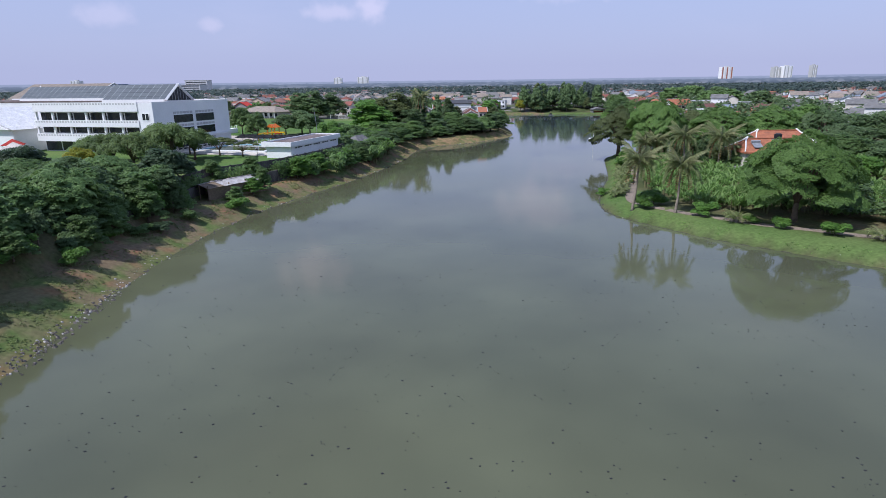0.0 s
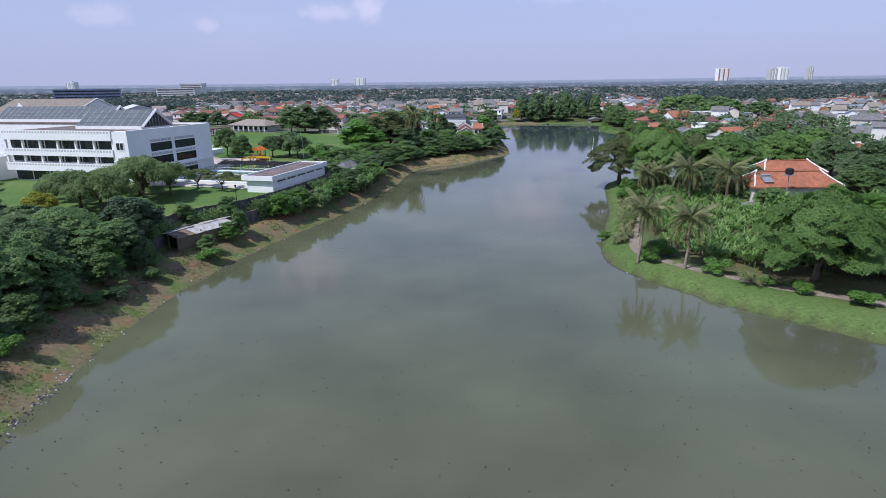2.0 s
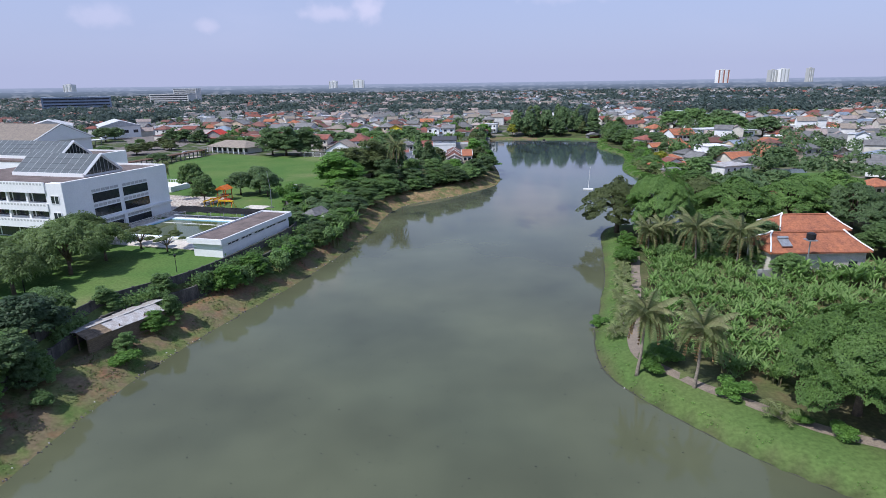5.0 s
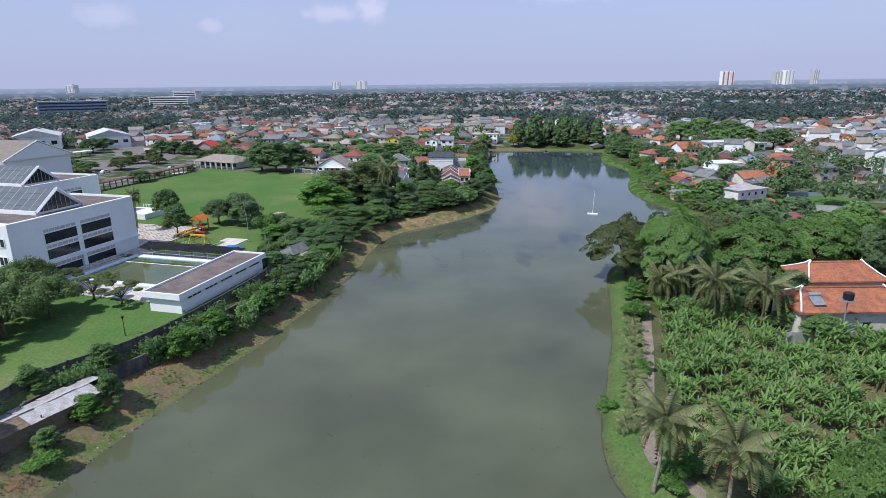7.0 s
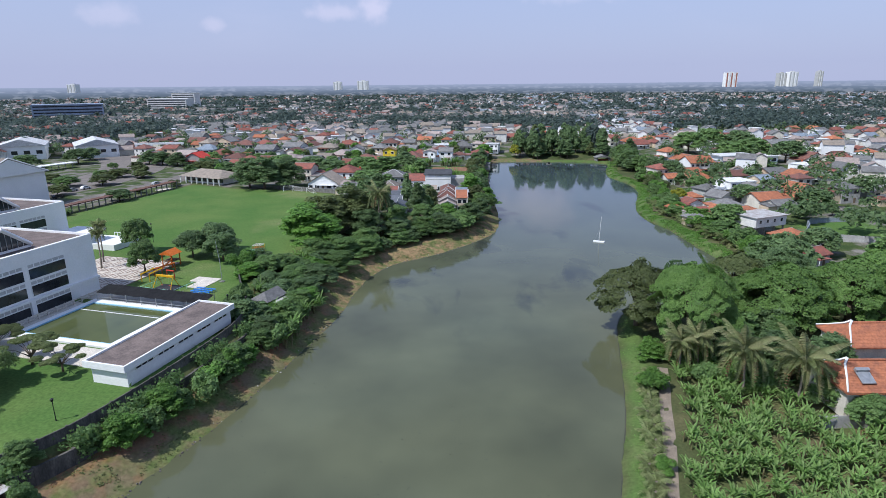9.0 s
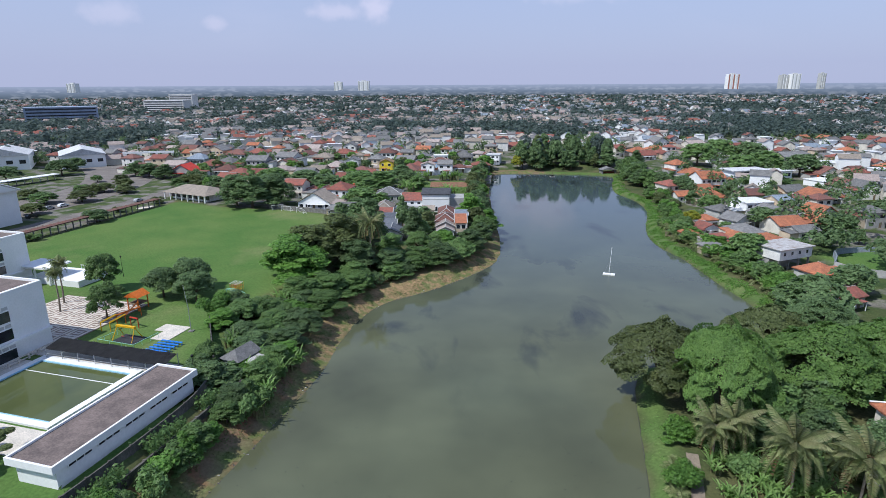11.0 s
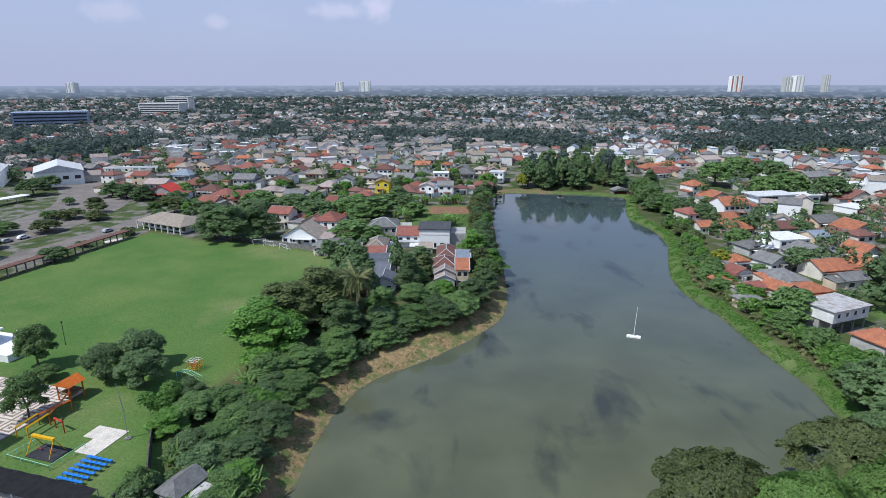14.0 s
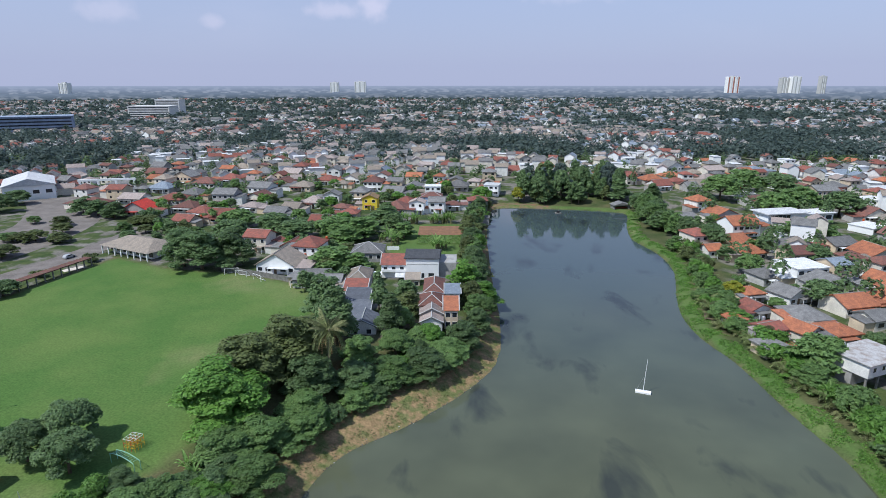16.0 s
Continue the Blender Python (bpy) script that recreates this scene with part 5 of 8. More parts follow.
def school_block(x0, x1, y0, y1, label, front=True, side=True):
    """A three-storey white block with balcony bands in front, window bands on the end wall, a flat roof and a glazed ridge roof."""
    w, d, hgt = x1 - x0, y1 - y0, 12.8
    s = campus_thing("school_building", x0, y0, label, "school building", "school blocks")
    part("body", boxes((0, w - 0.35, 1.8, d, 0, hgt - 0.8)), WHITE, s)
    part("end_wall", boxes((w - 0.35, w, 0, d, 0, hgt)), WHITE, s)
    part("roof_slab", boxes((0, w - 0.36, 1.7, d, hgt - 0.8, hgt - 0.35)), ROOFFELT, s, "brown felted flat roof")
    part("parapet", boxes((0, w - 0.36, d - 0.4, d, hgt - 0.34, hgt + 0.1), (w - 0.75, w - 0.352, 0.4, d - 0.4, hgt - 0.34, hgt)), WHITE, s)
    if front:
        n = max(3, int(w / 6.2))
        for z, bh in ((2.8, 2.0), (6.6, 1.7), (10.5, 2.3)):
            band = bmesh.new()
            box(band, 0, w - 4.5, -0.2, 0.1, z, z + bh)
            box(band, 0, w - 4.5, 0.1, 1.8, z - 0.05, z + 0.3)
            part("balcony_band", band, WHITE, s, "white balcony parapet")
            slots = bmesh.new()
            for k in range(int((w - 5) / 0.9)):
                box(slots, 0.4 + k * 0.9, 0.95 + k * 0.9, -0.215, -0.19, z + bh - 0.62, z + bh - 0.2)
            tagged(part("vent_panel", slots, GREYW, s, "row of pierced vent blocks"), kind="stuff")
        for f, (z, zh) in enumerate(((0.1, 2.6), (4.85, 1.6), (8.15, 2.1))):
            for k in range(n):
                a = 0.3 + (w - 5.2) * k / n
                window_in(s, a + 0.06, a + (w - 5.2) / n - 0.06, 1.8, 1.8, z, z + zh, "y", 1)
            if f:
                for k in range(n + 1):
                    a = 0.2 + (w - 5.0) * k / n
                    part("column", boxes((a - 0.25, a + 0.25, 0.3, 0.8, z - 0.2, z + zh + 0.2)), WHITE, s)
        part("stair_bay", boxes((w - 4.4, w - 0.36, 0.05, 1.9, 0, hgt - 0.2)), WHITE, s)
        for z in (4.7, 8.3):
            window_in(s, w - 3.4, w - 1.3, 0.05, 0.05, z, z + 1.7, "y", 2)
    if side:
        part("ledge", boxes((w, w + 0.6, 0.0, d, 3.1, 3.5)), WHITE, s)
        for z, z1, v0, v1 in ((0.1, 2.1, 2.25, 2.85), (3.85, 6.0, 6.2, 6.8), (7.2, 9.35, 9.55, 10.15)):
            for a, b in ((d * 0.229, d * 0.477), (d * 0.51, d * 0.77)):
                window_in(s, w, w, a, b, z, z1, "x", 1)
                v = bmesh.new()
                for k in range(6):
                    c = a + (b - a) * (k + 0.08) / 6
                    box(v, w - 0.05, w + 0.05, c, c + (b - a) / 6.0 * 0.84, v0, v1)
                tagged(part("vent_panel", v, GREYW, s, "row of pierced vent blocks"), kind="stuff")
        part("pier", boxes((w, w + 0.5, d * 0.478, d * 0.508, 0, 3.1)), WHITE, s)
    return s, w, d, hgt


def glazed_ridge(s, w, hgt, ya, yb, xa, xb, rise, base=0.5):
    """A pitched skylight along the roof: panes in a grid, white rims, dark glazed gable."""
    ym = (ya + yb) / 2
    z0 = hgt - 0.35 + base
    part("skylight_kerb", boxes((xa, xb, ya, ya + 0.3, hgt - 0.35, z0 + 0.3), (xa, xb, yb - 0.3, yb, hgt - 0.35, z0 + 0.3), (xb - 0.3, xb, ya + 0.3, yb - 0.3, hgt - 0.35, z0 + 0.2)), WHITE, s)
    slope = math.atan2(rise, ym - ya)
    run = math.hypot(rise, ym - ya)
    nx_, nr_ = max(4, int((xb - xa) / 2.2)), 4
    pane_w, pane_r = (xb - xa) / nx_, run / nr_
    pane = mesh_of(boxes((0.04, pane_w - 0.04, 0.03, pane_r - 0.03, -0.05, 0.03)), "pane", SKYGLASS)
    for side in (0, 1):
        m0 = pose(xa, ya, z0, math.degrees(slope)) if side == 0 else pose(xb, yb, z0, math.degrees(slope), 0, 180)
        bars = bmesh.new()
        box(bars, 0, xb - xa, 0, run, -0.12, -0.06)
        for k in range(nx_ + 1):
            box(bars, k * pane_w - 0.04, k * pane_w + 0.04, 0, run, -0.06, 0.05)
        bmesh.ops.transform(bars, matrix=m0, verts=bars.verts)
        part("glazing_bar", bars, STEEL, s)
        for i in range(nx_):
            for j in range(nr_):
                o = part("pane", pane, None, s)
                o.matrix_local = m0 @ pose(i * pane_w, j * pane_r, 0)
    tri = bmesh.new()
    prism(tri, [(ya + 0.6, z0), (yb - 0.6, z0), (ym, z0 + rise - 0.5)], 0, 0.1)
    g = part("gable_glass", tri, GLASS, s, "dark glazed triangular gable")
    g.matrix_local = pose(xb + 0.05, 0, 0, 0, 0, 90)
    rim = bmesh.new()
    for a, b in (((ya, z0), (ym, z0 + rise)), ((ym, z0 + rise), (yb, z0))):
        tube(rim, [(xb + 0.1, a[0], a[1]), (xb + 0.1, b[0], b[1])], [0.4, 0.4], 4)
    part("gable_rim", rim, WHITE, s)
    for k in range(1, 9):
        mull = bmesh.new()
        y = ya + 0.6 + (yb - ya - 1.2) * k / 9
        z1 = z0 + (rise - 0.5) * (1 - abs(y - ym) / ((yb - ya) / 2 - 0.6))
        box(mull, xb + 0.11, xb + 0.17, y - 0.05, y + 0.05, z0, z1)
        part("gable_mullion", mull, STEEL, s)


s, w, d, hgt = school_block(-78.2, -39.8, 3.5, 34.4, "white three-storey school block with a glazed ridge roof and balconies")
glazed_ridge(s, w, hgt, 9.6, 20.6, 13.5, w - 4, 4.2)
s, w, d, hgt = school_block(-158, -78.4, 34.8, 62.6, "white three-storey school block with flat roof behind the first", front=False)
glazed_ridge(s, w, hgt, 6, 17.2, 30, w - 3, 4.2)

# pool house
ph = campus_thing("pool_house", 0, 0, "long low white pool house with a brown flat roof", "building")
part("wall", boxes((-6.6, -0.15, 0.5, 25.4, 0, 2.7)), WHITE, ph)
part("roof_rim", boxes((-7.4, 0.3, -0.2, 0.1, 2.7, 3.75), (-7.4, 0.3, 25.9, 26.2, 2.7, 3.75), (-7.4, -7.1, 0.1, 25.9, 2.7, 3.75), (0.0, 0.3, 0.1, 25.9, 2.7, 3.75)), WHITE, ph)
part("roof_slab", boxes((-7.1, 0, 0.1, 25.9, 2.7, 3.45)), ROOFFELT, ph, "stained brown felt roof")
for k in range(5):
    a = 2.2 + k * 4.6
    window_in(ph, -0.15, -0.15, a, a + 3.6, 2.05, 2.5, "x", 3)

# swimming pool
pool = campus_thing("swimming_pool", -34.3, 11.5, "outdoor swimming pool with green water and white deck", "swimming pool")
part("pool_rim", boxes((-1.2, 21.0, -1.2, 0, -0.3, 0.35), (-1.2, 21.0, 15.8, 17.4, -0.3, 0.35), (-1.2, 0, 0, 15.8, -0.3, 0.35), (19.8, 21.0, 0, 15.8, -0.3, 0.35)), WHITE, pool)
POOLTILE = paint("pale_blue_pool_tiles", (0.35, 0.6, 0.72))
part("gutter", boxes((0, 19.8, 15.5, 15.8, 0.0, 0.3), (0, 19.8, 0, 0.3, 0.0, 0.3), (0, 0.3, 0.3, 15.5, 0.0, 0.3)), POOLTILE, pool, "pale blue tiled gutter")
POOLWATER = water_material("green_pool_water", (0.1, 0.115, 0.042), (0.075, 0.092, 0.036), 0.05, 0.05, 6.0)
part("pool_water", boxes((0.3, 19.8, 0.3, 15.5, -0.2, 0.12)), POOLWATER, pool, "still green water")
part("lane_rope", rod(bmesh.new(), (0.3, 12.2, 0.16), (19.8, 12.2, 0.16), 0.07), WHITE, pool)


# ---- houses ----
_win_mesh = {}


def pitched(bm, a, b, z, rise, hip, t=0.14):
    """A roof over a rectangle of half sizes a (along the ridge) and b, gabled or hipped, with real thickness."""
    ins = (min(b, a * 0.9) if hip is True else hip) if hip else 0.0
    lo = [bm.verts.new((x, y, z - t)) for x, y in ((-a, -b), (a, -b), (a, b), (-a, b))]
    hi = [bm.verts.new((x, y, z + t)) for x, y in ((-a, -b), (a, -b), (a, b), (-a, b))]
    r0, r1 = bm.verts.new((-a + ins, 0, z + t + rise)), bm.verts.new((a - ins, 0, z + t + rise))
    for i in range(4):
        if hip or i % 2 == 0:
            bm.faces.new((lo[i], lo[(i + 1) % 4], hi[(i + 1) % 4], hi[i]))
    bm.faces.new((hi[0], hi[1], r1, r0)), bm.faces.new((hi[2], hi[3], r0, r1))
    if hip:
        bm.faces.new((hi[1], hi[2], r1)), bm.faces.new((hi[3], hi[0], r0)), bm.faces.new(lo[::-1])
    else:
        s0, s1 = bm.verts.new((-a, 0, z - t + rise)), bm.verts.new((a, 0, z - t + rise))
        bm.faces.new((lo[1], lo[0], s0, s1)), bm.faces.new((lo[3], lo[2], s1, s0))
        for e, s_, r_, u, v in ((0, s0, r0, 0, 3), (1, s1, r1, 1, 2)):
            bm.faces.new((lo[u], hi[u], r_, s_)), bm.faces.new((s_, r_, hi[v], lo[v]))
    return bm


def house(x, y, w, storeys, key, turn=0.0, z=None, d=None, style=None, label=None, plain=False):
    """A small town house: walls, pitched or flat roof with eaves, an annexe and porch, windows and a door towards the lake."""
    rs = random.Random(int(x * 31 + y * 17))
    k, white = key[0], key.endswith("w")
    w = max(5.0, min(w * 0.86, 13.5))
    d = max(5.0, min(d or rs.uniform(0.8, 1.15) * w, 11.0))
    st_h = 2.85
    hgt = st_h * storeys
    gz = (height(x, y) if z is None else z)
    style = style or rs.choice(("gable", "hip", "gable", "hip", "gable"))
    wall = WHITE if white else (YELLOW_WALL if k == "y" else rs.choice(WALLS))
    if key == "bw":
        wall = BLUE_WALL
    words = {1: "single-storey", 2: "two-storey", 3: "three-storey"}[storeys]
    wallword = {"yellow_wall": "yellow", "pale_blue_wall": "pale blue", "white_render": "white", "cream_wall": "cream", "off_white_wall": "off-white", "grey_wall": "grey", "ochre_wall": "ochre"}[wall.name]
    h = thing("house", pose(x, y, gz, 0, 0, turn), label or f"{wallword} {words} house with a {ROOFWORD[k]} roof", "house")
    part("wall", boxes((-w / 2, w / 2, -d / 2, d / 2, -0.6, hgt)), wall, h)
    if style == "flat" or k == "w":
        part("roof", boxes((-w / 2 - 0.3, w / 2 + 0.3, -d / 2 - 0.3, d / 2 + 0.3, hgt, hgt + 0.3)), ROOF[k], h)
    else:
        front = rs.random() < 0.45 if style == "gable" else w < d
        a, b = (d / 2, w / 2) if front else (w / 2, d / 2)
        rise = rs.uniform(0.42, 0.62) * b
        bm = pitched(bmesh.new(), a + 0.5, b + 0.5, hgt + 0.05, rise, style == "hip")
        if style == "gable":
            g = prism(bmesh.new(), [(-b, hgt), (b, hgt), (0, hgt + rise * 0.93)], -a, a)
            bmesh.ops.rotate(g, verts=g.verts, cent=(0, 0, 0), matrix=Matrix.Rotation(math.pi / 2, 3, "Z"))
            if front:
                bmesh.ops.rotate(g, verts=g.verts, cent=(0, 0, 0), matrix=Matrix.Rotation(math.pi / 2, 3, "Z"))
            part("gable", g, wall, h)
        if front:
            bmesh.ops.rotate(bm, verts=bm.verts, cent=(0, 0, 0), matrix=Matrix.Rotation(math.pi / 2, 3, "Z"))
        part("roof", bm, ROOF[k], h)
        if not plain:
            q = (a + 0.5) if style == "gable" else max(0.2, a + 0.5 - min(b + 0.5, (a + 0.5) * 0.9))
            e0, e1 = ((0, -q), (0, q)) if front else ((-q, 0), (q, 0))
            part("ridge", rod(bmesh.new(), (*e0, hgt + 0.2 + rise), (*e1, hgt + 0.2 + rise), 0.13, 5), ROOF["p"] if k in "rom" else ROOF["g"], h)
    # annexe with its own roof
    if w > 5.5:
        side = rs.choice((-1, 1))
        aw, ad, ah = w * rs.uniform(0.35, 0.55), d * rs.uniform(0.5, 0.8), 2.7 if storeys == 1 else rs.choice((2.7, 2.7, 4.6))
        x0 = side * w / 2 if side > 0 else -w / 2 - aw
        y0 = -d / 2 + rs.uniform(-1.2, 0.8)
        part("annexe", boxes((x0 + 0.01, x0 + aw - 0.01, y0, y0 + ad, -0.6, ah)), rs.choice(WALLS), h)
        k2 = rs.choice("gtrpogkk".replace("k", k))
        bm = bmesh.new()
        va = [bm.verts.new(c) for c in ((x0 - 0.2, y0 - 0.4, ah + 0.02), (x0 + aw + 0.2, y0 - 0.4, ah + 0.02), (x0 + aw + 0.2, y0 + ad + 0.3, ah + 0.5), (x0 - 0.2, y0 + ad + 0.3, ah + 0.5))]
        vb = [bm.verts.new(c.co + Vector((0, 0, 0.12))) for c in va]
        bm.faces.new(va[::-1]), bm.faces.new(vb)
        for i in range(4):
            bm.faces.new((va[i], va[(i + 1) % 4], vb[(i + 1) % 4], vb[i]))
        part("annexe_roof", bm, ROOF[k2], h)
    if not plain:
        pw = w * rs.uniform(0.4, 0.8)
        px = rs.uniform(-1, 1) * (w - pw) / 2
        part("porch_roof", boxes((px - pw / 2, px + pw / 2, -d / 2 - 2.0, -d / 2 - 0.01, 2.35, 2.47)), ROOF[rs.choice("gwtr" + k)], h)
        for sx in (-1, 1):
            part("porch_post", boxes((px + sx * (pw / 2 - 0.15) - 0.08, px + sx * (pw / 2 - 0.15) + 0.08, -d / 2 - 1.9, -d / 2 - 1.74, -0.3, 2.35)), WHITE, h)
        if rs.random() < 0.3:
            part("water_tank", tube(bmesh.new(), [(w / 2 - 0.8, d / 2 + 0.9, 0), (w / 2 - 0.8, d / 2 + 0.9, hgt + 1.0), (w / 2 - 0.8, d / 2 + 0.9, hgt + 1.2)], [0.5, 0.5, 0.3], 10), STEEL if rs.random() < 0.5 else ORANGE_TANK, h)
    n = max(2, int(w / (2.6 if not plain else 4.2)))
    for st in range(storeys):
        for i in range(n):
            cx = -w / 2 + w * (i + 0.5) / n + rs.uniform(-0.15, 0.15)
            ww = min(rs.choice((1.1, 1.5, 1.9)), w / n * 0.7)
            if st == 0 and i == n // 2:
                part("door", boxes((cx - 0.5, cx + 0.5, -d / 2 - 0.05, -d / 2 + 0.02, 0, 2.1)), WOOD, h)
                continue
            z0, z1 = st * st_h + 0.95, st * st_h + 2.2
            g = part("window", boxes((cx - ww / 2, cx + ww / 2, -d / 2 - 0.03, -d / 2 + 0.02, z0, z1)), GLASS, h)
            if not plain:
                part("frame", boxes((cx - ww / 2 - 0.09, cx - ww / 2, -d / 2 - 0.06, -d / 2 + 0.02, z0 - 0.1, z1 + 0.1), (cx + ww / 2, cx + ww / 2 + 0.09, -d / 2 - 0.06, -d / 2 + 0.02, z0 - 0.1, z1 + 0.1),
                                    (cx - ww / 2, cx + ww / 2, -d / 2 - 0.08, -d / 2 + 0.02, z0 - 0.1, z0), (cx - ww / 2, cx + ww / 2, -d / 2 - 0.08, -d / 2 + 0.02, z1, z1 + 0.1)), WHITE, g)
    return h


ORANGE_TANK = paint("orange_plastic_tank", (0.5, 0.1, 0.03))
WEST_A = [(-55, 334, 10.4, 2, 'r'), (-49, 336, 5.4, 1, 'r'), (-41, 331, 8.9, 1, 'r'), (-33, 322, 10.9, 2, 'rw'), (-40, 309, 16.0, 1, 'tw'), (-30, 294, 7.0, 1, 'g'), (-24, 294, 8.2, 1, 'g'), (-19, 290, 7.0, 1, 'g')]
WEST_B = [(-39, 372, 10.9, 1, 'r'), (-29, 388, 9.2, 1, 'r'), (-64, 391, 11.8, 1, 'g'), (-52, 416, 12.7, 1, 'p'), (-43, 419, 9.7, 2, 'g'), (-22, 411, 8.7, 2, 'y'), (-8, 401, 12.7, 1, 'm'), (-30, 433, 10.6, 2, 'g'), (-35, 401, 9.7, 1, 'm'), (-59, 401, 9.9, 1, 't'), (-4, 413.5, 11, 1, 'r'), (2.5, 399, 8.5, 2, 'pw'), (12, 401, 9.0, 2, 'gw'), (20, 408, 8.5, 1, 'm'), (28, 370, 5.8, 1, 't'), (30.5, 393, 8.5, 1, 'g'), (9, 452, 10.5, 2, 'w'), (33, 421, 11.5, 2, 'r'), (44, 460, 10.1, 2, 'w')]
WEST_C = [(-13, 451, 13.8, 1, 'g'), (-3, 466, 12.5, 1, 'g'), (24, 471, 14.6, 1, 'g'), (-133, 397, 16.2, 1, 'R'), (-164, 412, 15.6, 1, 'm'), (-128, 424, 17.3, 1, 'r'), (-126, 445, 14.7, 1, 'g'), (-112, 404, 13.5, 1, 'm'), (-100, 391, 12.5, 1, 'r'), (-100, 373, 10.6, 1, 'r'), (-100, 424, 13.5, 2, 'g'), (-153, 464, 18.2, 1, 'b'), (-151, 427, 14.5, 1, 'p'), (-86, 382, 11.8, 1, 'r'), (-85, 430, 14.2, 1, 'm'), (-80, 404, 11.9, 1, 'p')]
WEST_D = [(-127, 465, 16.0, 2, 'm'), (-124, 498, 16.7, 1, 'r'), (-89, 450, 14.9, 2, 'g'), (-86, 485, 14.8, 1, 'm'), (-70, 470, 15.2, 1, 't'), (-110, 525, 15.9, 1, 'g'), (-60, 494, 15.1, 1, 'r'), (-44, 498, 15.9, 1, 't'), (-90, 525, 16.5, 1, 'p'), (-27, 470, 13.1, 2, 'm'), (-181, 480, 17.6, 1, 'g'), (-181, 454, 16.9, 1, 'p'), (-150, 490, 17.6, 2, 'g'), (-185, 525, 18.7, 1, 'm'), (-27, 525, 16.1, 1, 'b'), (-134, 549, 17.9, 1, 't')]
for rows, base in ((WEST_A, -8), (WEST_B, -6), (WEST_C, -12), (WEST_D, -10), (EAST_A, 18), (EAST_B, 14), (EAST_C, 12)):
    for x, y, w, st, key in rows:
        house(x, y, w, st, key, turn=base + random.Random(int(x * 3 + y)).uniform(-8, 8))

# further houses filling the streets round the named ones
taken = [(r[0], r[1]) for rows in (WEST_A, WEST_B, WEST_C, WEST_D, EAST_A, EAST_B, EAST_C) for r in rows] + [(172, 383), (188, 380), (8, 303), (9, 415), (112, 240), (104, 246), (114, 226), (109, 208), (80, 139), (86, 148)]
town = random.Random(77)
added = 0
while added < 255:
    x, y = town.uniform(-250, 420), town.uniform(200, 600)
    east = x > np.interp(y, [200, 260, 340, 400], [128, 122, 140, 150]) and y > 205
    north = y > 470
    west = x < -150 and y > 440
    if not (east or north or west) or abs(x - 10) > 0.8 * y + 20:
        continue
    if min((x - a) ** 2 + (y - b) ** 2 for a, b in taken) < 10.0 ** 2:
        continue
    if (160 < x < 222 and 395 < y < 465) or (122 < x < 150 and 222 < y < 262) or (55 < x < 122 and y < 480):
        continue
    key = town.choice("ggpomwrtgb" if x > 60 else "gtrmpgro")
    house(x, y, town.uniform(7.5, 11.5), town.choice((1, 1, 2, 2)), key, turn=(12 if x > 60 else -10) + town.uniform(-8, 8), plain=True)
    taken.append((x, y))
    added += 1
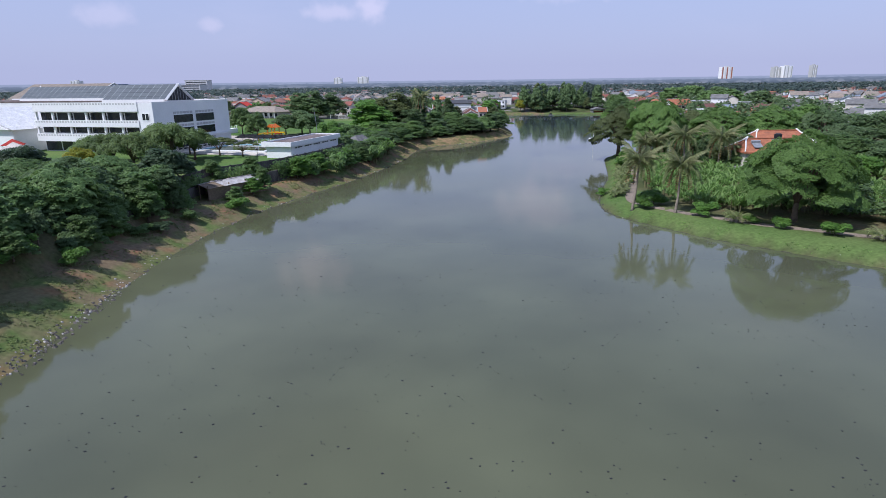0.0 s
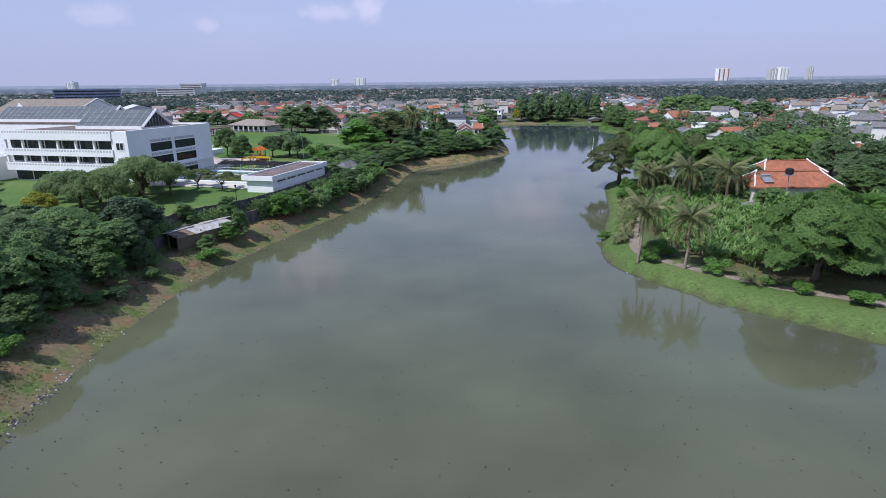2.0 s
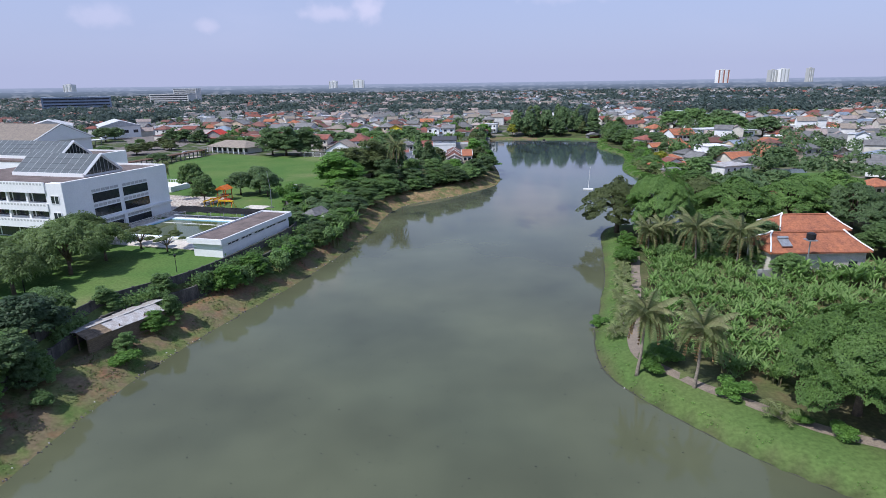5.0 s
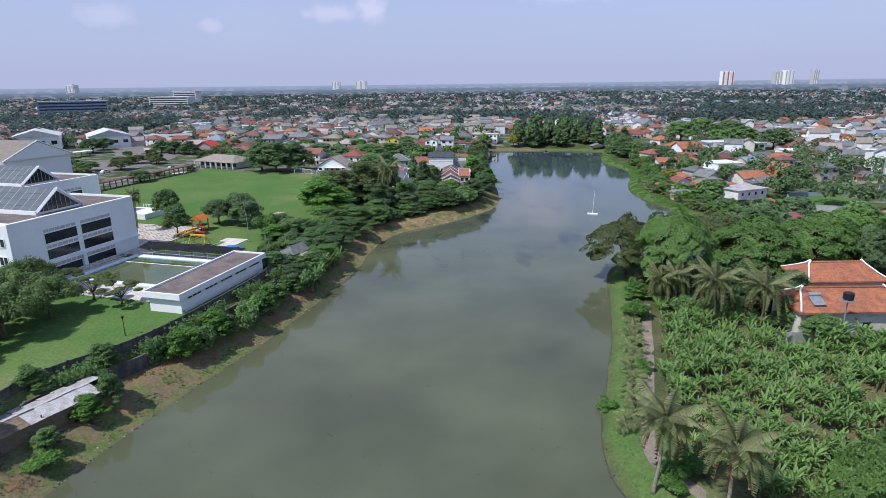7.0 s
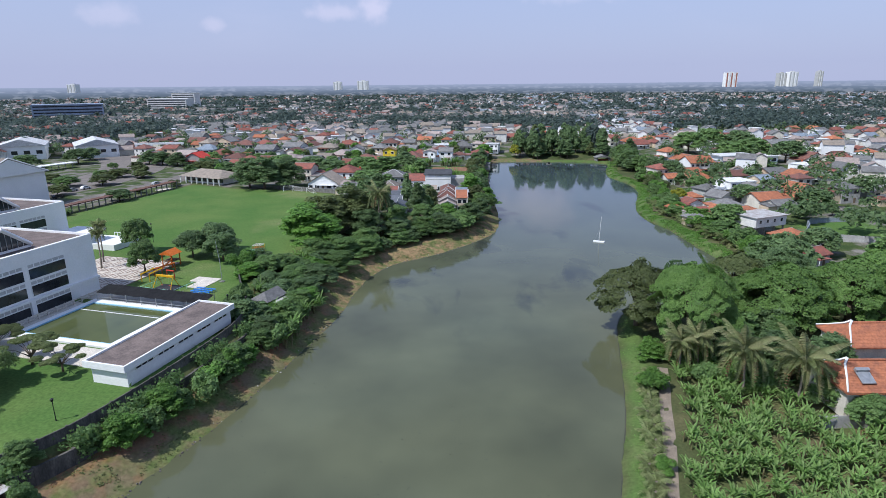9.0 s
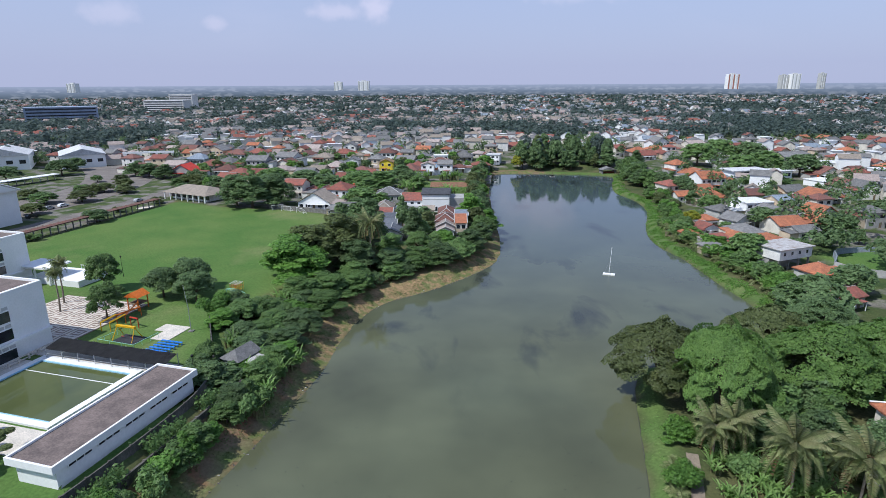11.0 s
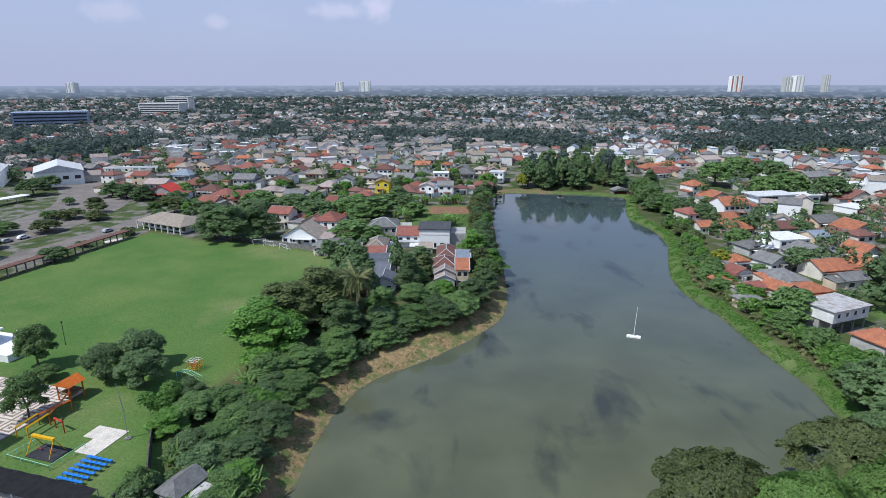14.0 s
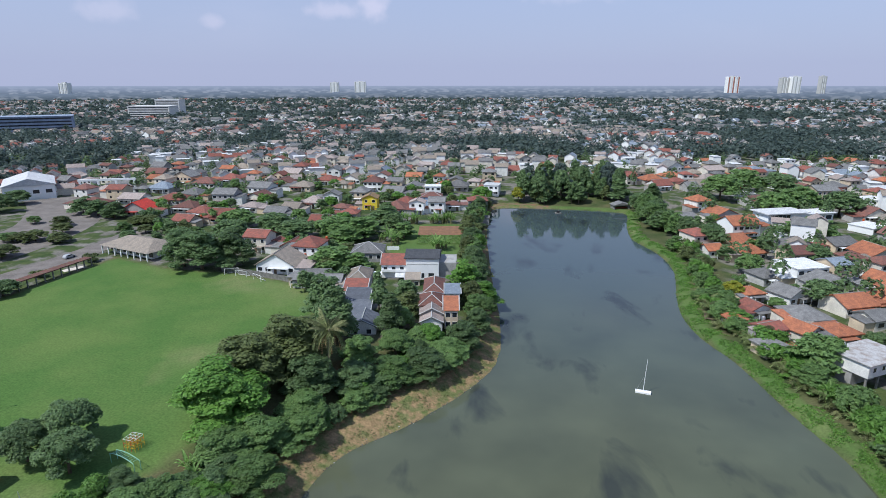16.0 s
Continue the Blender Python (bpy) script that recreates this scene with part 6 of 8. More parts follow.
# ---- far town: houses and trees past counting ----
def far_houses(name, seed, y0, y1, count, size, label, gaps=False):
    rs = np.random.default_rng(seed)
    verts, mats_ = [], []
    kinds = ["r", "o", "m", "g", "t", "p", "b", "w"]
    slots = [ROOF[k] for k in kinds] + [WALLS[0], WALLS[1], WHITE]
    made, tries = 0, 0
    while made < count and tries < count * 30:
        tries += 1
        y = y0 + (y1 - y0) * rs.random() ** 1.3
        x = rs.uniform(-1, 1) * (0.82 * (y - 20) + 40) + 10
        if noise.noise(Vector((x * 0.011, y * 0.008, 3.3))) < (-0.12 if gaps else -0.05):
            continue
        if gaps:            # between the single houses only
            if not (x > np.interp(y, [200, 260, 340, 400, 470], [140, 130, 146, 156, 190]) or y > 480 or (x < -150 and y > 450)) or (160 < x < 222 and 395 < y < 465) or (122 < x < 150 and 222 < y < 262):
                continue
            if min((x - a_) ** 2 + (y - b_) ** 2 for a_, b_ in taken) < 9.0 ** 2:
                continue
            taken.append((x, y))
        elif y < 600 and -260 < x < 430:
            continue
        w, d, h = size * rs.uniform(0.7, 1.3), size * rs.uniform(0.6, 1.0), rs.choice((3.2, 3.2, 6.2, 6.5)) * rs.uniform(0.9, 1.15)
        a = 0.3 * noise.noise(Vector((x * 0.003, y * 0.003, 8))) * 4 + rs.choice((0, math.pi / 2)) + rs.normal(0, 0.06)
        grp = noise.noise(Vector((x * 0.004, y * 0.004, 1.7)))
        if x > 60 and grp > -0.1:
            k = rs.choice([3, 5, 7, 6, 3, 7, 0])
        elif -60 < x < 260 and y < 900:
            k = rs.choice([3, 4, 4, 5, 3])
        elif grp > 0.05:
            k = rs.choice([0, 2, 5, 2, 5, 3, 7])
        else:
            k = rs.choice([3, 0, 3, 4, 7, 5, 7])
        if y > 800 and k in (0, 1, 2) and rs.random() < 0.45:
            k = 7
        wall = 8 + int(rs.integers(0, 3))
        ca, sa = math.cos(a), math.sin(a)
        z0 = 5.0

        def P(px, py, pz):
            return (x + px * ca - py * sa, y + px * sa + py * ca, z0 + pz)
        e = 0.5
        rise = 0.0 if k == 7 else 0.3 * d
        c = [(-w / 2, -d / 2), (w / 2, -d / 2), (w / 2, d / 2), (-w / 2, d / 2)]
        for i in range(4):
            p, q = c[i], c[(i + 1) % 4]
            verts += [P(*p, -1), P(*q, -1), P(*q, h), P(*p, h)]
            mats_.append(wall)
        W, D = w / 2 + e, d / 2 + e
        for sgn in (-1, 1):
            verts += [P(-W * sgn, D * sgn, h), P(W * sgn, D * sgn, h), P(W * sgn, 0, h + rise + 0.2), P(-W * sgn, 0, h + rise + 0.2)]
            verts += [P(w / 2 * sgn, -d / 2, h), P(w / 2 * sgn, d / 2, h), P(w / 2 * sgn, 0.05, h + rise), P(w / 2 * sgn, -0.05, h + rise)]
            mats_ += [k, wall]
        made += 1
    me = quads_mesh(name, verts, None)
    for m in slots:
        me.materials.append(m)
    me.polygons.foreach_set("material_index", np.array(mats_, dtype=np.int32))
    tagged(new(name, me), label, "houses", kind="stuff")


def far_trees(name, seed, y0, y1, count, leaf, cards, card, label, gaps=False):
    rs = np.random.default_rng(seed)
    pts, n = [], 0
    while n < count:
        y = y0 + (y1 - y0) * rs.random() ** 1.2
        x = rs.uniform(-1, 1) * (0.82 * (y - 20) + 60) + 10
        if gaps:
            if not (x > np.interp(y, [200, 260, 340, 400, 470], [126, 122, 126, 140, 150]) or y > 475 or (x < -90 and y > 440)) or min((x - a_) ** 2 + (y - b_) ** 2 for a_, b_ in taken) < 5.5 ** 2:
                continue
            pts.append((x, y, rs.uniform(4, 8.5), rs.uniform(2.2, 4.6)))
            n += 1
            continue
        elif y < 600 and -260 < x < 430:
            continue
        if noise.noise(Vector((x * 0.011, y * 0.008, 3.3))) > 0.05 and rs.random() < 0.6:
            continue
        pts.append((x, y, rs.uniform(5, 13), rs.uniform(3.5, 7.5)))
        n += 1
    pts = np.array(pts)
    d = rs.normal(0, 1, (count, cards, 3))
    d /= np.linalg.norm(d, axis=2, keepdims=True)
    d[..., 2] = np.abs(d[..., 2])
    lump = 1 + 0.3 * np.sin(d[..., 0] * 5 + pts[:, None, 0]) * np.cos(d[..., 1] * 4 + pts[:, None, 1])
    c = np.stack([pts[:, None, 0] + d[..., 0] * pts[:, None, 3] * lump, pts[:, None, 1] + d[..., 1] * pts[:, None, 3] * lump, 5 + pts[:, None, 2] * (0.35 + 0.65 * d[..., 2] * lump)], -1)
    v = leaf_cards(c.reshape(-1, 3), d.reshape(-1, 3) + (0, 0, 0.4), card, rs, 0.9, 0.35)
    tagged(new(name, quads_mesh(name, v, LEAF[leaf], per=3)), label, "trees", kind="stuff")


far_houses("town_houses", 8, 215, 640, 400, 8.5, "small crowded tiled-roof houses filling the town blocks", True)
far_houses("distant_houses", 1, 300, 950, 2400, 9.0, "dense tiled-roof houses of the town beyond the lake")
far_houses("remote_houses", 2, 800, 2680, 6000, 12, "countless small roofs towards the horizon")
far_trees("town_trees", 6, 205, 640, 560, "dark", 120, 0.68, "leafy trees crowded between the town houses", True)
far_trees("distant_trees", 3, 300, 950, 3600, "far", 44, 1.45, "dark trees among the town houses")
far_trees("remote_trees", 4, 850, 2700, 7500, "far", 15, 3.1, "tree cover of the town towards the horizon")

# far-plain bands, one behind the other, with haze painted in as glowing colour
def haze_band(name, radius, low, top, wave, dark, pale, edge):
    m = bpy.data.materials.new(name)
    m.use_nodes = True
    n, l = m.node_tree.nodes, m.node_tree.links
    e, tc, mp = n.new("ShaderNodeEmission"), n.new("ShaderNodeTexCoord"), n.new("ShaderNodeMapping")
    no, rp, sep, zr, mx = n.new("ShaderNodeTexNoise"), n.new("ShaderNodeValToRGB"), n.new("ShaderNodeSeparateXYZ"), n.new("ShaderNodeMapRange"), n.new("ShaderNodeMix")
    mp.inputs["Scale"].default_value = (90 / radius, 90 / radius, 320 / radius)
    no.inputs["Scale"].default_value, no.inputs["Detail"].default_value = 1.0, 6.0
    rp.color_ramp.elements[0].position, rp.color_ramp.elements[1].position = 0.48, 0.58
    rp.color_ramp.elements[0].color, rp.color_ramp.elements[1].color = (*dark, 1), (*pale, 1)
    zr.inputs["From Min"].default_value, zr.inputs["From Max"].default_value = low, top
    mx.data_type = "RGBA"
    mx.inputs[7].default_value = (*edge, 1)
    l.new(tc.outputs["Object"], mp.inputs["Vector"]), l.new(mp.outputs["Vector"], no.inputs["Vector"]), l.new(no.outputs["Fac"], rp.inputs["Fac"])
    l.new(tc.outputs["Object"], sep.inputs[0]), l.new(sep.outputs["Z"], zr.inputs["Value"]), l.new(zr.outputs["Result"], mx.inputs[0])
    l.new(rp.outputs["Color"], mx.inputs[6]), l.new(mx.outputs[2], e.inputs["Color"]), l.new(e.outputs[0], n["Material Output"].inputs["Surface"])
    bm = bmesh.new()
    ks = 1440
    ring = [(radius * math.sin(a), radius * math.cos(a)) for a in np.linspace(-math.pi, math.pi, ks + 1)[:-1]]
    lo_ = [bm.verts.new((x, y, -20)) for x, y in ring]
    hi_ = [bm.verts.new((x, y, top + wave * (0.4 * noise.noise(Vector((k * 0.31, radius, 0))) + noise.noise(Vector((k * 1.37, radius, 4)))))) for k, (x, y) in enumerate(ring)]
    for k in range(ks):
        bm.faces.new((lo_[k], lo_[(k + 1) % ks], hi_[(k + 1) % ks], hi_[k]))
    tagged(part("backdrop", bm, m), "glowing band painted as hazy blue far plain near the horizon", "backdrop", kind="structure")


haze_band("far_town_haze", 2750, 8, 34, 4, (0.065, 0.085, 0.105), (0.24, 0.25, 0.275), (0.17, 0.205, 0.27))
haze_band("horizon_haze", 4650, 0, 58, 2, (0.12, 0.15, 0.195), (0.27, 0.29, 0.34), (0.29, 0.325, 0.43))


# ---- campus details ----
BROWN_PAVE = mat("brown_pavers", (0.27, 0.2, 0.165), (0.21, 0.155, 0.13), rough=0.9, scale=1.5)
PALE_PAVE = mat("pale_pavers", (0.62, 0.56, 0.48), (0.5, 0.46, 0.4), rough=0.9, scale=1.5)
plaza = tagged(part("paved_plaza", boxes((-60, -36.5, 29.5, 56, 4.9, 5.62)), BROWN_PAVE), "brown paved plaza with pale square patterns beside the school", "plaza", kind="structure")
plaza.matrix_world = CAMPUS
for i in range(6):
    for j in range(7):
        cx, cy = -58 + i * 3.9, 31.5 + j * 3.75
        bm = bmesh.new()
        for r, t in ((1.75, 0.55), (0.75, 0.4)):
            for a, b, c, d in ((-r, r, -r, -r + t), (-r, r, r - t, r), (-r, -r + t, -r + t, r - t), (r - t, r, -r + t, r - t)):
                box(bm, cx + a, cx + b, cy + c, cy + d, 5.55, 5.636)
        part("paving_square", bm, PALE_PAVE, plaza)
deck = tagged(part("pool_deck", boxes((-39.75, -7.3, 29.0, 32.5, 5.0, 5.66), (-39.75, -35.6, 4, 26.8, 5.0, 5.62), (-35.5, -7.3, 4.0, 9.8, 5.0, 5.62)), PALE_PAVE), "pale concrete pool surround", "pool deck", kind="structure")
deck.matrix_world = CAMPUS
# low concrete frames between school and pool
for k in range(15):
    y = 4 + k * 1.95
    t = campus_thing("fence_panel", -37.4, y, "low pale concrete lattice panel beside the pool", "fence", "lattice panels by the pool", z=5.6)
    part("post", boxes((-0.14, 0.14, -0.14, 0.14, 0, 1.1)), PALE_PAVE, t)
    part("rail", boxes((-0.08, 0.08, 0.14, 1.81, 0.85, 1.05)), PALE_PAVE, t)
    part("rail", boxes((-0.08, 0.08, 0.14, 1.81, 0.3, 0.45)), PALE_PAVE, t)
# shade net over the spectators' strip
net = campus_thing("shade_canopy", 0, 0, "long black shade net on steel posts beside the pool", "canopy")
bm = bmesh.new()
nn = 26
top = [[bm.verts.new((-34.5 + 26 * i / nn, 28.4 + 3.6 * j, 2.0 + 0.7 * j - 0.12 * math.sin(math.pi * (i % 4) / 4))) for j in (0, 0.5, 1)] for i in range(nn + 1)]
for a, b in zip(top, top[1:]):
    for j in (0, 1):
        bm.faces.new((a[j], b[j], b[j + 1], a[j + 1]))
bmesh.ops.solidify(bm, geom=bm.faces[:], thickness=0.03)
part("net", bm, DARKCLOTH, net)
for k in range(8):
    x = -34.4 + k * 3.7
    part("post", rod(bmesh.new(), (x, 28.4, 0), (x, 28.4, 2.05), 0.07), STEEL, net)
    part("post", rod(bmesh.new(), (x, 32.0, 0), (x, 32.0, 2.75), 0.07), STEEL, net)
part("rail", rod(bmesh.new(), (-34.4, 28.3, 1.1), (-8.5, 28.3, 1.1), 0.04), STEEL, net)
# bleacher frames
BLUE = paint("blue_gloss_paint", (0.03, 0.2, 0.65))
for i in range(6):
    for j in range(5):
        t = campus_thing("bench", -18.8 + j * 0.95, 34.2 + i * 1.05, "blue painted steel bench standing on the lawn", "bench", "blue benches", turn=4)
        part("seat", boxes((0, 0.86, 0, 0.45, 0.55, 0.62)), BLUE, t)
        bm = bmesh.new()
        for x in (0.05, 0.81):
            rod(bm, (x, 0.03, 0), (x, 0.03, 0.55), 0.035, 5), rod(bm, (x, 0.42, 0), (x, 0.42, 0.55), 0.035, 5)
        part("leg_frame", bm, BLUE, t)
# playground slab, swing and climbing tower
t = tagged(part("concrete_slab", boxes((-24.5, -18.3, 44.2, 47.5, 5.2, 5.6), (-22.3, -18.3, 40.5, 44.2, 5.2, 5.6)), PALE_PAVE), "L-shaped pale concrete slab in the lawn", "slab", kind="structure")
t.matrix_world = CAMPUS
MINT = paint("mint_paint", (0.3, 0.58, 0.45))
YEL, ORA, RED = paint("yellow_paint", (0.72, 0.4, 0.01)), paint("orange_paint", (0.6, 0.15, 0.02)), paint("red_paint", (0.45, 0.04, 0.02))
RUBBER = mat("rubber_mat", (0.03, 0.03, 0.034), (0.045, 0.045, 0.05), rough=0.95, scale=0.8)
sw = campus_thing("swing_set", -26.5, 39.2, "yellow steel swing frame over a black rubber mat", "swing")
part("mat", boxes((-2.2, 3.2, -1.8, 1.8, -0.05, 0.12)), RUBBER, sw, "black rubber mat")
part("beam", boxes((-2.2, 2.2, -0.25, 0.25, 2.6, 2.95)), YEL, sw)
for sx in (-2.1, 2.1):
    for sy in (-1, 1):
        part("leg", rod(bmesh.new(), (sx, 0, 2.7), (sx * 1.1, sy * 1.5, 0), 0.08), YEL, sw)
for sx in (-1.1, 1.1):
    bm = bmesh.new()
    rod(bm, (sx - 0.25, 0, 2.6), (sx - 0.25, 0, 0.6), 0.02, 4), rod(bm, (sx + 0.25, 0, 2.6), (sx + 0.25, 0, 0.6), 0.02, 4)
    part("chain", bm, STEEL, sw)
    part("seat", boxes((sx - 0.3, sx + 0.3, -0.12, 0.12, 0.55, 0.6)), RED, sw)
sf = campus_thing("swing_fence", -26.5, 39.2, "low mint-green tubular rail fence round the swing", "fence")
for x0, y0, x1, y1 in ((-4.2, -3.0, 4.6, -3.4), (4.6, -3.4, 5.0, 2.6), (-4.2, -3.0, -3.6, 1.2)):
    part("rail", rod(bmesh.new(), (x0, y0, 0.9), (x1, y1, 0.9), 0.05, 5), MINT, sf)
    for k in range(4):
        part("post", rod(bmesh.new(), (x0 + (x1 - x0) * k / 3, y0 + (y1 - y0) * k / 3, 0), (x0 + (x1 - x0) * k / 3, y0 + (y1 - y0) * k / 3, 0.9), 0.05, 5), MINT, sf)
cl = campus_thing("climbing_frame", -33.5, 46.5, "yellow and orange wooden climbing frame with a roofed tower", "climbing frame")
for k, (x0, y0, x1, y1, m_) in enumerate(((-1.2, -5.5, -1.2, -1.5, YEL), (0.6, -5.0, 0.6, -1.0, YEL), (-1.2, -1.5, 0.4, 3.5, ORA), (2.4, -1.5, 5.0, -2.2, RED), (0.6, -1.0, -2.2, 5.5, ORA))):
    part("beam", tube(bmesh.new(), [(x0, y0, 1.9), (x1, y1, 2.1)], [0.2, 0.2], 4), m_, cl)
    for x, y in ((x0, y0), (x1, y1)):
        part("post", rod(bmesh.new(), (x, y, 0), (x, y, 1.95), 0.1), m_, cl)
part("platform", boxes((-5, -2, 5.5, 8.5, 1.4, 1.6)), WOOD, cl)
for x, y in ((-4.9, 5.6), (-2.1, 5.6), (-4.9, 8.4), (-2.1, 8.4)):
    part("post", boxes((x - 0.1, x + 0.1, y - 0.1, y + 0.1, 0, 3.2)), ORA, cl)
part("tower_roof", prism(bmesh.new(), [(-5.4, 3.2), (-1.6, 3.2), (-3.5, 4.3)], 5.1, 8.9), ORA, cl, "orange pitched roof")
# cube gym and ladder
cg = thing("jungle_gym", pose(-39.8, 206.5, 5.5, 0, 0, -15), "small red and yellow tubular cube climbing frame on the lawn", "climbing frame")
for i in range(4):
    for j in range(4):
        part("upright", rod(bmesh.new(), (i * 0.75, j * 0.75, 0), (i * 0.75, j * 0.75, 2.3), 0.035, 5), (RED, YEL)[i % 2], cg)
for k in range(3):
    for i in range(4):
        part("bar", rod(bmesh.new(), (i * 0.75, 0, 0.75 * (k + 1)), (i * 0.75, 2.25, 0.75 * (k + 1)), 0.03, 5), (YEL, RED, WHITE)[k], cg)
        part("bar", rod(bmesh.new(), (0, i * 0.75, 0.75 * (k + 1)), (2.25, i * 0.75, 0.75 * (k + 1)), 0.03, 5), (YEL, RED, WHITE)[k], cg)
ld = thing("monkey_bars", pose(-40.3, 203.3, 5.5, 0, 0, -28), "mint-green arched monkey bars on the lawn", "climbing frame")
arc = [(x, 1.75 + 0.45 * math.sin(math.pi * x / 6.2)) for x in np.linspace(0, 6.2, 13)]
for y in (0, 1.1):
    part("side_rail", tube(bmesh.new(), [(x, y, z) for x, z in arc], [0.05] * 13, 5), MINT, ld)
    for x in (0, 6.2):
        part("post", rod(bmesh.new(), (x, y, 0), (x, y, 1.75), 0.05), MINT, ld)
for x, z in arc[1:-1]:
    part("rung", rod(bmesh.new(), (x, 0, z), (x, 1.1, z), 0.03, 5), MINT, ld)


def lamp_post(x, y, z, h, label="black garden lamp post with a small lantern on the lawn"):
    t = thing("lamp_post", pose(x, y, z), label, "lamp post")
    part("pole", tube(bmesh.new(), [(0, 0, 0), (0, 0, h * 0.3), (0, 0, h)], [0.09, 0.06, 0.05], 8), BLACK, t)
    part("lantern", tube(bmesh.new(), [(0, 0, h), (0, 0, h + 0.35), (0, 0, h + 0.5)], [0.14, 0.24, 0.05], 8), BLACK, t)


for x, y, h in ((-40.5, 126.5, 2.9), (-31.6, 166, 2.9), (-72.5, 219, 5.2), (-61, 117, 2.8)):
    lamp_post(x, y, 5.5, h)
t = thing("flag_pole", pose(-39.5, 183.5, 5.5), "thin tall grey steel pole standing on the lawn", "pole")
part("pole", tube(bmesh.new(), [(0, 0, 0), (0, 0, 5), (-0.5, 0, 10)], [0.09, 0.07, 0.04], 6), STEEL, t)
part("base", boxes((-0.5, 0.5, -0.5, 0.5, -0.1, 0.15)), CONC, t)
for x, y, h in ((-73.2, 194.2, 10.0), (-75.8, 199.6, 10.5)):
    palm(x, y, h, 1.9, seed=int(-x), lean=(0.2, 0.1), label="slender feather palm with a thin bare trunk on the plaza", dry=False)
# white terrace with railing at the edge of the field
tr = campus_thing("terrace", -70, 61, "white concrete terrace with stairs and railing beside the school", "terrace")
part("platform", boxes((-8, 8, 0, 9, 0, 1.6)), WHITE, tr)
part("canopy", boxes((-10, 0, -1, 6, 4.2, 4.6)), WHITE, tr)
for x in (-9.5, -5, -0.5):
    part("column", boxes((x - 0.2, x + 0.2, -0.6, -0.2, 0, 4.2)), WHITE, tr)
for k in range(9):
    part("rail_post", boxes((-0.3 + k, -0.2 + k, 8.8, 8.9, 1.6, 2.6)), WHITE, tr)
part("rail", boxes((-0.4, 8, 8.78, 8.92, 2.6, 2.7)), WHITE, tr)
# hall with a gabled wall at the far west, white pyramid rooflight, gazebos
hl_ = campus_thing("school_hall", -93.2, -1, "pale grey gabled school hall with a sloping roof", "school building")
part("body", boxes((-16, 12, 0, 22, 0, 6.0)), WHITE, hl_)
part("roof", prism(bmesh.new(), [(-17, 6.0), (13, 6.0), (-2, 11.5)], -0.6, 22.6), ROOF["w"], hl_)
part("gable", prism(bmesh.new(), [(-15.6, 6.0), (11.6, 6.0), (-2, 11.0)], -0.9, -0.62), WHITE, hl_)
rw = campus_thing("school_wing", -152, 73, "white flat-roofed rear wing of the school", "school building")
part("body", boxes((-30, 14, -9.8, 9.8, 0, 10.4)), WHITE, rw)
part("parapet", boxes((-30, 14, -10, -9.6, 10.4, 11.2), (13.6, 14, -9.6, 9.6, 10.4, 11.2)), WHITE, rw)
for k in range(7):
    part("window", boxes((14.0, 14.08, -8.6 + k * 2.5, -6.9 + k * 2.5, 6.4, 8.6)), GLASS, rw)
bn = campus_thing("gymnasium", -158, 99, "large gymnasium with a broad tan metal roof", "school building")
part("body", boxes((-30, 14, -14, 14, 0, 12.2)), WHITE, bn)
part("roof", prism(bmesh.new(), [(-15, 12.2), (15, 12.2), (0, 18.7)], -14.8, 30.8), ROOF["t"], bn, "broad tan sheet roof").matrix_local = pose(0, 0, 0, 0, 0, 90)
part("gable", prism(bmesh.new(), [(-14.4, 12.2), (14.4, 12.2), (0, 18.3)], -14.95, -14.82), WHITE, bn).matrix_local = pose(0, 0, 0, 0, 0, 90)
part("gable_rim", tube(bmesh.new(), [(14.9, -15, 12.3), (14.9, 0, 18.8), (14.9, 15, 12.3)], [0.25] * 3, 4), WHITE, bn)
py = campus_thing("pyramid_rooflight", -152.6, 71, "small white pyramid on the school roof", "rooflight", z=15.9)
bm = bmesh.new()
tube(bm, [(0, 0, 0), (0, 0, 7.4)], [6.5, 0.05], 4)
part("pyramid", bm, WHITE, py)
for gx_, gy_, m_, word in ((-77.5, -4.5, ROOF["R"], "red"), (-68.5, -11.5, PALE_PAVE, "cream")):
    g_ = campus_thing("gazebo", gx_, gy_, f"small open gazebo with a {word} pyramid roof in the school garden", "gazebo")
    for sx in (-1.6, 1.6):
        for sy in (-1.6, 1.6):
            part("post", boxes((sx - 0.1, sx + 0.1, sy - 0.1, sy + 0.1, 0, 2.5)), WHITE, g_)
    part("roof", tube(bmesh.new(), [(0, 0, 2.5), (0, 0, 4.0)], [3.6, 0.1], 4), m_, g_)

# ---- walls of the bank ----
def wall_run(name, points, z0, z1, thick, material, label, step=3.0):
    """A wall in panels with piers along a line."""
    t = tagged(new(name), label, "wall", kind="structure")
    pts = smooth_line(points, step)
    for a, b in zip(pts, pts[1:]):
        d = b - a
        ln, ang = np.hypot(*d), math.degrees(math.atan2(d[1], d[0]))
        o = part("panel", boxes((0.12, ln - 0.12, -thick / 2, thick / 2, z0, z1)), material, t)
        o.matrix_world = pose(a[0], a[1], 0, 0, 0, ang)
        o = part("pier", boxes((-0.14, 0.14, -thick / 2 - 0.06, thick / 2 + 0.06, z0, z1 + 0.12)), material, t)
        o.matrix_world = pose(a[0], a[1], 0, 0, 0, ang)
    return t


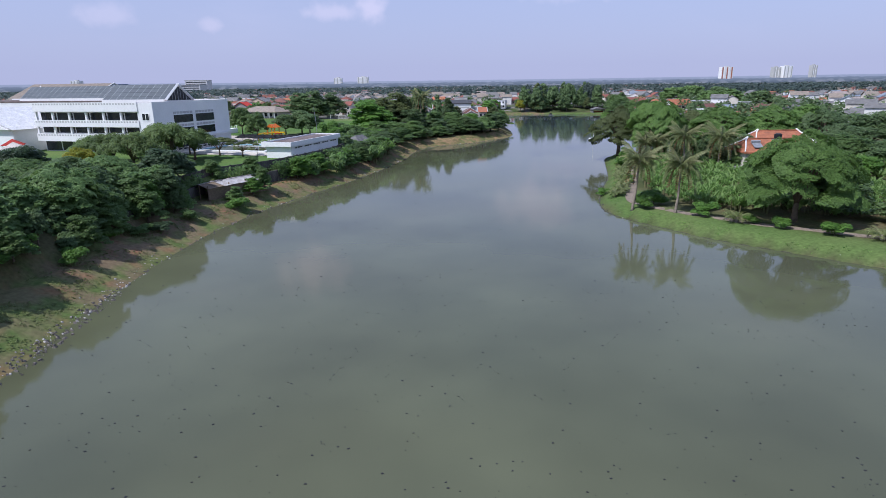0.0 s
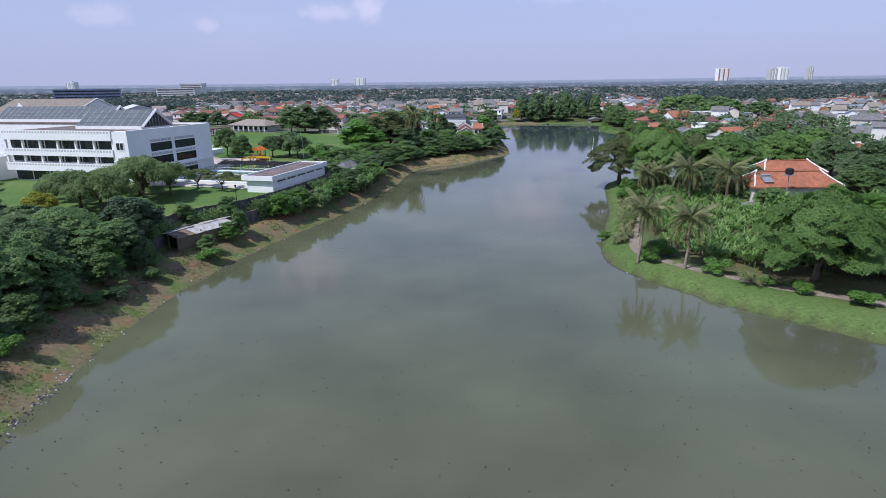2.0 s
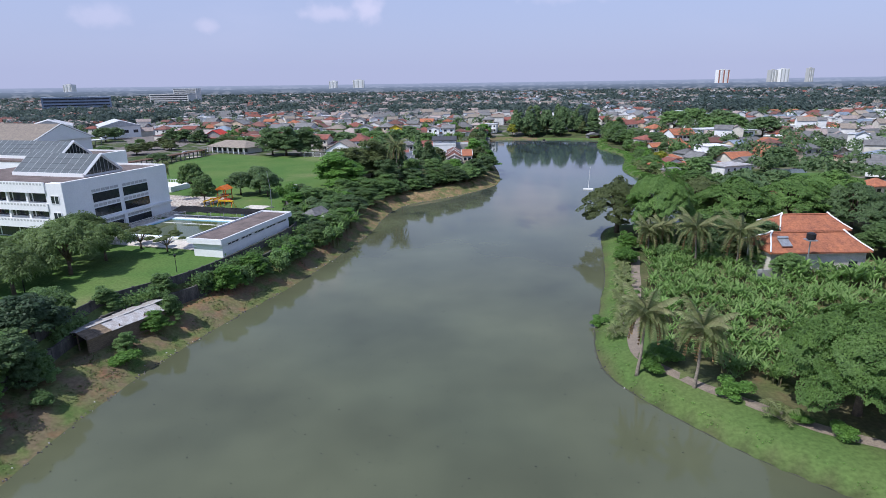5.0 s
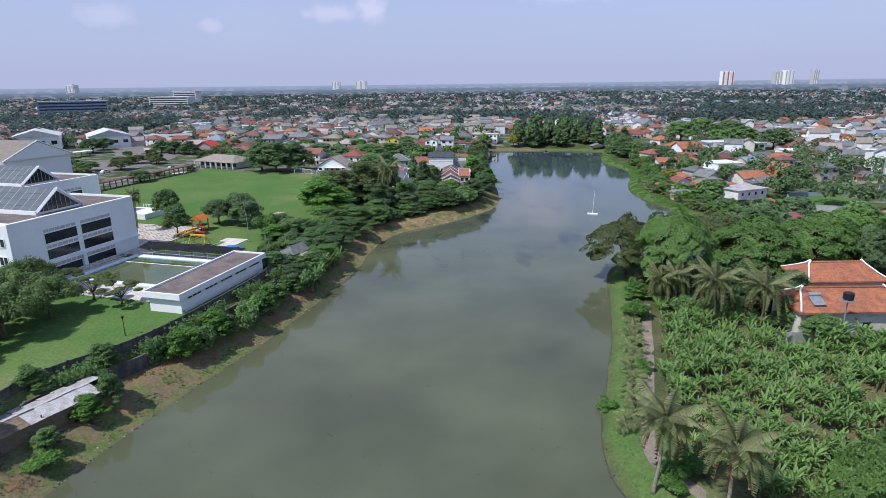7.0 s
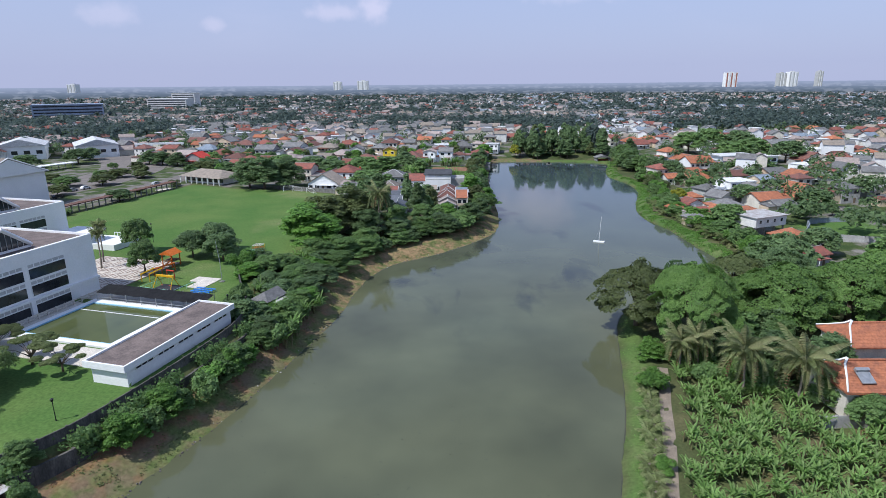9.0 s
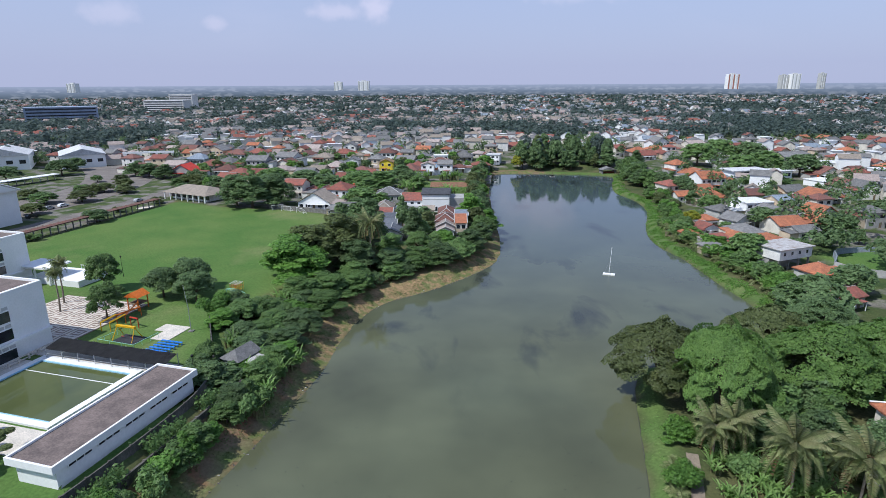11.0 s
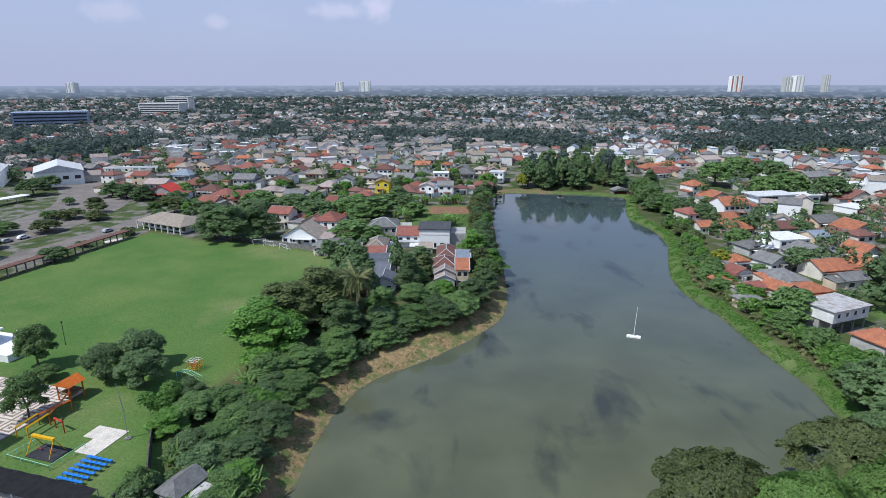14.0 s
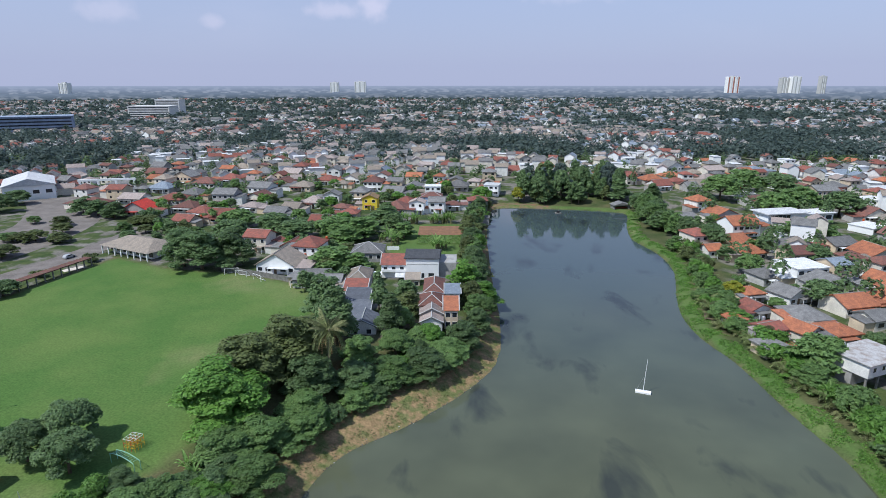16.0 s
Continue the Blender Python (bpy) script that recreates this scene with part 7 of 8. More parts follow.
wall_run("retaining_wall", [(-45.4, 66), (-45.3, 78), (-44.2, 93), (-44.2, 104), (-42.2, 112), (-35.2, 121.5), (-29.4, 139), (-24.4, 158.5), (-22.8, 165)], 1.6, 4.7, 0.35, MOSSWALL, "stained grey retaining wall above the earthen bank")
wall_run("boundary_wall", [(-47.8, 66), (-47.7, 78.5), (-46.6, 94), (-46.4, 105), (-44.2, 113.5), (-37.0, 123.5), (-31.4, 139.5), (-27.4, 157), (-28.5, 168)], 4.9, 6.6, 0.2, MOSSWALL, "weathered concrete boundary wall of the school lawn")
wall_run("garden_wall", [(-29, 168.6), (-34, 180), (-38.6, 191)], 5.0, 7.3, 0.2, MOSSWALL, "dark stained garden wall beside the playground")
wall_run("field_fence_wall", [(-60, 307), (-40, 298.5), (-27, 291), (-20.5, 281), (-18.5, 262), (-14, 244), (-8, 231)], 4.8, 7.2, 0.2, CONC, "grey concrete wall round the sports field")
# shed with a corrugated roof
CORR = mat("corrugated_sheet", (0.5, 0.48, 0.46), (0.3, 0.24, 0.2), rough=0.6, scale=1.5, metal=0.2, lo=0.42, hi=0.75)
sd = thing("shed", pose(-40.2, 107.4, 2.2, 0, 0, -27), "long low shed with patched corrugated roof sheets on the bank", "shed")
for k in range(8):
    y = -7 + k * 1.75
    o = part("roof_sheet", boxes((-2.9, 0.15, 0, 1.78, 0, 0.06)), CORR, sd)
    o.matrix_local = pose(0, y, 2.9 + 0.05 * (k % 3), 0, -12 + (k % 3), rnd.uniform(-2, 2))
    if k < 7:
        o = part("roof_sheet", boxes((0, 2.6, 0, 1.78, 0, 0.06)), (WOOD if k < 2 else CORR), sd)
        o.matrix_local = pose(0, y, 2.88 + 0.04 * (k % 2), 0, 14, rnd.uniform(-2, 2))
for x in (-2.3, 2.2):
    part("wall", boxes((x - 0.05, x + 0.05, -6.8, 6.8, -0.3, 2.3)), WOOD, sd)
for x in (-2.2, 0, 2.1):
    for y in (-6.8, -2, 2, 6.8):
        part("post", boxes((x - 0.07, x + 0.07, y - 0.07, y + 0.07, -0.3, 2.75)), WOOD, sd)
# hut
ht = thing("hut", pose(-25.2, 171.4, 4.3, 0, 0, -24) @ Matrix.Scale(0.74, 4), "small weathered hut with a grey hipped roof among the bananas", "hut")
part("wall", boxes((-2.6, 2.6, -3.6, 3.6, -0.8, 2.9)), WALLS[2], ht)
bm = bmesh.new()
v = [bm.verts.new(c) for c in ((-3.2, -4.2, 2.8), (3.2, -4.2, 2.8), (3.2, 4.2, 2.8), (-3.2, 4.2, 2.8), (0, -1.6, 4.7), (0, 3.9, 4.7))]
for f in ((0, 1, 4), (1, 2, 5, 4), (2, 3, 5), (3, 0, 4, 5), (3, 2, 1, 0)):
    bm.faces.new([v[i] for i in f])
part("roof", bm, ROOF["g"], ht)
part("awning", boxes((3.3, 5.6, -2.5, 2.6, 2.3, 2.42)), CORR, ht)
for y in (-2.2, 2.3):
    part("post", boxes((5.3, 5.45, y - 0.07, y + 0.07, -1.5, 2.3)), WOOD, ht)

# ---- sports field edge ----
pv = thing("pavilion", pose(-98.5, 329, 5.5, 0, 0, -27), "long low pavilion with a tan hipped roof beside the field", "pavilion")
part("wall", boxes((-11, 11, -4, 7, 0, 3.2)), WALLS[1], pv)
bm = bmesh.new()
v = [bm.verts.new(c) for c in ((-13.5, -7.5, 3.2), (13.5, -7.5, 3.2), (13.5, 9, 3.2), (-13.5, 9, 3.2), (-7, 0.7, 6.0), (7, 0.7, 6.0))]
for f in ((0, 1, 5, 4), (1, 2, 5), (2, 3, 4, 5), (3, 0, 4), (3, 2, 1, 0)):
    bm.faces.new([v[i] for i in f])
part("roof", bm, ROOF["t"], pv)
for k in range(8):
    x = -12.6 + k * 3.6
    part("column", boxes((x - 0.18, x + 0.18, -7.1, -6.75, 0, 3.2)), WHITE, pv)
    if k < 7:
        part("window", boxes((x + 0.8, x + 2.9, -4.06, -3.98, 0.8, 2.6)), GLASS, pv)
wk = thing("covered_walkway", pose(-133, 236, 5.5, 0, 0, -74.0 + 0.0), "long roofed walkway on white columns along the field", "walkway")
wk.matrix_world = pose(-131, 232, 5.5, 0, 0, 74.8)
part("roof", boxes((0, 84, -1.6, 1.6, 2.7, 3.0)), ROOF["m"], wk, "dark brown flat roof")
for k in range(29):
    part("column", boxes((k * 3 - 0.15, k * 3 + 0.15, -1.45, -1.1, 0, 2.7)), CONC, wk)
    part("beam", boxes((k * 3 - 0.08, k * 3 + 0.08, -1.8, 1.8, 3.0, 3.15)), WOOD, wk)
road = tagged(part("road", ribbon([(-150, 215), (-141, 250), (-129, 295), (-119, 335), (-117, 362)], 11, lambda x, y: 5.5, 0.05), ASPHALT), "worn pale asphalt drive behind the walkway", "road", kind="structure")
lot = tagged(part("car_park", ribbon([(-182, 240), (-170, 285), (-158, 330), (-160, 372), (-178, 410), (-200, 440)], 34, lambda x, y: 5.5, 0.035), ASPHALT), "worn car park and drive", "car park", kind="structure")
for row in [("round", "olive", -150, 296, 4.5, 5), ("round", "olive", -146, 322, 5, 6), ("round", "mid", -160, 318, 5, 6), ("round", "dark", -166, 300, 4.5, 5), ("round", "olive", -150, 346, 4.5, 5), ("wild", "dark", -141, 388, 8, 6),
            ("wild", "dark", -152, 393, 8, 6), ("wild", "dark", -162, 398, 8.5, 6), ("round", "dark", -205, 400, 9, 8), ("round", "olive", -175, 330, 4.5, 5), ("round", "dark", -185, 318, 5, 6), ("bush", "mid", -122, 256, 2.5, 2.6),
            ("bush", "olive", -111, 318, 3, 3), ("bush", "olive", -118, 300, 2.6, 2.6), ("round", "mid", -88, 352, 4.5, 4), ("round", "dark", -222, 380, 8, 8), ("round", "dark", -210, 420, 8, 7)]:
    tree(*row, seed=int(row[3]), where="round the school car park", dens=0.4)


def hall(x, y, w, d, h, turn, label):
    t = thing("hall", pose(x, y, 5.0, 0, 0, turn), label, "hall")
    part("wall", boxes((-w / 2, w / 2, -d / 2, d / 2, 0, h)), WHITE, t)
    part("roof", prism(bmesh.new(), [(-w / 2 - 0.6, h), (w / 2 + 0.6, h), (w / 2 + 0.6, h + 0.3), (0, h + w * 0.17), (-w / 2 - 0.6, h + 0.3)], -d / 2 - 0.6, d / 2 + 0.6), ROOF["w"], t)
    for k in range(4):
        part("window", boxes((-w / 2 + w * (k + 0.25) / 4, -w / 2 + w * (k + 0.75) / 4, -d / 2 - 0.06, -d / 2 + 0.02, h * 0.45, h * 0.7)), GLASS, t)


hall(-262, 436, 26, 34, 9, 30, "large white hall with a pale pitched roof")
hall(-222, 448, 24, 34, 8, 34, "white hall with a pale metal roof beside the drive")
sh = thing("long_shelter", pose(-205, 372, 5.3, 0, 0, 68), "long open shelter with a pale roof in the car park", "shelter")
part("roof", boxes((-30, 16, -3, 3, 3.0, 3.3)), ROOF["w"], sh)
for k in range(12):
    part("column", boxes((-29.5 + k * 4.0, -29.2 + k * 4.0, -0.15, 0.15, 0, 3.0)), STEEL, sh)
gt = thing("gateway", pose(-190, 470, 5.2, 0, 0, 14), "white post-and-beam gateway at the end of the drive", "gate")
part("beam", boxes((-16, 16, -0.6, 0.6, 5.0, 6.2)), WHITE, gt)
for x in (-15, -5, 5, 15):
    part("post", boxes((x - 0.6, x + 0.6, -0.6, 0.6, 0, 5.0)), WHITE, gt)
CAR_COLOURS = [paint("white_car_paint", (0.75, 0.75, 0.75), 0.25), paint("silver_car_paint", (0.4, 0.41, 0.42), 0.25), paint("dark_car_paint", (0.03, 0.03, 0.035), 0.25)]
RUB = paint("tyre_rubber", (0.02, 0.02, 0.02), 0.9)


def car(x, y, turn, m_, word):
    c = thing("car", pose(x, y, 5.55, 0, 0, turn), f"{word} parked car on the asphalt", "car", "parked cars")
    bm = bmesh.new()
    prism(bm, [(-2.1, 0.35), (2.1, 0.35), (2.15, 0.8), (1.2, 0.95), (0.6, 1.45), (-1.3, 1.5), (-2.0, 1.0)], -0.85, 0.85)
    bmesh.ops.bevel(bm, geom=bm.edges[:], offset=0.08, segments=2, affect="EDGES")
    part("body", bm, m_, c)
    part("windscreen", prism(bmesh.new(), [(1.1, 0.98), (1.18, 1.0), (0.66, 1.44), (0.58, 1.42)], -0.7, 0.7), GLASS, c)
    part("side_window", boxes((-1.2, 0.5, -0.87, 0.87, 1.02, 1.36)), GLASS, c)
    for wx in (-1.35, 1.35):
        for wy in (-0.8, 0.8):
            part("wheel", tube(bmesh.new(), [(wx, wy - 0.1, 0.32), (wx, wy + 0.1, 0.32)], [0.32, 0.32], 12), RUB, c)


for x, y, a, k in ((-147.6, 311.4, 70, 0), (-150, 306, 72, 1), (-146, 290, 68, 2), (-121.5, 322, 74, 1)):
    car(x, y, a, CAR_COLOURS[k], ("white", "silver", "black")[k])
for gx_, gy_, a in ((-55.5, 303.5, 20), (-51.5, 301, -20), (-45, 297, -40)):
    g_ = thing("goal_frame", pose(gx_, gy_, 5.5, 0, 0, a), "small white tubular goal frame at the field edge", "goal", "goals")
    bm = bmesh.new()
    for x in (-2.2, 2.2):
        rod(bm, (x, 0, 0), (x, 0, 2.0), 0.07), rod(bm, (x, 0, 2.0), (x, 1.6, 0), 0.06)
    part("post_frame", bm, WHITE, g_)
    part("crossbar", rod(bmesh.new(), (-2.2, 0, 2.0), (2.2, 0, 2.0), 0.07), WHITE, g_)
    part("ground_bar", rod(bmesh.new(), (-2.2, 1.6, 0.06), (2.2, 1.6, 0.06), 0.06), WHITE, g_)
t = tagged(part("cricket_strip", boxes((-1.5, 1.5, -3.2, 3.2, 5.2, 5.54)), PALE_PAVE), "small pale concrete strip in the grass", "slab", kind="structure")
t.matrix_world = pose(-112, 309, 0, 0, 0, -40)

# ---- east side ----
path = tagged(part("path", ribbon([(64, 69), (55.5, 75.6), (51.5, 78.6), (46.7, 81.8), (41.5, 87.4), (37.8, 91.4), (35.2, 95.6), (33.4, 99), (33.7, 103.2), (35.7, 109.4), (38.8, 118.3), (42.1, 127.8), (44.6, 136.1), (46.8, 142.6), (48.6, 148.5)], 1.7, height, 0.07, step=1.5), PAVE), "narrow concrete footpath along the lawn", "path", kind="structure")


def villa(x, y, w, d, ze, zr, turn, label, heater=False):
    """A house with a hipped clay roof and upturned white hip rims."""
    t = thing("villa", pose(x, y, 1.5, 0, 0, turn), label, "house")
    part("wall", boxes((-w / 2, w / 2, -d / 2, d / 2, 0, ze + 0.15)), WALLS[0], t)
    a, b, rise = w / 2 + 0.6, d / 2 + 0.8, zr - ze - 0.1
    part("roof", pitched(bmesh.new(), a, b, ze, rise, 2.6), ROOF["o"], t, "orange clay-tiled hipped roof")
    q = a - 2.6
    part("ridge", rod(bmesh.new(), (-q - 0.2, 0, zr + 0.08), (q + 0.2, 0, zr + 0.08), 0.2), ROOF["o"], t)
    for sx in (-1, 1):
        for sy in (-1, 1):
            part("hip_rim", tube(bmesh.new(), [(sx * (q - 0.1), 0, zr + 0.45), (sx * (q + 0.5), sy * 0.6, zr - 0.2), (sx * (q + (a - q) * 0.6), sy * b * 0.6, ze + 0.24 + rise * 0.4), (sx * a, sy * b, ze + 0.35)], [0.2, 0.16, 0.13, 0.13], 4), WHITE, t)
    for k in range(4):
        xx = -w / 2 + w * (k + 0.5) / 4
        part("window", boxes((xx - 0.8, xx + 0.8, -d / 2 - 0.05, -d / 2 + 0.02, 1.0, 2.4)), GLASS, t)
    if heater:
        o = part("solar_heater", boxes((-1.0, 1.0, 0, 2.0, 0.12, 0.25), (-1.0, 1.0, 2.0, 2.5, 0.12, 0.6)), STEEL, t)
        o.matrix_local = pose(-6.0, -d / 2 + 0.3, ze + 0.9, math.degrees(math.atan2(rise, b)))


villa(77.6, 136.5, 18, 8.4, 4.4, 7.1, 0, "orange clay-tiled villa with white upturned hip rims", True)
villa(84.1, 148.5, 13.8, 7.5, 5.4, 7.9, 0, "orange clay-tiled villa wing with white hip rims")
tk = thing("water_tower", pose(73.7, 129.4, 1.3), "black tank on a thin white post beside the villa", "water tank")
part("post", rod(bmesh.new(), (0, 0, 0), (0, 0, 7.8), 0.12), STEEL, tk)
part("tank", tube(bmesh.new(), [(0, 0, 7.8), (0, 0, 8.0), (0, 0, 8.9), (0, 0, 9.1)], [0.5, 0.78, 0.78, 0.45], 12), BLACK, tk)
part("platform", boxes((-0.85, 0.85, -0.85, 0.85, 7.65, 7.8)), STEEL, tk)
wall_run("plot_wall", [(64, 130.3), (80, 130.3), (96, 130.3)], 1.0, 3.2, 0.2, WALLS[2], "low pale wall in front of the villa")

wh = thing("house", pose(112, 240, 1.8, 0, 0, 22), "grey-white flat-roofed upper storey house on posts above the bank", "house")
part("upper_storey", boxes((-6.5, 6.5, -4.5, 4.5, 2.9, 6.0)), WALLS[1], wh)
for k in range(6):
    part("roof_sheet", boxes((-7 + k * 2.34, -7 + (k + 1) * 2.34 - 0.06, -5, 5, 6.0 + 0.02 * (k % 2), 6.2)), CORR, wh)
for x in (-6, -2, 2, 6):
    for y in (-4, 4):
        part("post", boxes((x - 0.2, x + 0.2, y - 0.2, y + 0.2, -0.6, 2.9)), CONC, wh)
part("lower_wall", boxes((-6.2, 2, -1, 4.2, -0.6, 2.9)), WALLS[2], wh)
for k in range(4):
    part("window", boxes((-5 + k * 3, -4.2 + k * 3, -4.56, -4.48, 4.2, 5.2)), GLASS, wh)
house(104, 246, 7, 1, "g", 25, style="gable")
house(114.5, 226.5, 9, 1, "o", 20, style="hip", label="house with a bright orange hipped tile roof and grey lean-to")
house(109, 208, 9, 1, "r", 22, style="gable", label="house with a faded pink corrugated roof beside the inlet")
house(96.5, 270, 5, 1, "o", 10)
wall_run("lot_wall", [(124, 234), (128.5, 240), (133.5, 247.5), (147, 249)], 2.0, 4.4, 0.2, mat("blue_grey_wall", (0.3, 0.33, 0.38), (0.22, 0.25, 0.29), scale=2), "blue-grey wall round an empty grassy lot")
wall_run("lot_wall_front", [(124, 234), (128, 227), (142, 222)], 2.0, 4.4, 0.2, WALLS[2], "grey wall round an empty grassy lot")
mh = thing("house", pose(172, 383, 4.4, 0, 0, 12), "long white modern house with a thin flat roof and wide windows", "house")
part("wall", boxes((-11, 9, -5, 5, 0, 5.4)), WHITE, mh)
part("roof", boxes((-12.2, 10.2, -6.2, 6, 5.4, 5.85)), ROOF["w"], mh)
part("wing", boxes((9, 26, -3, 5, 0, 4.2)), WHITE, mh)
part("wing_roof", boxes((9, 27, -4, 6, 4.2, 4.55)), ROOF["w"], mh)
for k in range(5):
    part("window", boxes((-9.8 + k * 2.1, -7.9 + k * 2.1, -5.06, -4.98, 2.9, 5.0)), GLASS, mh)
for k in range(4):
    part("window", boxes((10 + k * 4, 13 + k * 4, -3.06, -2.98, 1.4, 3.2)), GLASS, mh)
# tall white house by the west shore
CHARCOAL = roof_mat("charcoal_roofing", (0.075, 0.078, 0.085), (0.05, 0.052, 0.058))
bh = thing("house", pose(8.6, 303, 5.3, 0, 0, -2), "tall white house with a dark flat-pitched roof and grey side wing", "house")
part("wall", boxes((-5.3, 5.3, -5, 5, -0.5, 7.2)), WHITE, bh)
part("roof", prism(bmesh.new(), [(-5.9, 7.2), (5.9, 7.2), (5.9, 7.5), (-5.9, 7.5)], -5.4, 5.4), CHARCOAL, bh)
bm = bmesh.new()
v = [bm.verts.new(c) for c in ((-5.7, -5.2, 7.52), (5.7, -5.2, 7.52), (5.7, 0.6, 9.0), (-5.7, 0.6, 9.0), (-5.7, 5.2, 7.52), (5.7, 5.2, 7.52))]
for f in ((0, 1, 2, 3), (1, 5, 2), (0, 3, 4), (4, 3, 2, 5)):
    bm.faces.new([v[i] for i in f])
part("roof_slope", bm, CHARCOAL, bh)
part("side_wing", boxes((5.31, 11, -3.5, 6, -0.5, 5.6)), WALLS[2], bh)
part("vent_strip", boxes((-5, 5, -5.05, -4.98, 5.2, 5.5)), GREYW, bh)
for k in range(3):
    part("window", boxes((-4.4 + k * 3.2, -2.6 + k * 3.2, -5.06, -4.98, 0.8, 2.4)), GLASS, bh)


def lake_house(x0, x1, y0, y1, eave, ridge, shape, roof, wall, label):
    """A house given by its walls' outline and the heights of eaves and ridge. Shapes: hip, gable (towards the lake's near end), slope (rising to the back)."""
    base = 5.5
    w, d, e, rise = x1 - x0, y1 - y0, eave - base, ridge - eave
    h = thing("house", pose((x0 + x1) / 2, (y0 + y1) / 2, base), label, "house")
    part("wall", boxes((-w / 2, w / 2, -d / 2, d / 2, -0.8, e)), wall, h)
    o = 0.4
    if shape == "slope":
        g = prism(bmesh.new(), [(-d / 2, e), (d / 2, e), (d / 2, e + rise * 0.95)], -w / 2, w / 2)
        bmesh.ops.rotate(g, verts=g.verts, cent=(0, 0, 0), matrix=Matrix.Rotation(math.pi / 2, 3, "Z"))
        part("gable", g, wall, h)
        bm = bmesh.new()
        k = rise / d
        va = [bm.verts.new(c) for c in ((-w / 2 - o, -d / 2 - o, e + 0.06 - k * o), (w / 2 + o, -d / 2 - o, e + 0.06 - k * o), (w / 2 + o, d / 2 + o, e + rise + 0.06 + k * o), (-w / 2 - o, d / 2 + o, e + rise + 0.06 + k * o))]
        vb = [bm.verts.new(c.co + Vector((0, 0, 0.14))) for c in va]
        bm.faces.new(va[::-1]), bm.faces.new(vb)
        for i in range(4):
            bm.faces.new((va[i], va[(i + 1) % 4], vb[(i + 1) % 4], vb[i]))
        part("roof", bm, ROOF[roof], h)
        for sx in (-1, 1):
            part("verge", rod(bmesh.new(), (sx * (w / 2 + o), -d / 2 - o, e + 0.2 - k * o), (sx * (w / 2 + o), d / 2 + o, e + rise + 0.2 + k * o), 0.13, 5), GREYW, h)
    else:
        turn = shape == "gable" or d > w
        a, b = (d / 2, w / 2) if turn else (w / 2, d / 2)
        spin = Matrix.Rotation(math.pi / 2, 3, "Z")
        bm = pitched(bmesh.new(), a + o, b + o, e + 0.05, rise, shape == "hip")
        if turn:
            bmesh.ops.rotate(bm, verts=bm.verts, cent=(0, 0, 0), matrix=spin)
        part("roof", bm, ROOF[roof], h)
        q = a + o if shape == "gable" else max(0.15, a + o - min(b + o, (a + o) * 0.9))
        p0, p1 = ((0, -q), (0, q)) if turn else ((-q, 0), (q, 0))
        part("ridge", rod(bmesh.new(), (*p0, e + rise + 0.2), (*p1, e + rise + 0.2), 0.14, 5), GREYW, h)
        if shape == "gable":
            g = prism(bmesh.new(), [(-b, e), (b, e), (0, e + rise * 0.93)], -a, a)
            part("gable", g, wall, h)
            for sx in (-1, 1):
                part("verge", rod(bmesh.new(), (0, -a - o, e + rise + 0.2), (sx * (b + o), -a - o, e + 0.2), 0.12, 5), GREYW, h)
        else:
            for sx in (-1, 1):
                for sy in (-1, 1):
                    tip = p1 if (sy if turn else sx) > 0 else p0
                    part("hip_ridge", rod(bmesh.new(), (*tip, e + rise + 0.2), (sx * (w / 2 + o), sy * (d / 2 + o), e + 0.2), 0.11, 5), GREYW, h)
    for st in range(2 if e > 4.4 else 1):
        n = max(2, int(w / 2.6))
        for i in range(n):
            cx, z0 = -w / 2 + w * (i + 0.5) / n, e - 1.9 - 2.6 * st
            g = part("window", boxes((cx - 0.6, cx + 0.6, -d / 2 - 0.03, -d / 2 + 0.02, z0, z0 + 1.2)), GLASS, h)
            part("frame", boxes((cx - 0.7, cx - 0.6, -d / 2 - 0.06, -d / 2 + 0.02, z0 - 0.1, z0 + 1.3), (cx + 0.6, cx + 0.7, -d / 2 - 0.06, -d / 2 + 0.02, z0 - 0.1, z0 + 1.3), (cx - 0.6, cx + 0.6, -d / 2 - 0.06, -d / 2 + 0.02, z0 + 1.2, z0 + 1.3)), WHITE, g)
    return h


# houses crowded on the west shore before the vegetable field
lake_house(15.6, 19.1, 260.2, 265.6, 10.0, 11.6, "slope", "o", WALLS[3], "narrow two-storey house with a bright orange tile roof")
lake_house(9.5, 15.0, 257.0, 260.7, 7.9, 9.4, "gable", "p", WALLS[1], "small house front with a grey-pink gabled roof")
lake_house(9.3, 15.2, 260.75, 264.6, 8.6, 10.3, "gable", "p", WALLS[2], "house with a grey-pink gabled roof behind a lower one")
lake_house(9.0, 15.3, 264.9, 273.2, 9.4, 11.4, "hip", "m", WALLS[1], "house with a faded maroon hipped roof")
lake_house(15.9, 20.0, 274.5, 281.0, 9.3, 9.9, "slope", "b", WALLS[1], "house with a blue-grey sheet roof")
lake_house(9.8, 15.4, 275.5, 287.5, 9.2, 11.0, "hip", "m", WALLS[0], "house with a maroon roof and pale ridges")
lake_house(3.4, 7.8, 291.8, 295.8, 7.6, 8.4, "slope", "t", WALLS[3], "bamboo-walled kiosk with a worn tan roof")
rh = lake_house(-5.0, 3.0, 300.0, 306.0, 9.9, 11.7, "slope", "r", WHITE, "white two-storey house with a brick-red roof and balcony")
part("balcony", boxes((-4.0, 4.0, -4.1, -3.01, 2.2, 2.35), (-4.0, 4.0, -4.1, -4.0, 2.35, 3.1)), WHITE, rh)
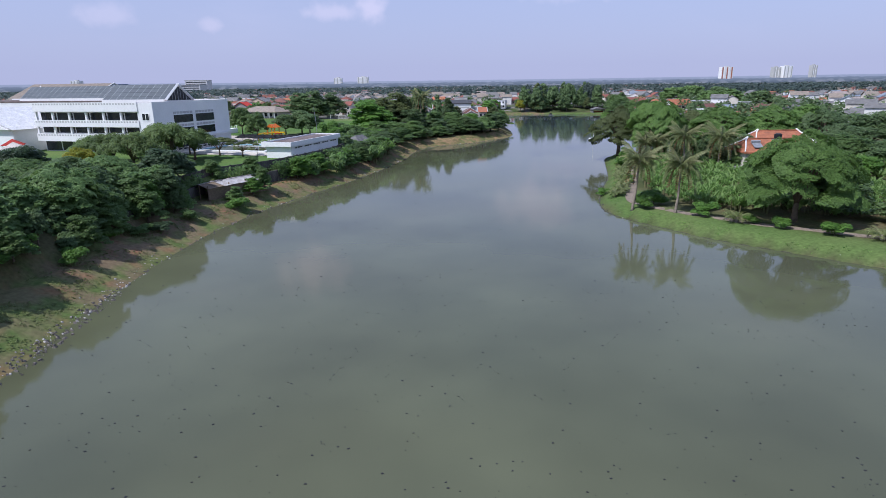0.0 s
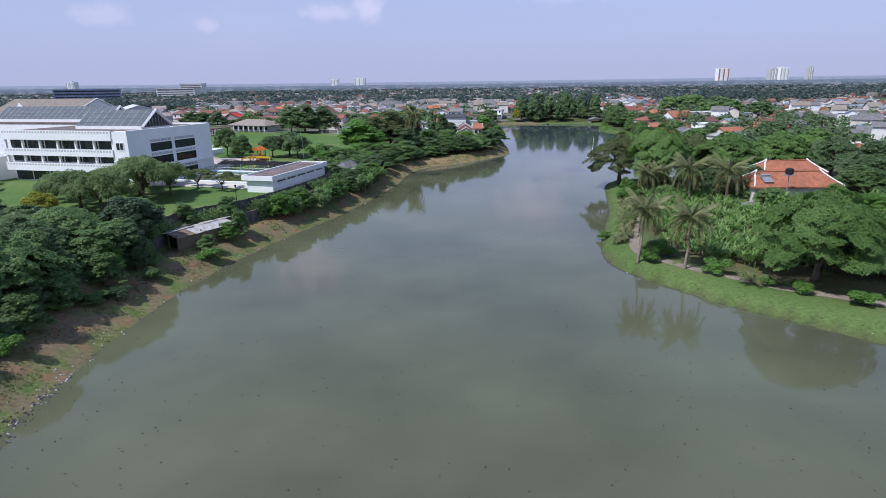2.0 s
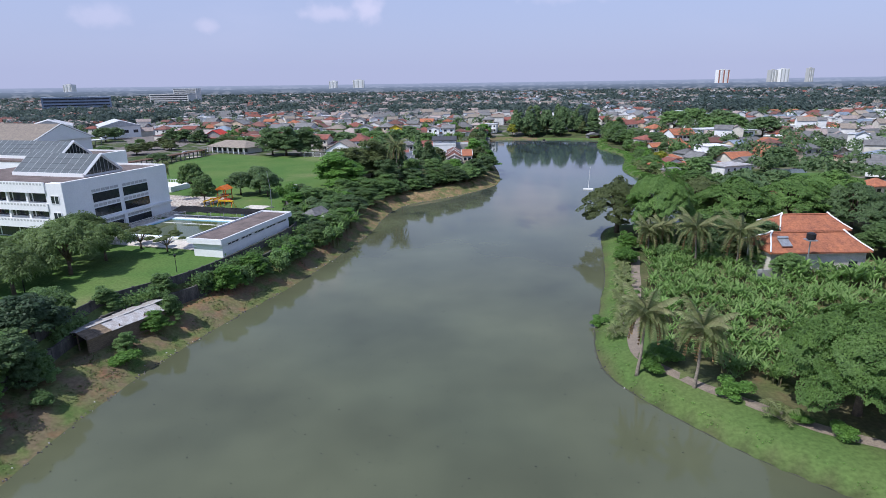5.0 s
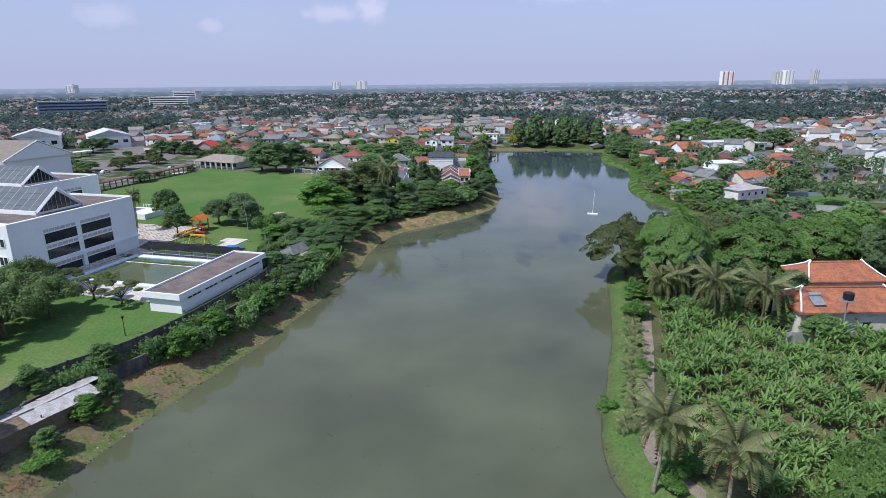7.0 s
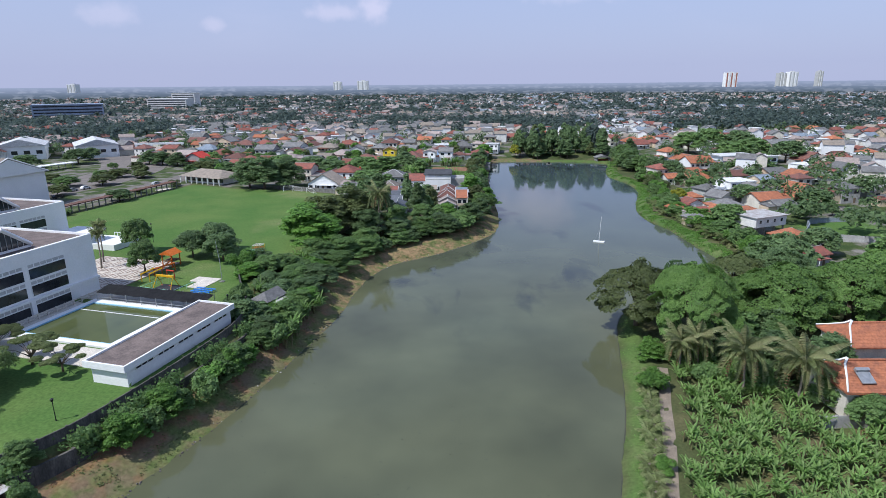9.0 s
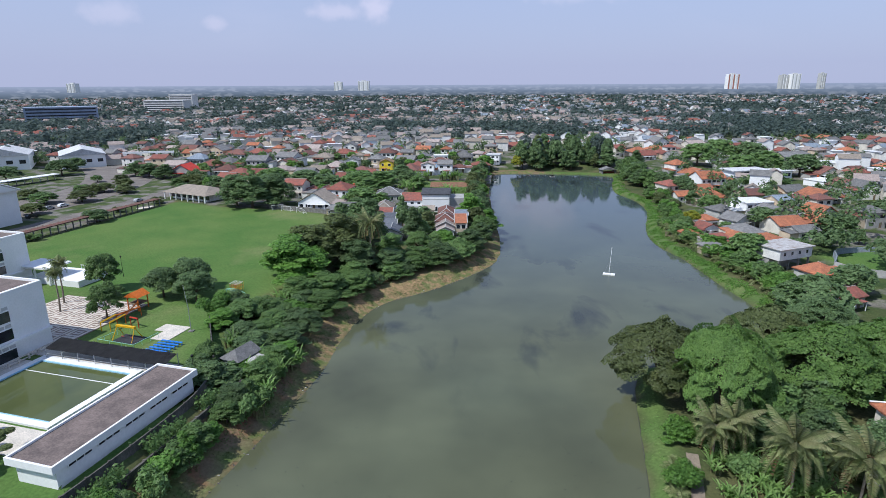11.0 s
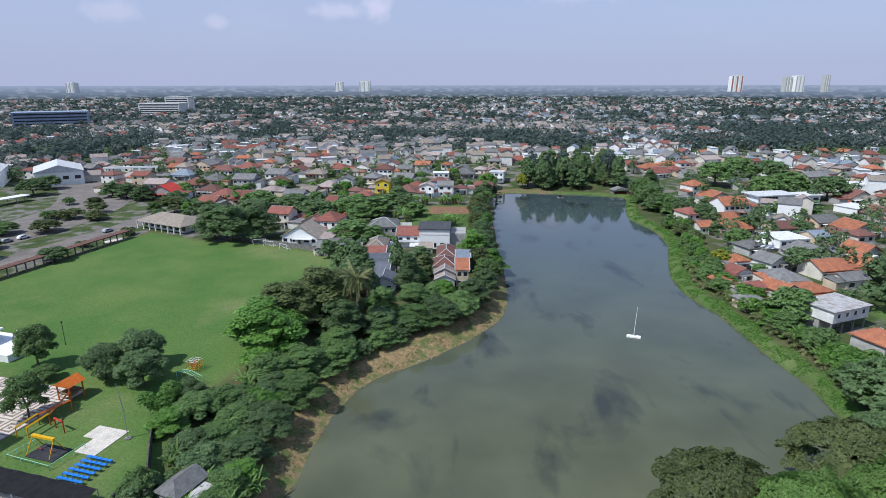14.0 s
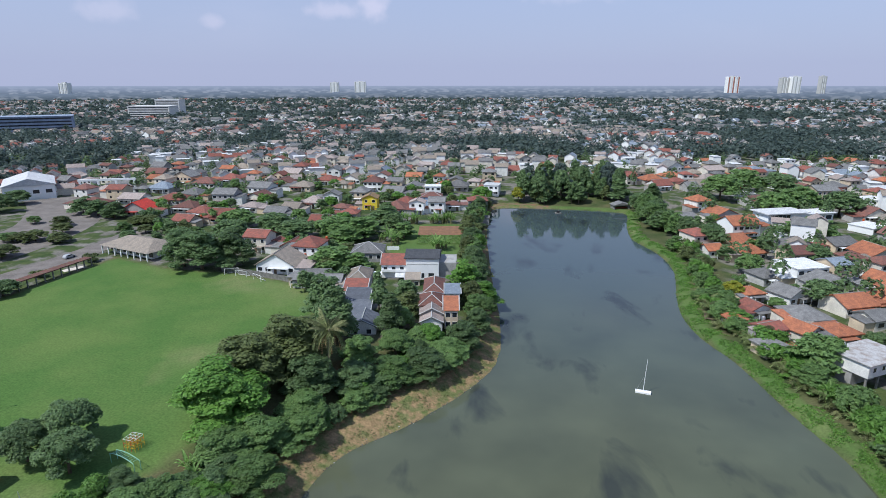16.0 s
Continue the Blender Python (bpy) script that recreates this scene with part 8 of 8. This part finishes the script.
for x0, x1, z0 in ((-6.4, -3.6, 1.7), (0.6, 3.8, 1.2)):
    aw = part("awning", boxes((x0, x1, -2.8, 0, 0, 0.08)), ROOF["w"], rh)
    aw.matrix_local = pose(0, -4.2, z0 + 0.8, 14)
lake_house(-14.2, -7.6, 286.2, 297.5, 9.0, 11.2, "hip", "t", WALLS[2], "house with a grey-tan pyramid roof")
lake_house(-14.0, -7.4, 279.8, 285.9, 8.2, 9.7, "slope", "r", WHITE, "house with a brick-red lean roof and white walls")
lake_house(-12.4, -5.8, 270.5, 279.3, 7.8, 9.2, "slope", "s", WALLS[2], "long house with slate-grey sheet roofing")
lake_house(-10.6, -4.6, 263.2, 270.0, 7.6, 9.0, "slope", "s", WHITE, "house with slate-grey sheet roofing and white eaves")
lake_house(-8.8, -1.8, 255.0, 262.8, 7.6, 9.4, "gable", "s", WALLS[1], "house with a slate-grey gabled roof and white verges")
lake_house(-17.5, -6.5, 317.0, 327.5, 8.8, 11.4, "hip", "g", WALLS[2], "house with a weathered grey hipped roof behind trees")
lake_house(3.8, 14.4, 411.0, 419.5, 11.2, 13.2, "hip", "m", BLUE_WALL, "pale blue two-storey house with a maroon roof")
wall_run("garden_wall", [(-6.2, 333), (-4, 333), (-1.6, 333)], 4.6, 6.9, 0.15, WHITE, "short white garden wall by the field")

# ---- on the water ----
ms = thing("measuring_mast", pose(60.1, 235.9, 0, 0, 0, -20), "thin white mast on a white float on the lake", "mast")
part("float", boxes((-1.7, 1.7, -0.6, 0.6, -0.3, 0.35)), WHITE, ms)
part("mast", tube(bmesh.new(), [(0, 0, 0.3), (0.15, 0, 5), (0.3, 0, 8.2)], [0.08, 0.07, 0.05], 6), WHITE, ms)
part("stay", rod(bmesh.new(), (-1.5, 0, 0.35), (0.14, 0, 4.6), 0.02, 4), STEEL, ms)
fl = thing("raft", pose(76.7, 424, 0), "small floating raft with a post near the far shore", "raft")
part("raft_deck", boxes((-1.6, 1.6, -1.2, 1.2, -0.2, 0.35)), CONC, fl)
part("post", rod(bmesh.new(), (0, 0, 0.3), (0, 0, 3.0), 0.12), WOOD, fl)
part("bin", boxes((-0.8, 0.6, -0.6, 0.6, 0.35, 1.3)), BLACK, fl)
sl = thing("sluice_gate", pose(112, 430, 0, 0, 0, 4), "dark roofed sluice with rust-red gate at the far shore", "sluice")
part("pier", boxes((-4.5, -3.7, -1.5, 4, -0.5, 3.4)), CONC, sl)
part("pier", boxes((3.7, 4.5, -1.5, 4, -0.5, 3.4)), CONC, sl)
part("gate", boxes((-3.7, 3.7, 0.2, 0.5, 0.0, 2.2)), paint("rust_red_steel", (0.22, 0.055, 0.03), 0.8), sl)
part("roof", prism(bmesh.new(), [(-5.2, 3.4), (5.2, 3.4), (0, 5.0)], -2, 4.5), ROOF["g"], sl)
dk = thing("jetty", pose(93.5, 276.5, 0.2, 0, 0, -20), "small weathered wooden platform on posts at the bank", "jetty")
for k in range(8):
    part("plank", boxes((-2.2 + k * 0.55, -1.7 + k * 0.55, -3, 3, 1.5, 1.58)), WOOD, dk)
for x in (-2, 2):
    for y in (-2.8, 2.8):
        part("post", rod(bmesh.new(), (x, y, -1.5), (x, y, 1.5), 0.12), WOOD, dk)


def scatter(name, points, size, material, label, flat=0.3, seed=1):
    """Small irregular lumps past counting, as one object."""
    rs = np.random.default_rng(seed)
    out = []
    for x, y, z in points:
        s = size * rs.uniform(0.4, 1.6)
        a = rs.uniform(0, 6.28)
        ring = [(s * rs.uniform(0.6, 1.2) * math.cos(a + k * 1.57), s * rs.uniform(0.4, 0.9) * math.sin(a + k * 1.57)) for k in range(4)]
        lo = [(x + px, y + py, z - 0.05) for px, py in ring]
        hi = [(x + px * 0.55, y + py * 0.55, z + s * flat) for px, py in ring]
        out += hi
        for k in range(4):
            out += [lo[k], lo[(k + 1) % 4], hi[(k + 1) % 4], hi[k]]
    tagged(new(name, quads_mesh(name, out, material)), label, "debris", kind="stuff")


# vegetable field
TILLED = mat("tilled_soil", (0.24, 0.13, 0.075), (0.17, 0.095, 0.058), scale=2, bump=0.4)
fd = thing("vegetable_field", pose(4.5, 355.5, 0), "reddish tilled beds and low green crop rows by the lake", "field")
part("bed", boxes((0, 21, 0, 16, 4.6, 5.64)), TILLED, fd)
for k in range(10):
    part("furrow_ridge", prism(bmesh.new(), [(0.5 + k * 1.55, 5.6), (1.5 + k * 1.55, 5.6), (1.25 + k * 1.55, 5.85), (0.75 + k * 1.55, 5.85)], -20.8, -0.2), TILLED, fd).matrix_local = Matrix.Rotation(math.pi / 2, 4, "Z")
rs = np.random.default_rng(8)
scatter("crop_rows", [(4.8 + 18.5 * rs.random(), 341.5 + 2.0 * rs.integers(0, 7) + rs.normal(0, 0.2), 5.62) for k in range(1500)], 0.42, LEAF["banana"], "rows of low leafy green crops in the field", 0.8, 9)

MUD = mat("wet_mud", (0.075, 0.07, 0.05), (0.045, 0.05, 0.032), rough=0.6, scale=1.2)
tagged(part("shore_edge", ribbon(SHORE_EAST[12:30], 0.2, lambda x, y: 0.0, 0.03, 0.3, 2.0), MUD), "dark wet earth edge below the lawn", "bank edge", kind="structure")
rs = np.random.default_rng(12)
pts = []
for k in range(2600):
    x, y = rs.uniform(-36, 44), 14 + 150 * rs.random() ** 1.9
    if lake_distance(x, y)[0] < -1.0:
        pts.append((x, y, 0.0))
scatter("floating_specks", pts, 0.11, BLACK, "dark specks of floating debris on the water", 0.15, 3)
pts = []
for k in range(len(SHORE)):
    x, y = SHORE[k]
    if x < 31 and 15 < y < 250:
        for j in range(34 if y > 60 else 95):
            px, py = x + rs.uniform(-2.5, 2.5), y + rs.uniform(-1.5, 1.5)
            if not (-0.25 < lake_distance(px, py)[0] < 0.45 if y > 60 else -1.1 < lake_distance(px, py)[0] < 1.2):
                continue
            pts.append((px, py, max(0.0, height(px, py)) + 0.02))
scatter("shore_stones", pts, 0.15, mat("shore_rubble", (0.17, 0.15, 0.13), (0.07, 0.065, 0.06), scale=0.5, island_var=0.5), "rubble and stones along the water line", 0.5, 4)
pts = []
for k in range(1500):
    x, y = SHORE[rs.integers(0, len(SHORE))] + rs.normal(0, 1.4, 2)
    if (y < 260 and x < 34 or k % 6 == 0 and y < 330) and rs.random() < 0.5 and -0.3 < lake_distance(x, y)[0] < 1.3:
        pts.append((x, y, max(0.0, height(x, y)) + 0.03))
for k in range(150):
    y = rs.uniform(24, 74)
    x = np.interp(y, [10, 38, 51, 62, 72, 84], [-32, -34, -35.3, -36.2, -36.5, -35.9]) - abs(rs.normal(0, 1.1)) + 0.3
    pts.append((x, y, max(0.0, height(x, y)) + 0.03))
scatter("litter", pts, 0.13, mat("pale_litter", (0.5, 0.48, 0.45), (0.35, 0.33, 0.3), scale=0.5, island_var=0.3), "pale scraps of litter along the shore", 0.4, 5)

# ---- towers and blocks on the skyline ----
def tower(x, y, w, d, h, a, b, label, cat="tower block", floors=24):
    f = 4450 / math.hypot(x, y)
    x, y, w, d, h = x * f + (38 if x > 0 else 0), y * f, w * f * 0.85, d * f, 62 + (h - 51) * f
    t = thing("tower_block", pose(x, y, 4), label, cat)
    part("core", boxes((-w / 2, w / 2, -d / 2, d / 2, 0, h)), a, t)
    n = 5
    for k in range(n):
        x0 = -w / 2 + w * (k + 0.15) / n
        part("bay", boxes((x0, x0 + w / n * 0.5, -d / 2 - 1.2, -d / 2, 0, h - 2)), b if k % 2 == 0 else WHITE, t)
    part("roof_house", boxes((-w / 5, w / 5, -d / 5, d / 5, h, h + 5)), GREYW, t)


BRICKRED = mat("brick_red_render", (0.42, 0.17, 0.12), (0.36, 0.15, 0.11), scale=8)
tower(1215, 2650, 58, 30, 84, WHITE, BRICKRED, "pale tower block with brick-red bands on the skyline")
tower(1437, 2660, 34, 30, 80, GREYW, GREYW, "grey slab tower on the skyline")
tower(1472, 2640, 44, 34, 84, WHITE, GREYW, "white slab tower on the skyline")
tower(1895, 3150, 30, 30, 92, GREYW, GREYW, "slim grey tower on the skyline")
tower(-521, 3000, 46, 30, 62, WHITE, GREYW, "white apartment block on the skyline")
tower(-403, 3050, 64, 30, 66, WHITE, GREYW, "pale twin apartment block on the skyline")
tower(-1885, 3100, 50, 40, 60, WHITE, GREYW, "pale block on the skyline")


def long_block(x, y, w, d, h, turn, m_, label):
    t = thing("office_block", pose(x, y, 4, 0, 0, turn), label, "building")
    part("wall", boxes((-w / 2, w / 2, -d / 2, d / 2, 0, h)), m_, t)
    for f in range(int(h / 4)):
        part("window_band", boxes((-w / 2 + 2, w / 2 - 2, -d / 2 - 0.2, -d / 2 + 0.1, f * 4 + 1.4, f * 4 + 3.0)), GLASS, t)
    part("roof_edge", boxes((-w / 2 - 0.5, w / 2 + 0.5, -d / 2 - 0.5, d / 2 + 0.5, h, h + 1.0)), m_, t)


long_block(-528, 1230, 74, 45, 24, 4, WALLS[1], "long pale four-storey building in the distance")
long_block(-532, 1310, 46, 34, 34, 4, WALLS[1], "tall pale rear wing of the distant building")
long_block(-500, 865, 82, 40, 24, 30, mat("blue_grey_cladding", (0.28, 0.33, 0.42), (0.22, 0.27, 0.35), scale=6), "long blue-grey industrial building in the distance")
